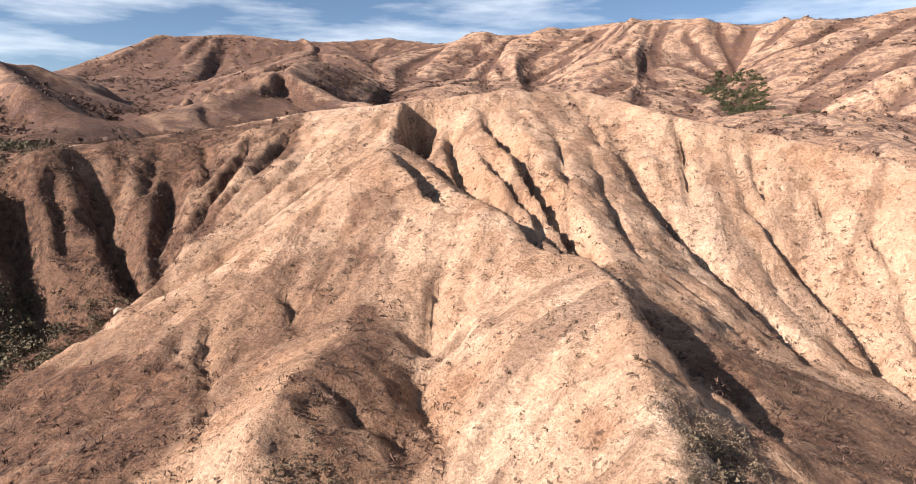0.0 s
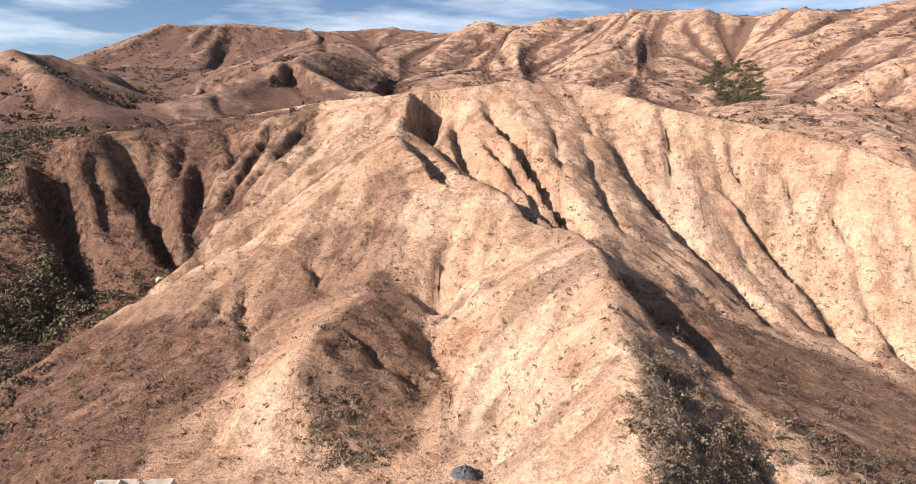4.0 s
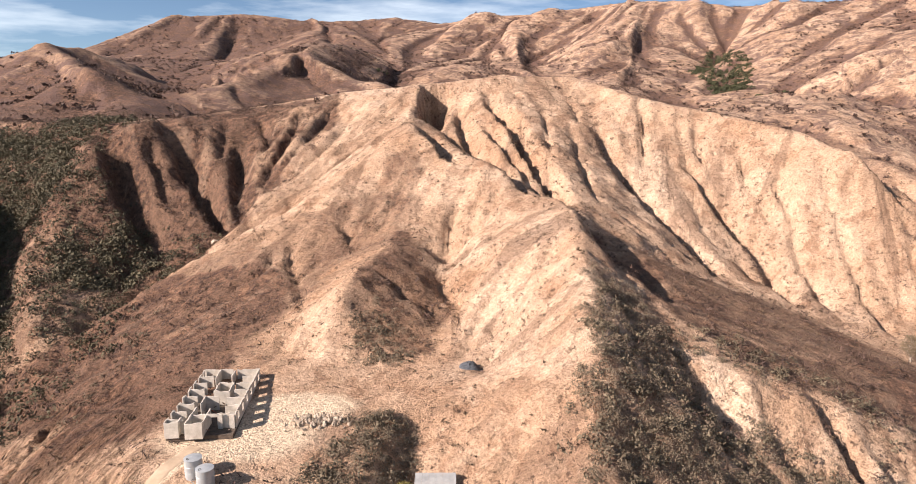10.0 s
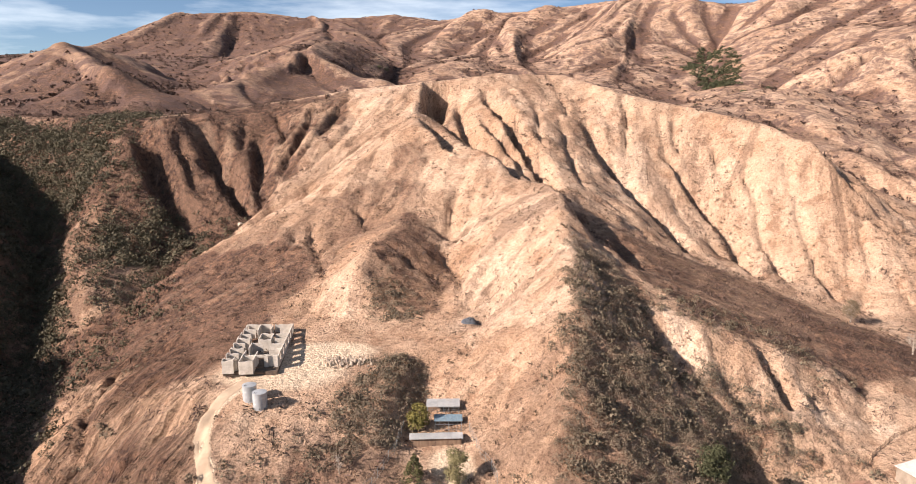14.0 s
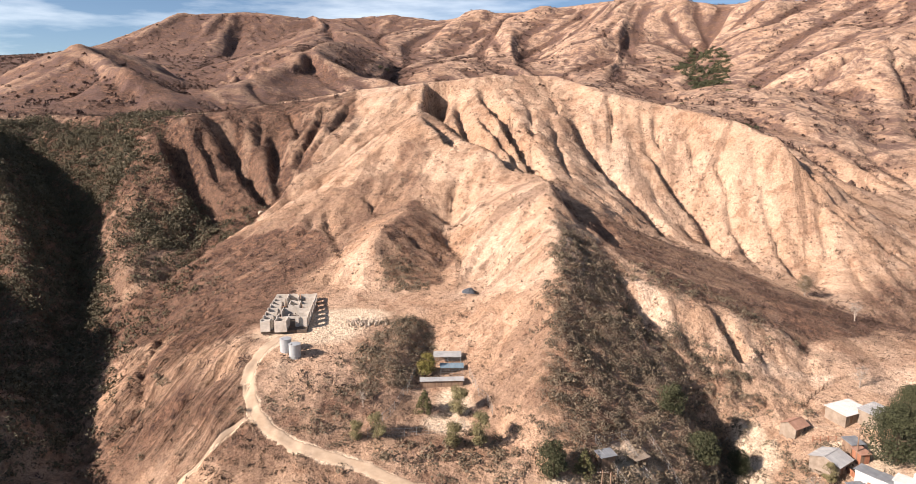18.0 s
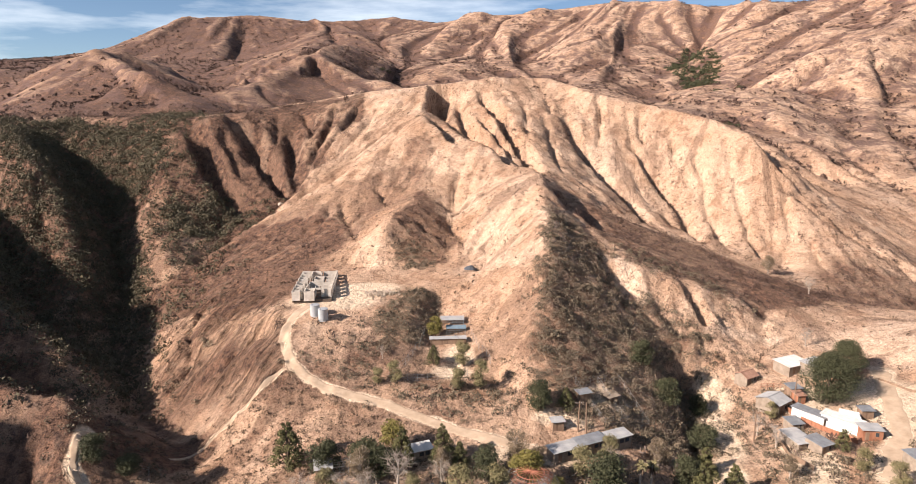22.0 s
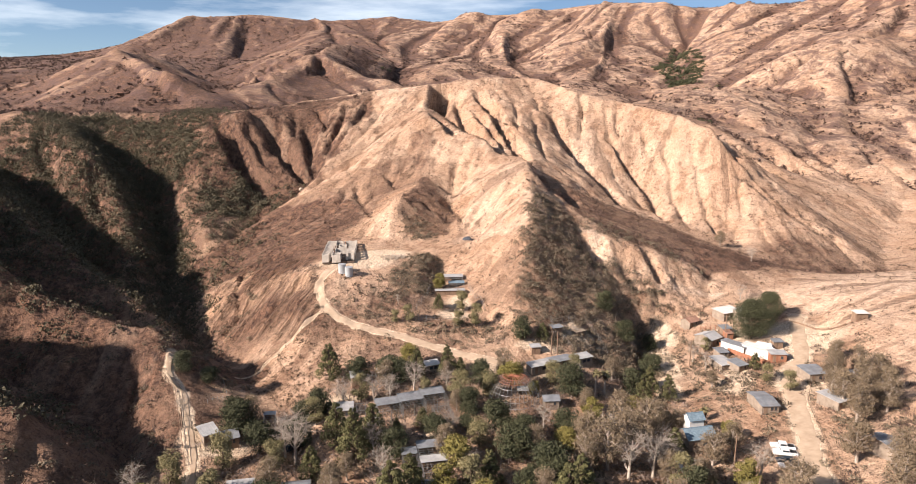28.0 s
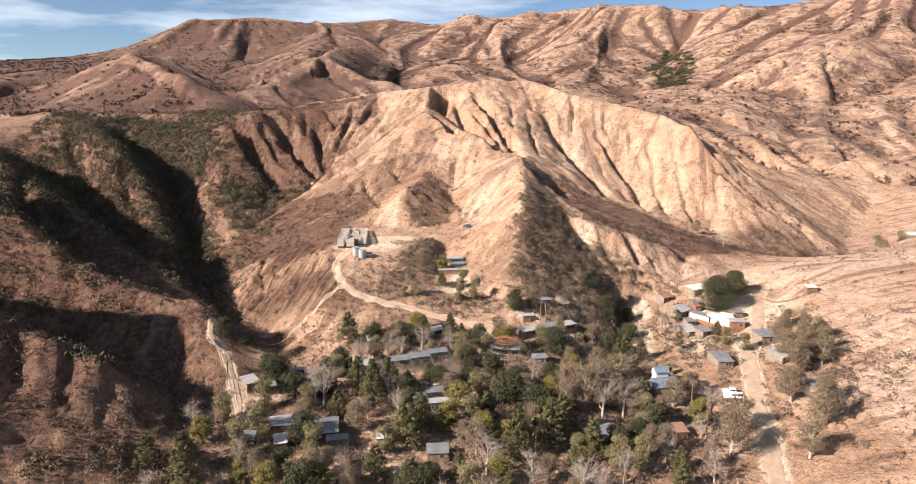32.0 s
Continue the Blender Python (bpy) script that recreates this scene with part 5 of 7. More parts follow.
def plant_trees():
    oaks = [(make_tree("oak_tree", "dark green evergreen oak with a broad round crown", 60 + k, 7.0, 3.9, OAK_LEAF, BARK, 5000, 30, 0.175, 0.22), 7.0) for k in range(3)]
    giants = [(make_tree("oak_tree", "great dark green evergreen oak beside the trailers", 66, 12.0, 6.6, OAK_LEAF, BARK, 17000, 56, 0.18, 0.16), 12.0)]
    pines = [(make_tree("pine_tree", "green pine with tiers of clumped needles", 70 + k, 9.0, 2.9, PINE_LEAF, BARK, 4400, 32, 0.165, 0.14, True), 9.0) for k in range(3)]
    olives = [(make_tree("pepper_tree", "grey green pepper tree with a loose airy crown", 80 + k, 7.0, 2.8, OLIVE_LEAF, BARK, 3400, 24, 0.15, 0.2), 7.0) for k in range(2)]
    yellows = [(make_tree("broadleaf_tree", "yellow green broadleaf tree with a dense crown", 90 + k, 6.0, 2.8, YELLOW_LEAF, BARK, 3400, 22, 0.155, 0.25), 6.0) for k in range(2)]
    browns = [(make_tree("eucalyptus_tree", "tall brown green eucalyptus with a thin crown", 100 + k, 10.0, 3.6, BROWN_LEAF, PALE_BARK, 3900, 30, 0.16, 0.3, False, 50), 10.0) for k in range(3)]
    bares = [(make_tree("bare_tree", "leafless tree with pale grey branches", 110 + k, 9.0, 3.8, None, PALE_BARK, 0, 14, 0.3, 0.35, False, 170), 9.0) for k in range(2)]
    grow(giants, [(89.9, 17, 11), (101.2, 29.9, 8)], 11)
    grow(oaks, [(-31.8, -15.9, 6), (2, -18.7, 6), (-49.4, -47.7, 7), (-41.8, -68.7, 7), (11.8, -42, 6), (8.9, -48.6, 8), (21.7, -38.1, 6), (15.9, -56.1, 8)], 1)
    grow(oaks, [(39.8, -66.5, 6), (-19.9, -18.4, 6), (-23.8, -15.3, 6), (15, 1.7, 6), (-78.4, -19.1, 5), (-72.1, -17.6, 4), (44.5, 26.8, 6), (49.9, 19.7, 6), (55.9, 7.7, 6), (59.9, 23.5, 5), (-59.9, -34.4, 5), (-2, -38.7, 4)], 2)
    grow(pines, [(-39.9, -13.7, 10), (-15.9, -15, 8), (-7, -14.4, 8), (-18.7, -40.1, 4), (-12.8, -37.1, 5), (-32.5, -43.6, 10), (-27.7, -49.8, 12), (-23.6, -44.5, 10), (-16.9, -67.8, 12), (-13.9, -63.1, 10), (9, -74.4, 12), (17.9, -67.5, 12), (21.9, -61.6, 10)], 3)
    grow(pines, [(-74, -81.1, 8), (-64.9, -82.2, 10), (-61.9, -88.1, 9), (-23, -81.2, 8), (-15, -84.1, 7), (21, 2.8, 5), (52, -4.1, 8), (46.6, -17, 7), (54.3, -15, 7), (82.9, -2.9, 5), (-11, 21, 5), (27.9, -72.3, 9)], 4)
    grow(olives, [(21.8, -15.8, 6), (27.8, -12.2, 6), (-55.7, -53.9, 8), (-53.7, -65.8, 7), (0.9, -44.5, 6), (-1, -61.2, 8), (-3, 21, 6), (1, 11, 6.5), (-4, 10.5, 5), (-20, 12, 5), (-24, 11.5, 4), (74.5, 14, 4), (82.7, -11.1, 5), (85.8, -18.2, 5)], 5)
    grow(yellows, [(-11, 34.5, 5), (-4, -52.7, 7), (-7, -63, 7), (-17.9, -10.8, 6), (7.9, -68.6, 6), (15.7, -22.7, 4), (29.7, -31.5, 6), (-46, -86.1, 6), (-34, -86.1, 6), (4, -84, 6), (-65.7, -70.5, 6)], 6)
    grow(browns, [(29.8, -49.7, 11), (36.9, -44.5, 11), (42.9, -35.3, 10), (36.8, -31.9, 9), (47.9, -30.3, 9), (54.3, -47.6, 8), (60, -44.2, 7), (67.7, -10.3, 5), (98, -30.2, 8), (95.2, -21, 8), (102.4, -32.5, 8), (96, -34.4, 9), (83.2, -69, 10), (59.2, -74.5, 11), (64.6, -64.7, 9), (91.2, -39.1, 9), (82.7, -54.3, 9), (75, -79, 9), (98.2, -17.1, 8), (93, -30.4, 9), (99.7, -37, 8), (88, -60.3, 8), (104.9, -25, 8), (99, -27.8, 9)], 7)
    grow(browns, [(13.8, -47.7, 7), (25.8, -43.2, 9), (23.8, -53, 9), (-48.9, -83.2, 7), (-35.9, -82.2, 7), (-28, -86.1, 7), (52.8, -78.5, 5), (200.2, 100.3, 7), (203.6, 88.7, 7), (193.9, 85.8, 5), (103.9, -6.6, 7), (106.2, -13.5, 7), (112.1, 103.3, 6), (-43.7, -60.9, 7), (-0, -72.5, 8), (-29.8, -62.9, 7)], 8)
    grow(bares, [(-41, -49.2, 11), (-43.4, -48.3, 8), (2, -80.2, 9), (33.9, -52.5, 10), (40, -50.1, 9), (12, -86, 8), (-19.8, -57.4, 7), (70.5, 2.1, 5), (68.9, 8.9, 5), (98.2, 45.8, 5), (117.7, 83.3, 5), (-24, 19.8, 3), (32, -84, 7), (-70.5, -38.9, 5)], 9)
    for x, y, tall in ((13.9, -71.4, 9), (32.6, -20.1, 7), (35.6, -17.8, 6), (59.3, -27.8, 3)):
        palm = make_palm("palm with a shaggy skirt of dead fronds", int(x), tall)
        palm.matrix_basis = stand(palm, x, y)

    # the rest of the village wood, wherever there is room between roofs and marked trees
    rng = np.random.default_rng(77)
    taken = [(o.location.x, o.location.y) for o in scene.objects if o.parent is None and o.get("category") == "tree" and (o.location.x or o.location.y)] + ROOFS
    added = 0
    for x, y in throw(78, 2600, -76, -100, 62, -8, lambda x, y: patch(x, y, 3, *VILLAGE) * (1 - bare(x, y))):
        if min(math.hypot(x - a, y - b) for a, b in taken) > 3.0 and added < 105:
            taken.append((x, y))
            added += 1
            u = rng.uniform()
            kinds = oaks if u < 0.18 else pines if u < 0.30 else browns if u < 0.62 else olives if u < 0.76 else bares if u < 0.95 else yellows
            grow([kinds[added % len(kinds)]], [(x, y, rng.uniform(4.5, 8.0))], added)
    for kinds in (oaks, giants, pines, olives, yellows, browns, bares):
        retire(kinds)


plant_trees()

# ---------------------------------------------------------------- buildings and built things


def surface(name, a, b, scale=1.2, rough=0.8, metal=0.0, bump=0.2, streak=False, dirt=(0.16, 0.11, 0.075), wear=0.5):
    """Painted, sawn, cast or rolled stuff: two tones, stains and a fine grain."""
    m = Nodes(name)
    v = m.coords("Object", (1, 1, 0.2) if streak else (1, 1, 1))
    big, small = m.noise(v, scale, 6), m.noise(v, scale * 9, 4)
    info = m.node("ObjectInfo")
    col = m.mix(m.ramp(big, 0.3, 0.7), a, b)
    col = m.mix(m.math("MULTIPLY", m.ramp(m.noise(v, scale * 0.6, 7, 0.7), 0.5, 0.75), wear), col, dirt)
    col = m.mix(0.3, col, m.ramp(info.outputs["Random"], 0, 1, (0.86, 0.86, 0.86), (1.08, 1.08, 1.08)), "MULTIPLY")
    return m.done(col, rough, small, 0.35, bump * 0.1, metal)


ASH = surface("ash_floor", (0.045, 0.036, 0.030), (0.13, 0.10, 0.08), 1.5, 0.95, bump=0.4, wear=0.6)
CONCRETE = surface("block_concrete", (0.38, 0.345, 0.30), (0.58, 0.535, 0.475), 0.9, 0.9, wear=0.35)
STEEL_TANK = surface("corrugated_steel", (0.36, 0.38, 0.40), (0.52, 0.54, 0.55), 0.8, 0.5, 0.45, streak=True, wear=0.25)
GREY_ROOF = surface("grey_sheet_roof", (0.15, 0.16, 0.175), (0.27, 0.285, 0.30), 0.5, 0.6, 0.2, wear=0.35)
PALE_ROOF = surface("pale_sheet_roof", (0.25, 0.255, 0.26), (0.40, 0.40, 0.395), 0.5, 0.65, wear=0.35)
BLUE_ROOF = surface("blue_grey_shingles", (0.10, 0.15, 0.19), (0.19, 0.26, 0.31), 2.0, 0.85, wear=0.2)
RUST_ROOF = surface("rusty_sheet_roof", (0.22, 0.12, 0.085), (0.36, 0.22, 0.16), 0.6, 0.8, wear=0.3)
WHITE_PAINT = surface("white_paint", (0.46, 0.45, 0.43), (0.62, 0.60, 0.575), 0.7, 0.6, wear=0.25)
CREAM_WALL = surface("cream_stucco", (0.17, 0.135, 0.105), (0.29, 0.24, 0.19), 0.7, 0.85, wear=0.25)
WOOD = surface("weathered_wood", (0.13, 0.085, 0.06), (0.26, 0.18, 0.125), 1.6, 0.85, streak=True, wear=0.2)
RED_WOOD = surface("red_brown_boards", (0.20, 0.085, 0.05), (0.32, 0.15, 0.09), 1.4, 0.8, streak=True, wear=0.2)
GALV = surface("galvanised_wire", (0.20, 0.20, 0.195), (0.34, 0.34, 0.33), 2.0, 0.5, 0.5, wear=0.2)
RUST = surface("rusty_iron", (0.20, 0.075, 0.045), (0.33, 0.14, 0.085), 2.0, 0.8, wear=0.2)
DARK_TARP = surface("dark_tarp", (0.028, 0.032, 0.040), (0.085, 0.095, 0.115), 1.2, 0.6, wear=0.2)
STONE = surface("pale_rubble", (0.26, 0.21, 0.165), (0.46, 0.385, 0.31), 1.0, 0.9, wear=0.2)
GLASS = surface("dark_window_glass", (0.02, 0.025, 0.03), (0.05, 0.06, 0.07), 0.3, 0.12, wear=0.05)
TYRE = surface("black_rubber", (0.012, 0.012, 0.012), (0.03, 0.03, 0.03), 3.0, 0.85, wear=0.2)
DARK_PAINT = surface("dark_car_paint", (0.02, 0.022, 0.03), (0.035, 0.04, 0.05), 0.4, 0.3, wear=0.05)
CAR_WHITE = surface("white_car_paint", (0.72, 0.72, 0.72), (0.8, 0.8, 0.8), 0.4, 0.3, wear=0.05)


def slab(x0, x1, y0, y1, z0, z1):
    v = np.array([(x, y, z) for z in (z0, z1) for y in (y0, y1) for x in (x0, x1)], float)
    f = np.array([(0, 2, 3, 1), (4, 5, 7, 6), (0, 1, 5, 4), (2, 6, 7, 3), (0, 4, 6, 2), (1, 3, 7, 5)])
    return v, f


def piece(name, shapes, mat, parent, label="", smooth=False):
    v, f = joined(shapes) if isinstance(shapes, list) else shapes
    return part(name, mesh_of(name, v, f, mat, smooth=smooth), parent, label)


def thing(name, label, category, x, y, turn=0.0, w=0.0, d=0.0, group=""):
    """An empty at the base of a thing, level, on the lowest ground under it."""
    ob = new(name)
    c, s = math.cos(radians(turn)), math.sin(radians(turn))
    corners = [(x + a * c - b * s, y + a * s + b * c) for a in (-w / 2, w / 2) for b in (-d / 2, d / 2)] + [(x, y)]
    hs = [ground_at(*p) for p in corners]
    ob.matrix_basis = Matrix.Translation((x, y, (min(hs) + max(hs)) / 2)) @ Matrix.Rotation(radians(turn), 4, "Z")
    tagged(ob, label, category, group)
    return ob


def sheet_roof(parent, x0, x1, y0, y1, z0, z1, mat, wide=1.1, name="roof_panel"):
    """Corrugated sheets laid side by side, from height z0 at y0 to z1 at y1, each with a raised seam."""
    n = max(1, round((x1 - x0) / wide))
    step = (x1 - x0) / n
    for k in range(n):
        a, b = x0 + k * step, x0 + (k + 1) * step - 0.015
        lift = 0.006 * (k % 2)
        shapes = []
        for p, q, top in ((a, b, 0.05), (a + 0.02, a + 0.08, 0.075), ((a + b) / 2 - 0.03, (a + b) / 2 + 0.03, 0.07)):
            v, f = slab(p, q, y0, y1, 0.0 + lift, top + lift)
            t = (v[:, 1] - y0) / (y1 - y0)
            v[:, 2] += z0 + t * (z1 - z0)
            shapes.append((v, f))
        piece(name, shapes, mat, parent)


def window(parent, x, z, y, w=1.0, h=0.9, side=-1):
    """A framed pane standing proud of a wall that faces the y axis."""
    fr = piece("window", [slab(x - w / 2 - 0.06, x - w / 2, y - 0.03, y + 0.03, z, z + h), slab(x + w / 2, x + w / 2 + 0.06, y - 0.03, y + 0.03, z, z + h),
                          slab(x - w / 2 - 0.06, x + w / 2 + 0.06, y - 0.03, y + 0.03, z + h, z + h + 0.06), slab(x - w / 2 - 0.06, x + w / 2 + 0.06, y - 0.045, y + 0.045, z - 0.06, z)], WOOD, parent)
    piece("pane", slab(x - w / 2, x + w / 2, y - 0.01, y + 0.01, z, z + h), GLASS, fr, "dark glass pane")


def building(name, label, x, y, w, d, h, turn, wall_mat, roof_mat, roof="shed", rise=0.5, openings=2, category="building", group=""):
    """A small building: four walls, a sheet roof (lean-to or gable), a door and windows."""
    ob = thing(name, label, category, x, y, turn, w, d, group)
    t = 0.12
    front, back = (h, h + rise) if roof == "shed" else (h, h)
    piece("wall", slab(-w / 2, w / 2, -d / 2, -d / 2 + t, -1.5, front), wall_mat, ob)
    piece("wall", slab(-w / 2, w / 2, d / 2 - t, d / 2, -1.5, back), wall_mat, ob)
    for x0 in (-w / 2, w / 2 - t):
        v, f = slab(x0, x0 + t, -d / 2 + t, d / 2 - t, -1.5, 0.0)
        top = v[:, 2] > -0.5
        v[top, 2] = front + (back - front) * (v[top, 1] + d / 2) / d
        piece("wall", (v, f), wall_mat, ob)
    o = 0.35
    if roof == "shed":
        sheet_roof(ob, -w / 2 - o, w / 2 + o, -d / 2 - o, d / 2 + o, front - rise * o / d + 0.01, back + rise * o / d + 0.01, roof_mat)
    else:
        for x0 in (-w / 2, w / 2 - t):
            v = np.array([(a, b, c) for a in (x0, x0 + t) for b, c in ((-d / 2, h), (d / 2, h), (0, h + rise))])
            part("gable", mesh_of("gable", np.concatenate([v]), [(0, 1, 2), (3, 5, 4), (0, 3, 4), (0, 4, 1), (1, 4, 5), (1, 5, 2), (2, 5, 3), (2, 3, 0)], wall_mat), ob)
        g = rise / (d / 2) * o
        sheet_roof(ob, -w / 2 - o, w / 2 + o, -d / 2 - o, 0, h - g + 0.01, h + rise + 0.01, roof_mat)
        sheet_roof(ob, -w / 2 - o, w / 2 + o, 0.005, d / 2 + o, h + rise + 0.01, h - g + 0.01, roof_mat)
        piece("ridge_cap", slab(-w / 2 - o, w / 2 + o, -0.14, 0.14, h + rise + 0.05, h + rise + 0.13), roof_mat, ob)
    piece("door", slab(-w * 0.28 - 0.45, -w * 0.28 + 0.45, -d / 2 - 0.035, -d / 2 - 0.003, 0.0, min(2.0, h - 0.25)), WOOD, ob, "wooden door")
    for k in range(openings):
        window(ob, -w * 0.02 + (k + 0.5) * w * 0.44 / openings, min(1.0, h - 1.2), -d / 2 - 0.033, min(1.1, w * 0.16))
    return ob


def wire_panel(p0, p1, z0, z1, step=0.7, thick=0.035, slope=0.0):
    """Crossing wires between two posts."""
    p0, p1 = np.array(p0, float), np.array(p1, float)
    long = np.linalg.norm(p1 - p0)
    way = (p1 - p0) / long
    shapes = []
    for k in range(int(long / step) + 1):
        q = p0 + way * min(k * step, long)
        shapes.append(slab(q[0] - thick / 2, q[0] + thick / 2, q[1] - thick / 2, q[1] + thick / 2, z0, z1))
    across = np.array([-way[1], way[0]]) * thick / 2
    n = int((z1 - z0) / step) + 1
    for k in range(n + 1):
        z = z0 + (z1 - z0) * k / n
        v = np.array([(*(p0 - across), z), (*(p1 - across), z), (*(p0 + across), z), (*(p1 + across), z)] * 2)
        v[4:, 2] += thick
        shapes.append((v, np.array([(0, 2, 3, 1), (4, 5, 7, 6), (0, 1, 5, 4), (2, 6, 7, 3), (0, 4, 6, 2), (1, 3, 7, 5)])))
    return joined(shapes)


def cage(label, x, y, w, d, h, turn, cover=0.4, roof_mat=None, group="animal cages"):
    """A wire enclosure: posts, wire sides and top, and a strip of sheet roof over its back part."""
    ob = thing("wire_enclosure", label, "cage", x, y, turn, w, d, group)
    nx, ny = max(1, round(w / 2.8)), max(1, round(d / 2.8))
    for i in range(nx + 1):
        for j in range(ny + 1):
            if i in (0, nx) or j in (0, ny):
                px, py = -w / 2 + w * i / nx, -d / 2 + d * j / ny
                piece("post", slab(px - 0.05, px + 0.05, py - 0.05, py + 0.05, -1.2, h), GALV, ob)
    c = [(-w / 2, -d / 2), (w / 2, -d / 2), (w / 2, d / 2), (-w / 2, d / 2)]
    for k in range(4):
        piece("wire_side", wire_panel(c[k], c[(k + 1) % 4], -0.2, h), GALV, ob)
    bars = [slab(-w / 2 + w * k / (nx * 3), -w / 2 + w * k / (nx * 3) + 0.05, -d / 2, d / 2, h, h + 0.04) for k in range(nx * 3 + 1)]
    bars += [slab(-w / 2, w / 2, -d / 2 + d * k / (ny * 3), -d / 2 + d * k / (ny * 3) + 0.05, h + 0.041, h + 0.07) for k in range(ny * 3 + 1)]
    for bar in bars:
        piece("top_wire", bar, GALV, ob)
    if cover > 0:
        y0 = d / 2 - d * cover
        sheet_roof(ob, -w / 2 - 0.2, w / 2 + 0.2, y0, d / 2 + 0.25, h + 0.12, h + 0.5, roof_mat or GREY_ROOF)
        piece("back_wall", slab(-w / 2 + 0.06, w / 2 - 0.06, d / 2 - 0.2, d / 2 - 0.1, -1.0, h), WOOD, ob)
    return ob


def fence(name, label, points, h, gap, mat, rails=(0.45, 0.95), board=0.0, group=""):
    """A post and rail fence that follows the ground; board: height of closed boarding between the posts."""
    ob = new(name)
    tagged(ob, label, "fence", group)
    x0, y0 = points[0]
    ob.matrix_basis = Matrix.Translation((x0, y0, ground_at(x0, y0)))
    z0 = ground_at(x0, y0)
    spots = []
    for (ax, ay), (bx, by) in zip(points[:-1], points[1:]):
        n = max(1, round(math.hypot(bx - ax, by - ay) / gap))
        spots += [(ax + (bx - ax) * k / n, ay + (by - ay) * k / n) for k in range(n)]
    spots.append(points[-1])
    places = [np.array((x - x0, y - y0, ground_at(x, y) - z0)) for x, y in spots]
    for p in places:
        r = 0.035 if mat is GALV else 0.07
        piece("post", slab(p[0] - r, p[0] + r, p[1] - r, p[1] + r, p[2] - 0.4, p[2] + h), mat, ob)
    for a, b in zip(places[:-1], places[1:]):
        for r in rails:
            piece("rail", tube([a + (0, 0, r * h), b + (0, 0, r * h)], [0.03, 0.03] if mat is GALV else [0.05, 0.05], 4), mat, ob)
        if board:
            way = (b - a)[:2] / (np.linalg.norm((b - a)[:2]) + 1e-9)
            side = np.array([-way[1], way[0], 0]) * 0.03
            v = np.array([a - side, b - side, a + side, b + side] * 2)
            v[:4, 2] -= 0.3
            v[4:, 2] += board
            piece("boarding", (v, np.array([(0, 2, 3, 1), (4, 5, 7, 6), (0, 1, 5, 4), (2, 6, 7, 3), (0, 4, 6, 2), (1, 3, 7, 5)])), mat, ob)
    return ob


PACKED_DIRT = surface("packed_dirt", (0.31, 0.232, 0.162), (0.44, 0.340, 0.248), 0.5, 0.95, bump=0.25, dirt=(0.27, 0.185, 0.12), wear=0.6)


def lay_road(name, label, line, wide):
    """A worn dirt way laid over the land, its edges running out unevenly into the soil."""
    pts = [np.array(p, float) for p in line]
    path = []
    for k in range(len(pts) - 1):
        a, b, c, d = pts[max(k - 1, 0)], pts[k], pts[k + 1], pts[min(k + 2, len(pts) - 1)]
        for u in np.arange(0, 1, 0.08):
            path.append(0.5 * (2 * b + (c - a) * u + (2 * a - 5 * b + 4 * c - d) * u**2 + (3 * b - a - 3 * c + d) * u**3))
    path.append(pts[-1])
    path = np.array(path)
    way = np.gradient(path, axis=0)
    way /= np.linalg.norm(way, axis=1, keepdims=True) + 1e-9
    side = np.stack([way[:, 1], -way[:, 0]], 1)
    rng = np.random.default_rng(len(line))
    across = np.linspace(-1, 1, 9)
    half = wide / 2 * (1 + 0.12 * rng.standard_normal((len(path), 2)))
    reach = np.where(across[None] < 0, half[:, :1], half[:, 1:]) * across[None]
    x, y = path[:, :1] + reach * side[:, :1], path[:, 1:] + reach * side[:, 1:]
    z = height(x, y)
    for _ in range(3):
        z[1:-1] = (z[:-2] + 2 * z[1:-1] + z[2:]) / 4
    z = np.maximum(z, height(x, y)) + np.where(np.abs(across)[None] > 0.95, -0.12, 0.07)
    n, m = x.shape
    a = (np.arange(n - 1)[:, None] * m + np.arange(m - 1)[None]).ravel()
    me = mesh_of(name, np.stack([x, y, z], -1).reshape(-1, 3), np.stack([a, a + 1, a + m + 1, a + m], 1), PACKED_DIRT, smooth=True)
    tagged(new(name, me), label, "road", kind="structure")


lay_road("road", "pale packed dirt road with worn edges", ROAD, 5.0)
lay_road("track", "pale dirt track winding down from the ruin", TRACK, 3.0)
lay_road("ridge_road", "narrow dirt road on the little ridge", LEFT_ROAD, 1.7)
lay_road("footpath", "narrow pale footpath down the slope", PATH_DOWN, 0.9)


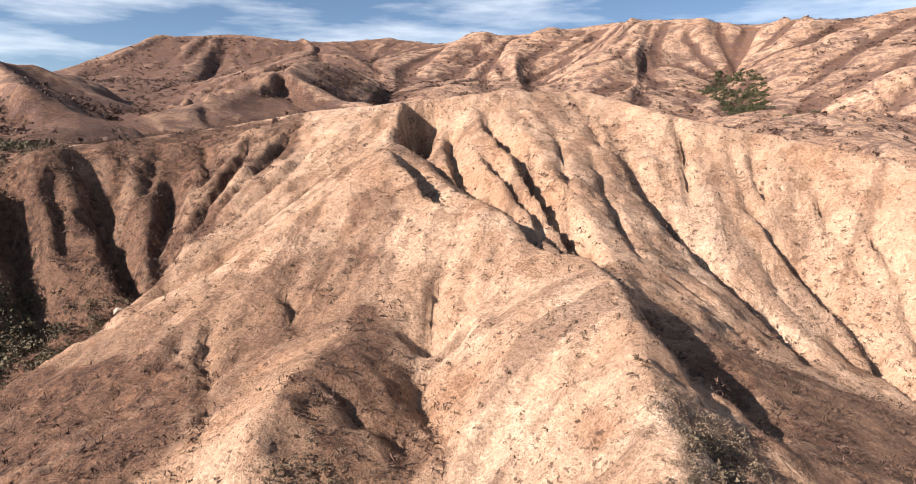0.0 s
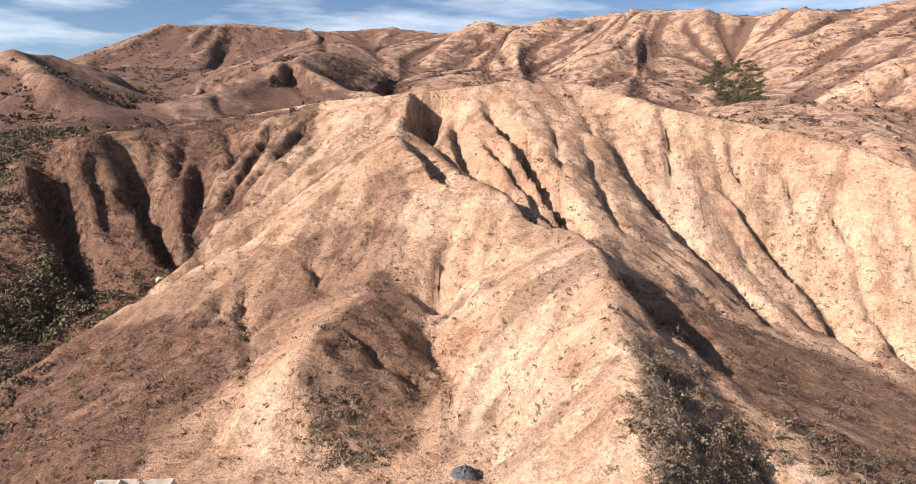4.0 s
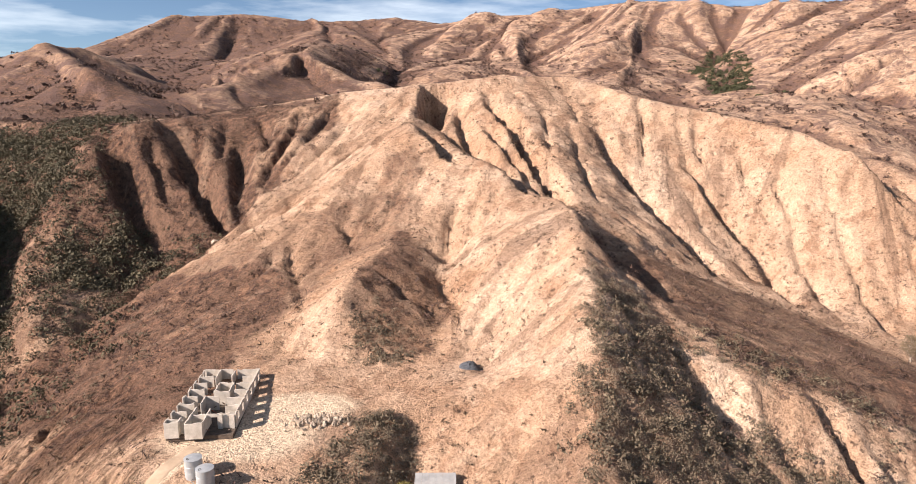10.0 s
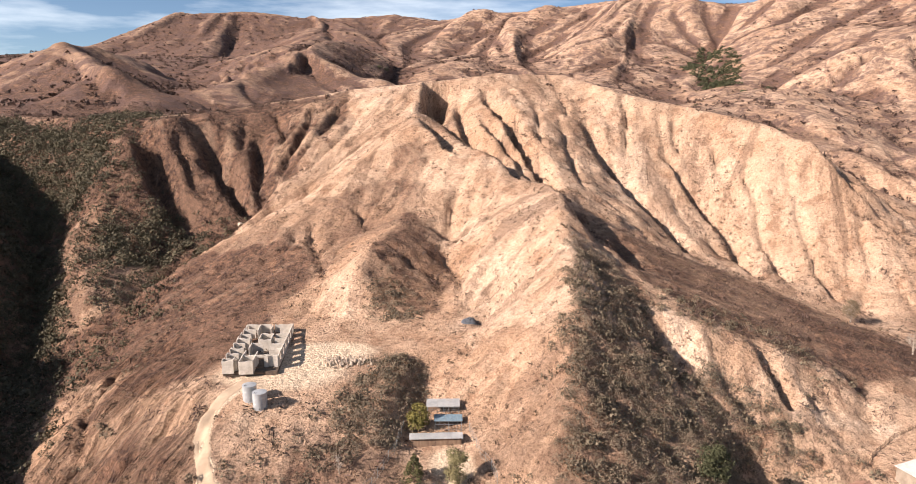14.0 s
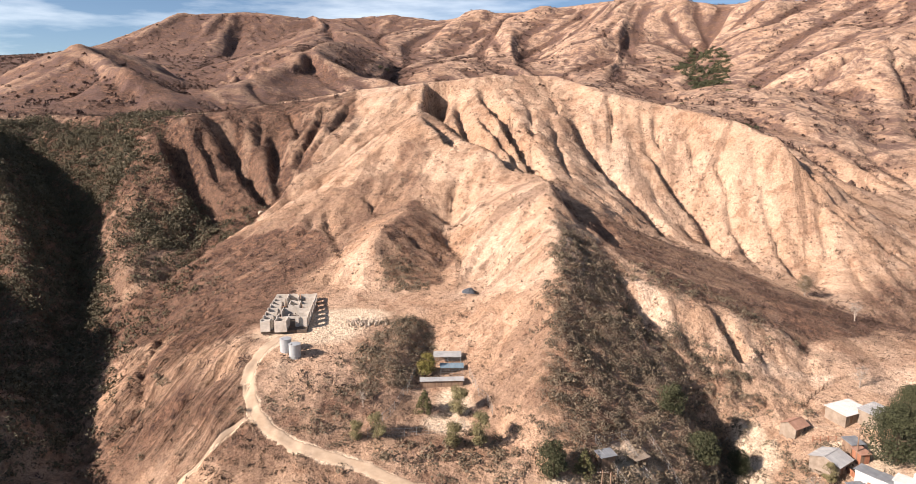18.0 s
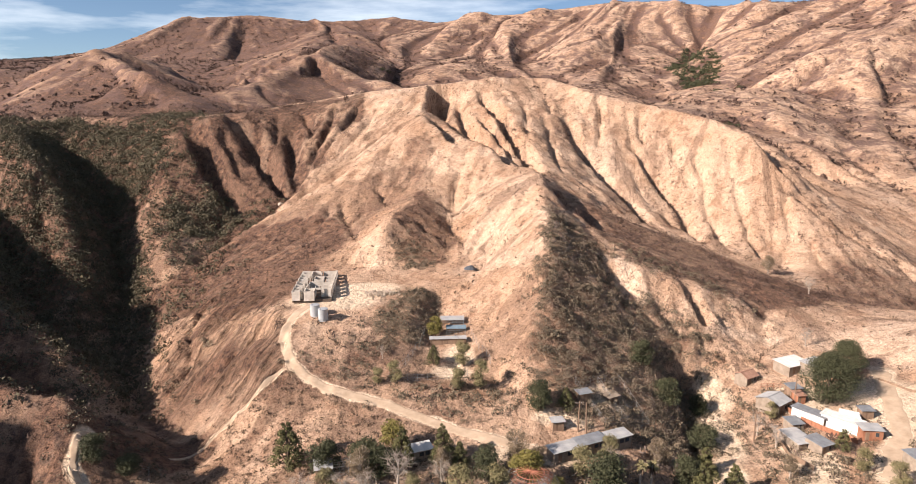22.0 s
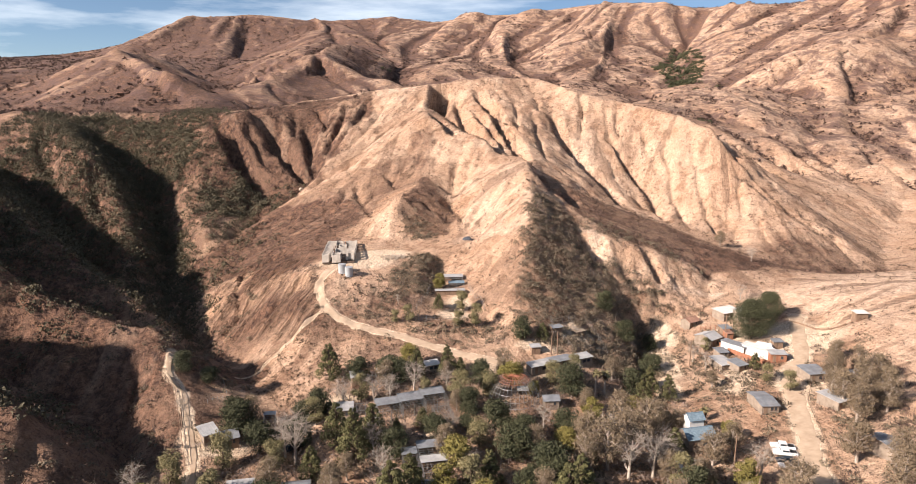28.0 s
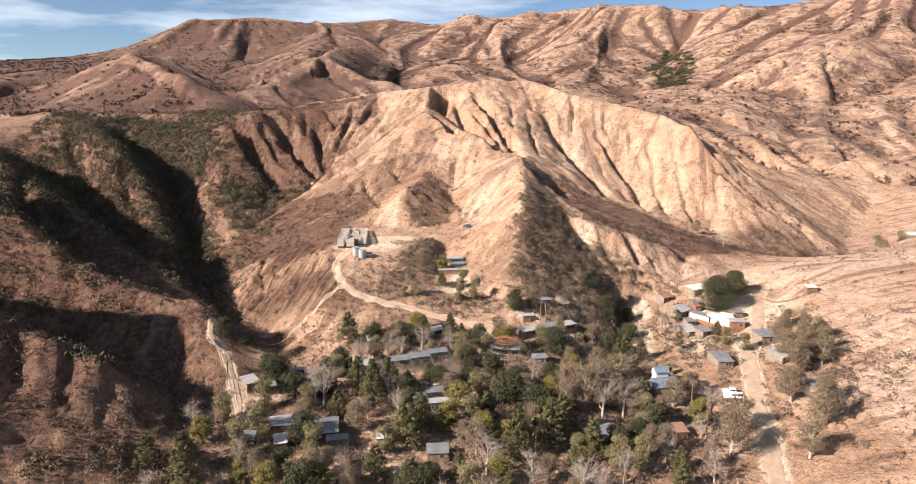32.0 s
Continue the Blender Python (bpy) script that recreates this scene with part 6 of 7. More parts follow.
def build_ruin():
    """Roofless block-walled house shell on the bench."""
    ob = new("ruined_house")
    ob.matrix_basis = Matrix.Translation((-53.9, 45.2, 44.35)) @ Matrix.Rotation(radians(6.2), 4, "Z")
    tagged(ob, "roofless burnt-out house of pale concrete block walls", "ruin")
    h, t = 2.8, 0.2

    chip = random.Random(12)

    def wall(x0, x1, y0, y1, top=h):
        """A wall broken off unevenly along its top."""
        along_x = x1 - x0 > y1 - y0
        n = max(1, round(max(x1 - x0, y1 - y0) / 0.8))
        verts, faces = [], []
        for k in range(n + 1):
            u = k / n
            z = top + (chip.uniform(-0.32, 0.05) if top > 1 else chip.uniform(-0.1, 0.05))
            for s in (0, 1):
                p = (x0 + u * (x1 - x0), (y0, y1)[s]) if along_x else ((x0, x1)[s], y0 + u * (y1 - y0))
                verts += [(*p, -0.25), (*p, z)]
        for k in range(n):
            a = 4 * k
            faces += [(a, a + 4, a + 5, a + 1), (a + 6, a + 2, a + 3, a + 7), (a + 1, a + 5, a + 7, a + 3)]
        faces += [(0, 1, 3, 2), (4 * n, 4 * n + 2, 4 * n + 3, 4 * n + 1)]
        piece("wall", (np.array(verts), np.array(faces)), CONCRETE, ob)

    piece("floor_slab", slab(0.02, 11.5, 0.3, 24.0, -0.9, -0.06), ASH, ob, "floor covered in ash and burnt debris")
    # west side: short cross walls with gaps between, joined by low sills
    for k in range(7):
        y = 1.2 + 3.2 * k
        wall(0.0, 2.5 if k % 2 else 2.9, y, y + t)
        wall(0.0, t, y + t, y + 1.15)
        wall(0.0, t, y + 2.3, y + 3.2)
        wall(0.0, t, y + 1.15, y + 2.3, 0.35)
    # east side: long wall with window openings, cross walls inside
    for k in range(6):
        y = 3.0 + 3.4 * k
        wall(11.3, 11.3 + t, y, y + 1.3)
        wall(11.3, 11.3 + t, y + 1.3, y + 2.5, 0.95)
        wall(11.3, 11.3 + t, y + 2.5, y + 3.4)
        piece("lintel", slab(11.3, 11.3 + t, y + 1.3, y + 2.5, 2.2, h), CONCRETE, ob)
        wall(8.7 if k % 2 else 8.2, 11.3, y, y + t)
    # front: two boxes and a gate between them
    wall(0.0, 2.2, 0.0, t)
    wall(0.0, t, t, 1.2)
    wall(2.2, 2.2 + t, 0.0, 2.4)
    wall(3.6, 6.6, -0.6, -0.6 + t)
    wall(3.6, 3.6 + t, -0.6 + t, 6.4)
    wall(6.6 - t, 6.6, -0.6 + t, 5.0)
    wall(3.6 + t, 6.6 - t, 3.0, 3.0 + t)
    wall(8.4, 9.2, 2.6, 2.6 + t)
    wall(10.4, 11.3, 2.6, 2.6 + t)
    piece("lintel", slab(6.6, 8.4, 2.6, 2.6 + t, 2.2, h), CONCRETE, ob)
    # middle: stair block and chimney stub
    wall(5.0, 8.0, 12.6, 12.6 + t, 2.9)
    wall(5.0, 5.0 + t, 12.8, 16.6, 2.9)
    wall(8.0 - t, 8.0, 12.8, 16.6, 2.9)
    wall(5.2, 7.8, 16.6, 16.6 + t, 2.9)
    wall(4.0, 4.0 + t, 7.4, 10.6)
    wall(4.2, 6.6, 10.4, 10.4 + t)
    # back
    wall(0.0, 6.0, 23.8, 23.8 + t, 2.9)
    wall(6.9, 11.5, 23.4, 23.4 + t)
    wall(3.4, 3.4 + t, 19.6, 23.8)
    wall(6.4, 6.4 + t, 20.4, 23.4)
    rng = random.Random(5)
    for _ in range(34):
        x, y = rng.uniform(3.0, 10.8), rng.uniform(1, 22)
        piece("fallen_beam", tube([(x, y, 0.1), (x + rng.uniform(-1.4, 1.4), y + rng.uniform(-1.6, 1.6), rng.uniform(0.2, 1.3))], [0.09, 0.08], 4), rng.choice((RUST, WOOD, ASH)), ob)


build_ruin()


def make_tank(x, y, label):
    ob = thing("water_tank", label, "tank", x, y, group="water tanks beside the ruin")
    ob.location.z -= 0.15
    r, h, rings, sides = 1.36, 3.1, 22, 40
    prof = [(r + (0.03 if k % 2 else -0.005), -0.3 + (h + 0.3) * k / rings) for k in range(rings + 1)]
    verts = [(p * math.cos(2 * math.pi * s / sides), p * math.sin(2 * math.pi * s / sides), z) for p, z in prof for s in range(sides)]
    faces = [(k * sides + s, k * sides + (s + 1) % sides, (k + 1) * sides + (s + 1) % sides, (k + 1) * sides + s) for k in range(rings) for s in range(sides)]
    piece("shell", (np.array(verts), np.array(faces)), STEEL_TANK, ob, smooth=True)
    prof = [(r + 0.05, h - 0.04), (r + 0.05, h + 0.03), (r * 0.6, h + 0.14), (0.18, h + 0.22), (0.005, h + 0.22)]
    verts = [(p * math.cos(2 * math.pi * s / sides), p * math.sin(2 * math.pi * s / sides), z) for p, z in prof for s in range(sides)]
    faces = [(k * sides + s, k * sides + (s + 1) % sides, (k + 1) * sides + (s + 1) % sides, (k + 1) * sides + s) for k in range(4) for s in range(sides)]
    piece("lid", (np.array(verts), np.array(faces)), STEEL_TANK, ob, "low conical steel lid")
    piece("hatch", tube([(-0.5, -0.7, h + 0.05), (-0.5, -0.7, h + 0.2)], [0.24, 0.24], 12), TYRE, ob, "dark round hatch")
    for z in (1.0, 2.0):
        piece("hoop", tube([(math.cos(a) * (r + 0.04), math.sin(a) * (r + 0.04), z) for a in np.linspace(0, 2 * math.pi, 33)], [0.03] * 33, 4), STEEL_TANK, ob)
    piece("outlet_pipe", tube([(0.3, -r, 0.2), (0.3, -r - 0.6, 0.15), (1.0, -r - 1.2, 0.1)], [0.06] * 3, 6), GALV, ob)


make_tank(-45.0, 36.2, "round corrugated steel water tank beside the ruin")
make_tank(-42.3, 34.1, "round corrugated steel water tank nearer the slope edge")


def lump_mesh(seed, name="rock"):
    rng = np.random.default_rng(seed)
    bm = bmesh.new()
    bmesh.ops.create_icosphere(bm, subdivisions=1, radius=1.0)
    for v in bm.verts:
        v.co = v.co * rng.uniform(0.7, 1.1)
        v.co.z *= 0.75
    me = bpy.data.meshes.new(name)
    bm.to_mesh(me)
    bm.free()
    me.materials.append(STONE)
    return me


def rock_heap(label, x, y, rx, ry, n, low, high, seed):
    ob = thing("rubble_heap", label, "rocks", x, y)
    kinds = [lump_mesh(seed * 10 + k) for k in range(4)]
    rng = random.Random(seed)
    for k in range(n):
        a, b = rng.gauss(0, 0.5) * rx, rng.gauss(0, 0.5) * ry
        s = rng.uniform(low, high)
        pile = max(0.0, 1 - math.hypot(a / rx, b / ry)) * rng.uniform(0, 0.9)
        st = part("stone", kinds[k % 4], ob)
        z = ground_at(x + a, y + b) - ob.location.z + s * 0.3 + pile
        st.matrix_basis = Matrix.Translation((a, b, z)) @ Euler((rng.uniform(0, 6), rng.uniform(0, 6), rng.uniform(0, 6))).to_matrix().to_4x4() @ Matrix.Diagonal((s * rng.uniform(0.8, 1.5), s * rng.uniform(0.6, 1.1), s * rng.uniform(0.3, 0.8), 1))


rock_heap("heap of broken pale concrete and stone rubble", -28.5, 52.0, 6.5, 2.6, 150, 0.2, 0.6, 2)
rock_heap("pale boulders and rubble strewn along the wash", 60.0, 24.0, 4.0, 13.0, 70, 0.2, 0.7, 3)


def single_rock(label, x, y, size, seed):
    me = lump_mesh(seed, "boulder")
    ob = new("boulder", me)
    ob.matrix_basis = Matrix.Translation((x, y, ground_at(x, y) + size * 0.35)) @ Matrix.Scale(size, 4)
    tagged(ob, label, "boulder")


single_rock("large pale boulder stuck in the gully", -88.6, 158.0, 1.5, 4)


def build_tarp():
    """Heap under a dark crumpled tarpaulin."""
    ob = thing("tarp_heap", "heap covered with a crumpled dark blue grey tarp", "tarp", -0.8, 72.5)
    n = 22
    rng = np.random.default_rng(9)
    g = rng.standard_normal((n, n))
    xs, ys = np.meshgrid(np.linspace(-2.6, 2.6, n), np.linspace(-1.5, 1.5, n))
    r = np.hypot(xs / 2.6, ys / 1.5)
    z = 1.3 * np.clip(1 - r**2, 0, 1) ** 0.6 + 0.16 * g * np.clip(1.2 - r, 0, 1) - 0.2
    slope = height(xs - 0.8, ys + 72.5) - ob.location.z
    v = np.stack([xs, ys, z + slope], -1).reshape(-1, 3)
    a = (np.arange(n - 1)[:, None] * n + np.arange(n - 1)[None]).ravel()
    piece("tarp", (v, np.stack([a, a + 1, a + n + 1, a + n], 1)), DARK_TARP, ob)


build_tarp()


def build_dome():
    """Large hooped bird cage."""
    ob = thing("domed_aviary", "large domed aviary of thin pale hoops with a rusty cap", "aviary", 10.4, -23.5, 0, 8, 8)
    r, h, n = 6.8, 6.4, 36
    at = lambda ang, t: np.array((r * math.cos(t) ** 0.8 * math.cos(ang), r * math.cos(t) ** 0.8 * math.sin(ang), h * math.sin(t)))
    for k in range(n):
        ang = 2 * math.pi * k / n
        piece("rib", tube([np.array((r * math.cos(ang), r * math.sin(ang), -0.8))] + [at(ang, t) for t in np.linspace(0, 1.25, 11)], [0.05] * 12, 4), GALV, ob)
    for t, mat, fat in ((0.0, GALV, 0.07), (0.25, GALV, 0.05), (0.5, GALV, 0.05), (0.75, GALV, 0.05), (1.0, RUST, 0.08), (1.12, RUST, 0.08), (1.25, RUST, 0.1)):
        piece("hoop", tube([at(a, t) for a in np.linspace(0, 2 * math.pi, 41)], [fat] * 41, 4), mat, ob, "rusty red hoop" if mat is RUST else "")
    for k in range(n // 2):
        ang = 4 * math.pi * k / n
        piece("cap_bar", tube([at(ang, 1.0), at(ang, 1.25), (0, 0, h * 0.99)], [0.09, 0.09, 0.09], 4), RUST, ob, "rusty red bar")
    piece("perch_platform", slab(1.0, 4.0, -0.6, 2.2, 2.3, 2.42), PALE_ROOF, ob, "pale raised platform")
    for p in ((1.1, -0.5), (3.9, -0.5), (1.1, 2.1), (3.9, 2.1)):
        piece("platform_leg", slab(p[0] - 0.06, p[0] + 0.06, p[1] - 0.06, p[1] + 0.06, -0.8, 2.3), WOOD, ob)


build_dome()


def build_compound():
    # kennel row and cages under the trees
    for k, (x, y) in enumerate(((-21.6, -31.8), (-16, -29.5), (-10.4, -27.2))):
        cage("kennel bay of galvanised wire with a grey sheet roof", x, y, 5.8, 6.4, 2.5, 19, (0.5, 0.62, 0.55)[k], GREY_ROOF)
    cage("open wire pen beside the kennel row", -7.9, -33.6, 4.2, 6.0, 2.4, 15, 0.0)
    building("feed_shed", "small shed with a pale grey sheet roof", -33.1, -31.6, 4.6, 3.8, 2.5, 8, CREAM_WALL, PALE_ROOF, rise=0.3, openings=1)
    cage("low wire pen next to the feed shed", -29.1, -32.2, 3.4, 4.0, 2.2, 8, 0.0)
    building("bird_house", "small dark shed with a pale sheet roof above the bank", -31.8, -17.2, 3.2, 3.4, 2.9, 14, WOOD, PALE_ROOF, rise=0.3, openings=1)
    cage("small wire aviary against the bank", -28.4, -16.5, 3.2, 3.0, 2.4, 14, 0.0)
    building("lean_to", "little white roofed lean-to by the bank", -25.5, -15.5, 1.6, 2.2, 2.3, 14, WOOD, WHITE_PAINT, rise=0.25, openings=0)
    building("long_shed", "low shed with a white sheet roof under the pines", -12.7, -12.7, 6.0, 2.6, 2.3, 24, CREAM_WALL, WHITE_PAINT, rise=0.3, openings=2)
    for k in range(3):
        building("stable_row", "long narrow stable with a pale grey roof", 18.6 + 6.2 * k, -11.0 + 3.0 * k, 6.6, 3.0, 2.4, 26, CREAM_WALL, GREY_ROOF if k % 2 else PALE_ROOF, rise=0.25, openings=2, group="stable row")
    building("keeper_shed", "grey roofed hut behind the domed aviary", 19.9, -26.2, 3.8, 3.2, 2.4, 4, CREAM_WALL, GREY_ROOF, "gable", 0.7, 1)
    cage("wire yard with grey sheet roofs", -9.9, -49.1, 6.2, 5.2, 2.8, 12, 0.5, GREY_ROOF)
    cage("wire yard with a pale roof strip", -8.9, -54.9, 5.6, 6.0, 2.7, 12, 0.35, PALE_ROOF)
    cage("narrow wire run under bare branches", -14.6, -51.8, 3.2, 6.0, 2.5, 12, 0.4, GREY_ROOF)
    building("grey_shed", "small grey roofed shed between the cages", -8.9, -61.8, 4.4, 3.0, 2.4, 6, WOOD, GREY_ROOF, openings=1)
    building("grey_shed", "low shed with a grey roof under the trees", -9.2, -73.5, 4.6, 3.2, 2.4, 4, WOOD, GREY_ROOF, openings=1)
    building("white_hut", "white roofed hut in the undergrowth", -22.7, -68.3, 2.6, 2.8, 2.5, 3, CREAM_WALL, WHITE_PAINT, rise=0.25, openings=1)
    building("workshop", "long grey roofed workshop among trees", -37.2, -64.3, 5.4, 8.0, 2.8, 10, WOOD, GREY_ROOF, "gable", 0.7, 2)
    cage("wire run below the workshop", -33.2, -71.6, 5.0, 7.0, 2.4, 10, 0.3, GREY_ROOF)
    building("side_shed", "shed with a pale grey roof under bare trees", -48.9, -63, 5.0, 3.8, 2.5, 12, WOOD, PALE_ROOF, openings=1)
    building("side_shed", "small flat shed with a pale roof", -47, -70.5, 2.6, 3.4, 2.4, 14, CREAM_WALL, WHITE_PAINT, openings=1)
    building("side_shed", "low grey roofed lean-to in the brush", -55.7, -70.2, 4.6, 3.0, 2.3, 8, WOOD, GREY_ROOF, openings=1)
    building("cream_shack", "cream walled shack with a pale roof by the dirt road", -62.5, -44.2, 3.4, 4.6, 1.9, 38, CREAM_WALL, PALE_ROOF, rise=0.4, openings=1)
    building("blue_hut", "small hut with a blue grey roof", -57.3, -44.7, 3.6, 3.2, 2.3, 26, WOOD, GREY_ROOF, openings=1)
    cage("small round-topped wire pen by the dirt road", -51.8, -31.9, 2.8, 2.6, 2.2, 10, 0.4, PALE_ROOF)
    # shed and runs in the side gully
    cage("open pen with a pale sheet roof in the gully", -6.4, 38.4, 6.4, 4.4, 1.8, 2, 0.6, PALE_ROOF)
    cage("open pen with a blue grey roof in the gully", -5.2, 34.4, 5.2, 3.0, 1.5, 2, 0.65, BLUE_ROOF)
    building("gully_shelter", "long low shelter with a pale roof across the gully", -7.4, 30.6, 9.6, 1.4, 1.4, 4, WOOD, PALE_ROOF, rise=0.12, openings=0)
    # houses east of the village
    building("cottage", "two storey cottage with a blue grey roof", 54, -37.8, 7.2, 5.4, 3.0, 12, CREAM_WALL, BLUE_ROOF, "gable", 1.5, 2, "house")
    building("cottage_tower", "upper storey of pale boards with a blue grey roof", 54.4, -34.2, 3.8, 2.8, 5.4, 12, WHITE_PAINT, BLUE_ROOF, "gable", 1.1, 1, "house")
    building("carport", "low dark roofed carport below the cottage", 48.4, -50.7, 5.2, 3.6, 2.4, 4, WOOD, GREY_ROOF, openings=0)
    building("barn", "barn with a blue grey sheet roof", 30.7, -65.5, 7.6, 6.2, 3.0, 24, WOOD, GREY_ROOF, "gable", 1.0, 2)
    building("white_shed", "white roofed shed beside the drive", 46.9, -63.5, 4.6, 3.2, 2.5, 4, CREAM_WALL, WHITE_PAINT, rise=0.3, openings=1)
    building("ochre_shed", "ochre brown shed with a rusty roof", 50.5, -63.8, 3.0, 4.0, 2.5, 4, RED_WOOD, RUST_ROOF, rise=0.3, openings=1)
    building("white_tent", "small peaked white tent between trees", 36.2, -29.9, 4.0, 3.4, 2.2, 16, WHITE_PAINT, WHITE_PAINT, "gable", 1.4, 0, "tent")
    building("long_house", "long low house with a pale grey roof below the road", 75.7, -24.4, 4.4, 8.4, 2.3, 2, CREAM_WALL, GREY_ROOF, "gable", 0.6, 2, "house")
    building("trailer", "white box trailer with a grey roof", 81.6, 12.1, 3.0, 4.8, 2.6, 36, WHITE_PAINT, GREY_ROOF, rise=0.15, openings=1, category="trailer", group="white trailers")
    building("trailer", "white box trailer beside a rusty fence", 83.6, 8.9, 3.0, 3.6, 2.6, 36, WHITE_PAINT, GREY_ROOF, rise=0.15, openings=1, category="trailer", group="white trailers")
    building("trailer", "long white trailer with a bright white roof", 87.5, 5.9, 3.4, 8.4, 2.7, 42, WHITE_PAINT, WHITE_PAINT, rise=0.1, openings=1, category="trailer", group="white trailers")
    building("brick_shed", "red brown shed with a flat pale roof by the yard", 90.9, 0.8, 4.4, 3.2, 2.5, -6, RED_WOOD, PALE_ROOF, rise=0.15, openings=1)
    building("gable_house", "grey roofed house on the bank above the wash", 77, 18.8, 5.6, 6.2, 2.8, 36, CREAM_WALL, PALE_ROOF, "gable", 1.1, 2, "house")
    building("lower_shed", "small grey roofed shed under the gable house", 77.4, 8.6, 3.0, 3.4, 2.1, 10, CREAM_WALL, GREY_ROOF, rise=0.25, openings=1)
    building("glasshouse", "low shed with a pale panelled roof", 75.5, 2.8, 4.4, 6.4, 1.6, 14, CREAM_WALL, PALE_ROOF, rise=0.3, openings=2)
    building("garden_shed", "low grey roofed shed beside the glasshouse", 78.7, -0.8, 3.6, 4.4, 2.0, 24, CREAM_WALL, GREY_ROOF, rise=0.3, openings=1)
    building("brown_cabin", "brown roofed cabin near the creek", 75.6, 32.3, 4.6, 4.0, 2.3, 30, CREAM_WALL, RUST_ROOF, "gable", 1.0, 1, "house")
    building("white_barn", "flat roofed white shed behind the oak", 89.2, 35, 8.0, 5.4, 2.2, 24, CREAM_WALL, WHITE_PAINT, rise=0.3, openings=2)
    building("white_barn", "wide shed with a patched white roof behind the oak", 94.4, 31.9, 6.6, 5.4, 2.8, 30, CREAM_WALL, PALE_ROOF, rise=0.3, openings=2)
    building("stall", "small grey stall by the corral", 84, 23, 3.0, 2.8, 2.4, 10, WOOD, GREY_ROOF, rise=0.25, openings=0)
    building("stall", "red brown stall by the corral", 83.7, 19.4, 2.2, 2.6, 2.4, 8, RED_WOOD, RUST_ROOF, rise=0.2, openings=0)
    building("shade_roof", "small shade roof over wooden tables", 94.5, 8.8, 2.8, 2.2, 2.3, 0, WOOD, GREY_ROOF, rise=0.2, openings=0)
    building("road_house", "flat house with a pale grey roof by the road", 94.4, -12.7, 5.6, 5.6, 2.6, 8, CREAM_WALL, GREY_ROOF, rise=0.3, openings=2, category="house")
    building("tree_house", "grey roofed house hidden behind trees", 102.4, -21.7, 4.6, 7.0, 2.8, 20, CREAM_WALL, GREY_ROOF, "gable", 0.8, 2, "house")
    building("slope_shed", "low pale roofed shed on the slope", 91.4, -28.7, 4.0, 6.0, 2.2, 24, CREAM_WALL, PALE_ROOF, rise=0.3, openings=1)
    building("tree_house", "pale roofed house below the dry slope", 89.5, -53.3, 4.2, 7.2, 2.6, 22, CREAM_WALL, GREY_ROOF, "gable", 0.7, 2, "house")
    building("hill_shed", "small dark shed with a white roof on the grassy hill", 121.5, 12.7, 3.6, 2.6, 2.4, 0, WOOD, WHITE_PAINT, rise=0.2, openings=0)
    building("far_house", "white roofed house at the mouth of the canyon", 226.1, 114.5, 9.0, 6.0, 3.0, -4, CREAM_WALL, WHITE_PAINT, "gable", 1.0, 2, "house")
    # pens on the flat under the spur
    building("shade_shelter", "low shelter with a pale roof in the paddock", 18.3, -2.6, 2.6, 2.0, 1.9, 10, WOOD, PALE_ROOF, rise=0.15, openings=0)
    building("shade_shelter", "low shelter with a brown roof in the paddock", 33, 9.4, 3.2, 2.2, 1.5, 30, WOOD, CREAM_WALL, rise=0.15, openings=0)
    building("shade_shelter", "small blue grey hut near the green trees", 25.6, 5.8, 3.0, 2.2, 1.9, 20, WOOD, GREY_ROOF, rise=0.15, openings=0)


build_compound()


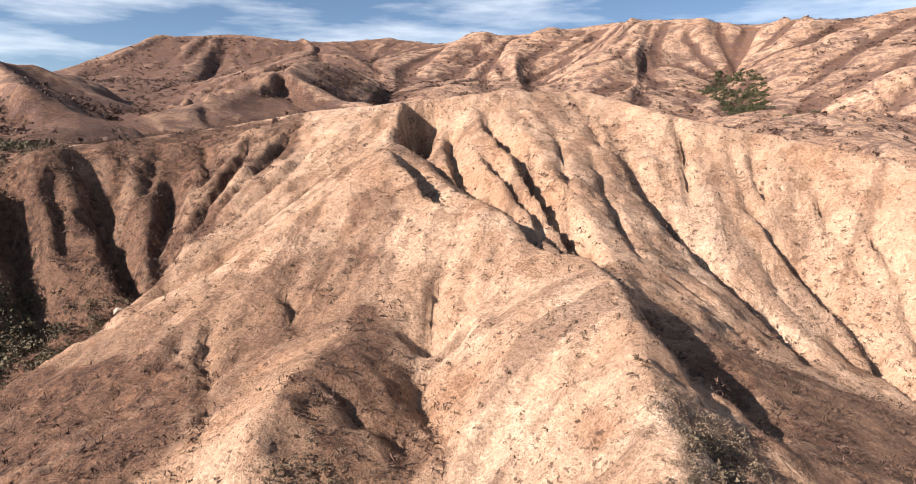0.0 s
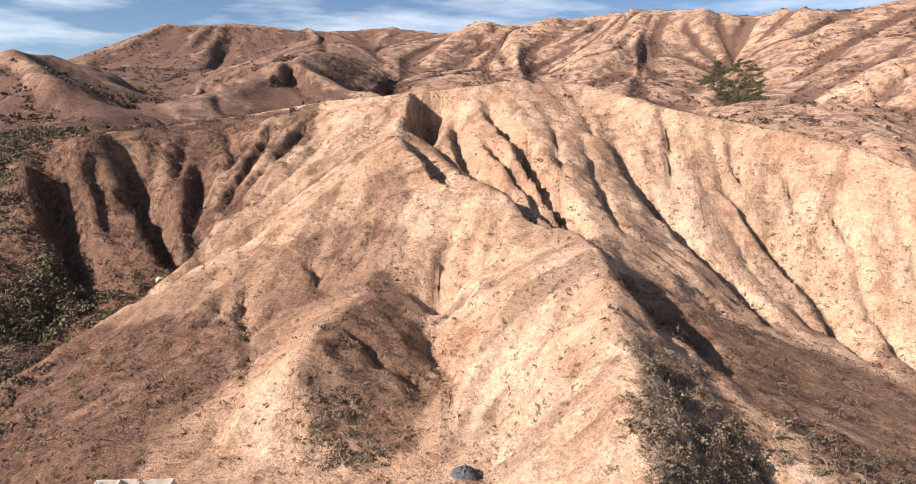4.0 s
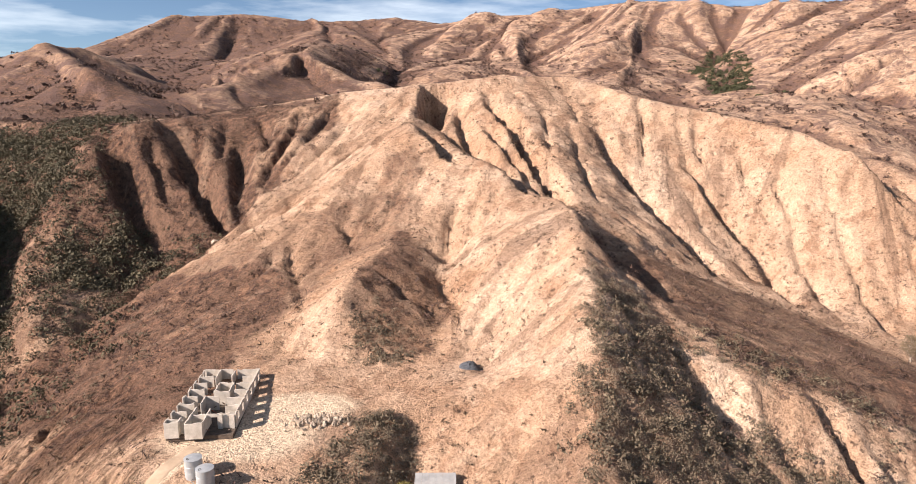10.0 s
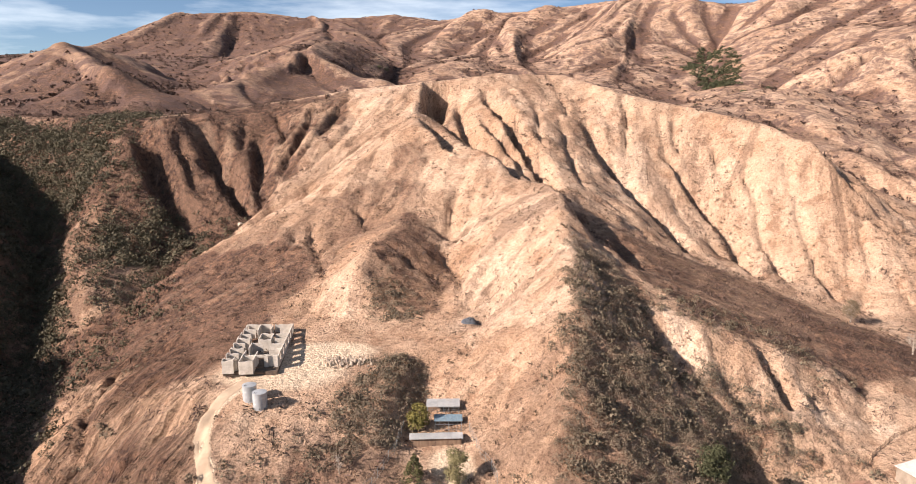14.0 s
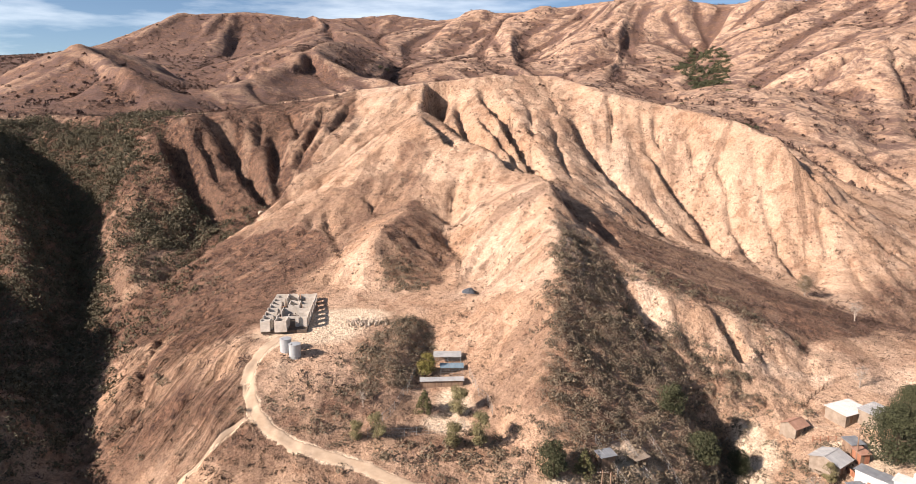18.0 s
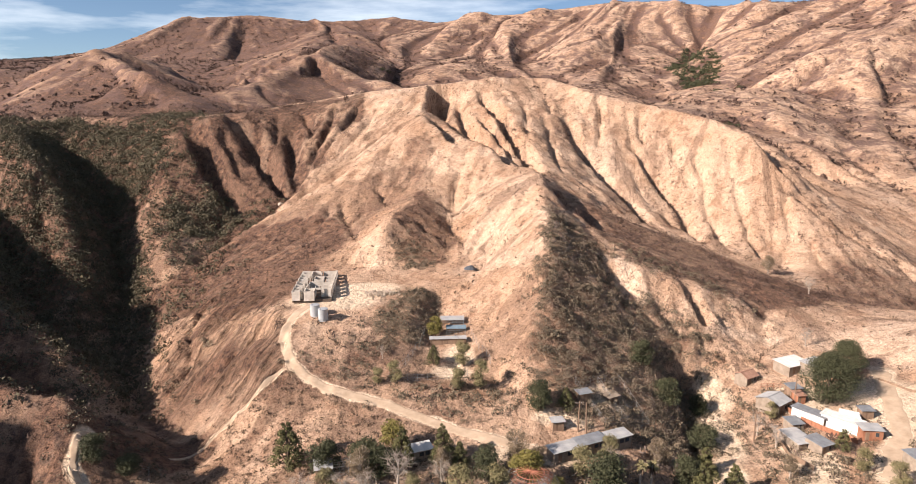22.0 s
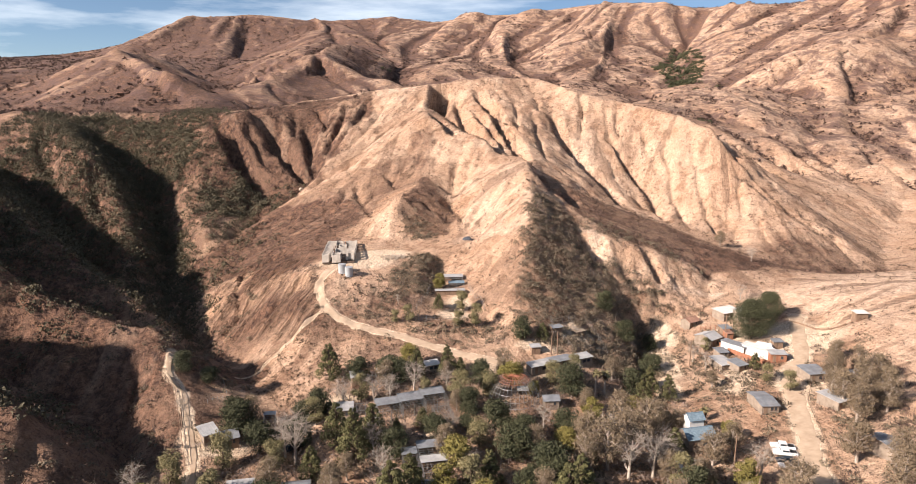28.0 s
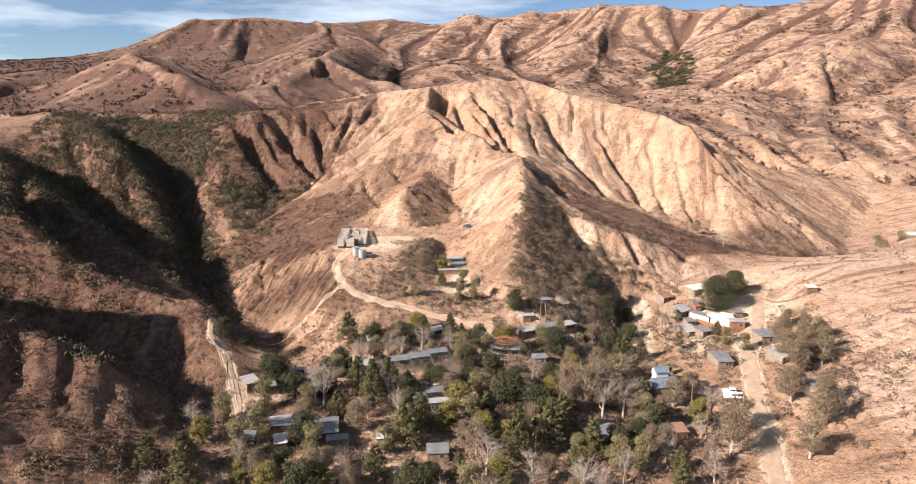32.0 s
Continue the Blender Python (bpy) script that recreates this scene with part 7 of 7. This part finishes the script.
def build_fences():
    fence("track_fence", "wooden post and rail fence beside the dirt track", [(-50, 19), (-47.4, 14.6), (-44.4, 10.8)], 1.2, 2.2, WOOD, group="track fences")
    fence("track_fence", "leaning wooden posts along the footpath", [(-50, 16.9), (-55.1, 12), (-60.1, 7.4), (-65.9, 1.2)], 1.0, 2.6, WOOD, group="track fences")
    fence("gully_fence", "tall wire fence up the side of the gully", [(-22, 11.9), (-18, 18), (-15, 26.1), (-14, 34.1)], 2.0, 2.2, GALV, (0.1, 0.5, 0.95), group="gully fences")
    fence("gully_fence", "tall wire fence on the sunny side of the gully", [(4, 20.5), (1, 27.4), (-1, 33)], 2.0, 2.2, GALV, (0.1, 0.5, 0.95), group="gully fences")
    fence("gully_fence", "wire fence across the foot of the gully", [(-22, 11.9), (-12, 13.5), (-2, 17)], 1.8, 2.4, GALV, (0.1, 0.5, 0.95), group="gully fences")
    fence("paddock_fence", "tall wire fence round the bare paddock", [(36.4, 16.7), (24.3, 9.7), (29.8, 0.1), (41.9, 7.1), (36.4, 16.7)], 1.9, 2.4, GALV, (0.1, 0.5, 0.95))
    fence("paddock_fence", "wire fence dividing the bare paddock", [(30.4, 13.2), (35.8, 3.6)], 1.6, 2.4, GALV, (0.1, 0.5, 0.95))
    fence("board_fence", "rusty brown board fence below the trailers", [(79.3, 18.7), (80.2, 11.7), (83.2, 5.5), (87.1, -1.3)], 1.4, 1.8, RED_WOOD, (0.9,), 1.2)
    fence("corral_fence", "red brown corral rails", [(77.8, 27.9), (82.3, 26.6), (85.9, 25.8), (85.5, 20), (82.1, 20.4)], 1.5, 1.8, RED_WOOD, (0.35, 0.65, 0.95))
    fence("corral_fence", "dark rail fence along the creek bank", [(79.7, 39.2), (85.1, 43.7), (91.1, 47.6), (97.1, 49.8)], 1.2, 2.0, WOOD, (0.4, 0.7))
    fence("slope_wall", "low rusty brown retaining fence on the grassy hill", [(107.3, 24.9), (110.3, 18.5), (113.3, 13.4), (117.2, 12.2)], 0.7, 1.8, WOOD, (0.6,), 0.6)
    fence("road_fence", "low dark fence along the edge of the road", [(93.8, -13.6), (86.6, -26.1), (82.5, -40.3), (78.1, -54.9), (74.6, -69.8)], 0.7, 2.6, WOOD, (0.8,))
    fence("creek_fence", "dark board fence beside the lower sheds", [(72.1, 4), (71.4, -2), (73.7, -8.5)], 1.2, 1.8, WOOD, (0.9,), 1.0)
    fence("ranch_fence", "wire fence along the little ridge road", [(-82.7, -22.6), (-76.3, -29.4), (-70.5, -41), (-64.5, -53.1)], 1.1, 2.6, WOOD, group="track fences")
    fence("ranch_fence", "fence round the planted terrace", [(-74.2, -16.3), (-70.3, -13.2), (-65.8, -22.5), (-67.7, -30.8)], 1.1, 2.4, GALV, group="track fences")
    fence("tree_fence", "tall dark fence behind the roadside trees", [(100.1, -2.8), (105.8, -8.7), (105.7, -21.5), (104.5, -30.2)], 1.8, 2.2, WOOD, (0.9,), 1.5)


build_fences()


def utility_pole(x, y, tall, lean=0.0, arms=1):
    ob = thing("utility_pole", "weathered wooden utility pole", "pole", x, y, group="utility poles")
    piece("pole", tube([(0, 0, -0.5), (lean * 0.5, 0, tall * 0.5), (lean, 0, tall)], [0.17, 0.15, 0.12], 8), WOOD, ob)
    for k in range(arms):
        z = tall - 0.5 - 0.8 * k
        arm = piece("crossarm", slab(lean - 1.0, lean + 1.0, -0.2, -0.1, z, z + 0.12), WOOD, ob)
        for dx in (-0.9, -0.4, 0.4, 0.9):
            piece("insulator", tube([(lean + dx, -0.15, z + 0.12), (lean + dx, -0.15, z + 0.28)], [0.05, 0.04], 6), WHITE_PAINT, arm)


utility_pole(67.3, 6.8, 8.2)
utility_pole(22.9, -3.4, 7.5, 0.2, 1)
utility_pole(24.7, -3.8, 7.5, -0.2, 0)
utility_pole(57.3, -64.2, 6.5, 0, 0)
utility_pole(82.6, 19.1, 8.5, 0, 1)
utility_pole(58.9, -48.5, 7.5, 0, 1)
utility_pole(-69, -42.9, 5.0, 0, 1)
utility_pole(85, -66.2, 6.5, 0, 0)


def vehicle(name, label, x, y, turn, paint, kind="pickup"):
    """Car body with a cabin, windows, bumpers and four wheels."""
    ob = thing(name, label, "car", x, y, turn, group="parked cars")

    def hull(name, profile, half, mat, label="", pinch=0.0):
        bm = bmesh.new()
        rows = [[bm.verts.new((px, s * (half - (pinch if pz > 1.0 else 0)), pz)) for px, pz in profile] for s in (-1, 1)]
        n = len(profile)
        bm.faces.new(rows[0])
        bm.faces.new(rows[1][::-1])
        for k in range(n):
            bm.faces.new((rows[0][k], rows[1][k], rows[1][(k + 1) % n], rows[0][(k + 1) % n]))
        bmesh.ops.recalc_face_normals(bm, faces=bm.faces[:])
        bmesh.ops.bevel(bm, geom=bm.edges[:], offset=0.06, segments=2, affect="EDGES")
        me = bpy.data.meshes.new(name)
        bm.to_mesh(me)
        bm.free()
        me.materials.append(mat)
        return part(name, me, ob, label)

    if kind == "pickup":
        hull("body", [(-2.6, 0.45), (2.55, 0.45), (2.65, 0.7), (2.5, 1.0), (1.2, 1.08), (-2.6, 1.08)], 0.95, paint)
        hull("cabin", [(-0.9, 1.07), (1.3, 1.07), (0.75, 1.72), (-0.75, 1.75)], 0.86, paint, pinch=0.1)
        piece("truck_bed", slab(-2.45, -1.0, -0.75, 0.75, 1.085, 1.10), TYRE, ob, "dark truck bed")
        side = ((-0.6, 0.7),)
    elif kind == "van":
        hull("body", [(-2.5, 0.4), (2.5, 0.4), (2.5, 1.1), (1.9, 2.2), (-2.4, 2.3), (-2.5, 1.0)], 0.98, paint)
        side = ((0.3, 1.4),)
    else:
        hull("body", [(-2.2, 0.4), (2.15, 0.4), (2.2, 0.75), (1.0, 0.95), (-2.2, 0.98)], 0.88, paint)
        hull("cabin", [(-1.7, 0.95), (1.1, 0.95), (0.4, 1.42), (-1.1, 1.44)], 0.78, GLASS, "dark glass cabin", 0.1)
        side = ()
    for a, b in side:
        for s in (-1, 1):
            piece("side_window", slab(a, b, s * 0.83 - 0.04, s * 0.83 + 0.04, 1.2, 1.6), GLASS, ob, "dark side window")
    if side:
        piece("windscreen", slab(1.0, 1.06, -0.7, 0.7, 1.18, 1.6) if kind == "pickup" else slab(2.2, 2.26, -0.8, 0.8, 1.25, 1.9), GLASS, ob, "dark windscreen")
    for wx in (-1.55, 1.55):
        for s in (-1, 1):
            w = piece("wheel", tube([(wx, s * 0.78, 0.36), (wx, s * 0.98, 0.36)], [0.36, 0.36], 16), TYRE, ob)
            piece("rim", tube([(wx, s * 0.97, 0.36), (wx, s * 1.0, 0.36)], [0.2, 0.18], 10), GALV, w, "grey steel rim")


vehicle("pickup_truck", "white pickup parked beside the dirt road", 71.4, -44.7, 168, CAR_WHITE)
vehicle("pickup_truck", "white pickup parked next to another pickup", 70.7, -47.3, 170, CAR_WHITE)
vehicle("sedan", "dark car parked beside the dirt road", 69.7, -50.3, 172, DARK_PAINT, "sedan")
vehicle("sedan", "white car parked beside a dark car", 69.2, -52.5, 170, CAR_WHITE, "sedan")
vehicle("van", "white van parked behind the long trailer", 90.7, 8.4, -30, CAR_WHITE, "van")
vehicle("sedan", "dark blue car parked under the bare tree", -43, -44.8, 40, DARK_PAINT, "sedan")


def sign_board(label, x, y, turn, w, h, up):
    ob = thing("sign_board", label, "sign", x, y, turn)
    piece("board", slab(-w / 2, w / 2, -0.04, 0.04, up, up + h), WHITE_PAINT, ob)
    for s in (-1, 1):
        piece("post", slab(s * w * 0.4 - 0.05, s * w * 0.4 + 0.05, 0.042, 0.13, -0.4, up + h * 0.8), WOOD, ob)


sign_board("blank white board on two posts by the kennels", -24.2, -36.1, 5, 1.4, 1.7, 0.6)
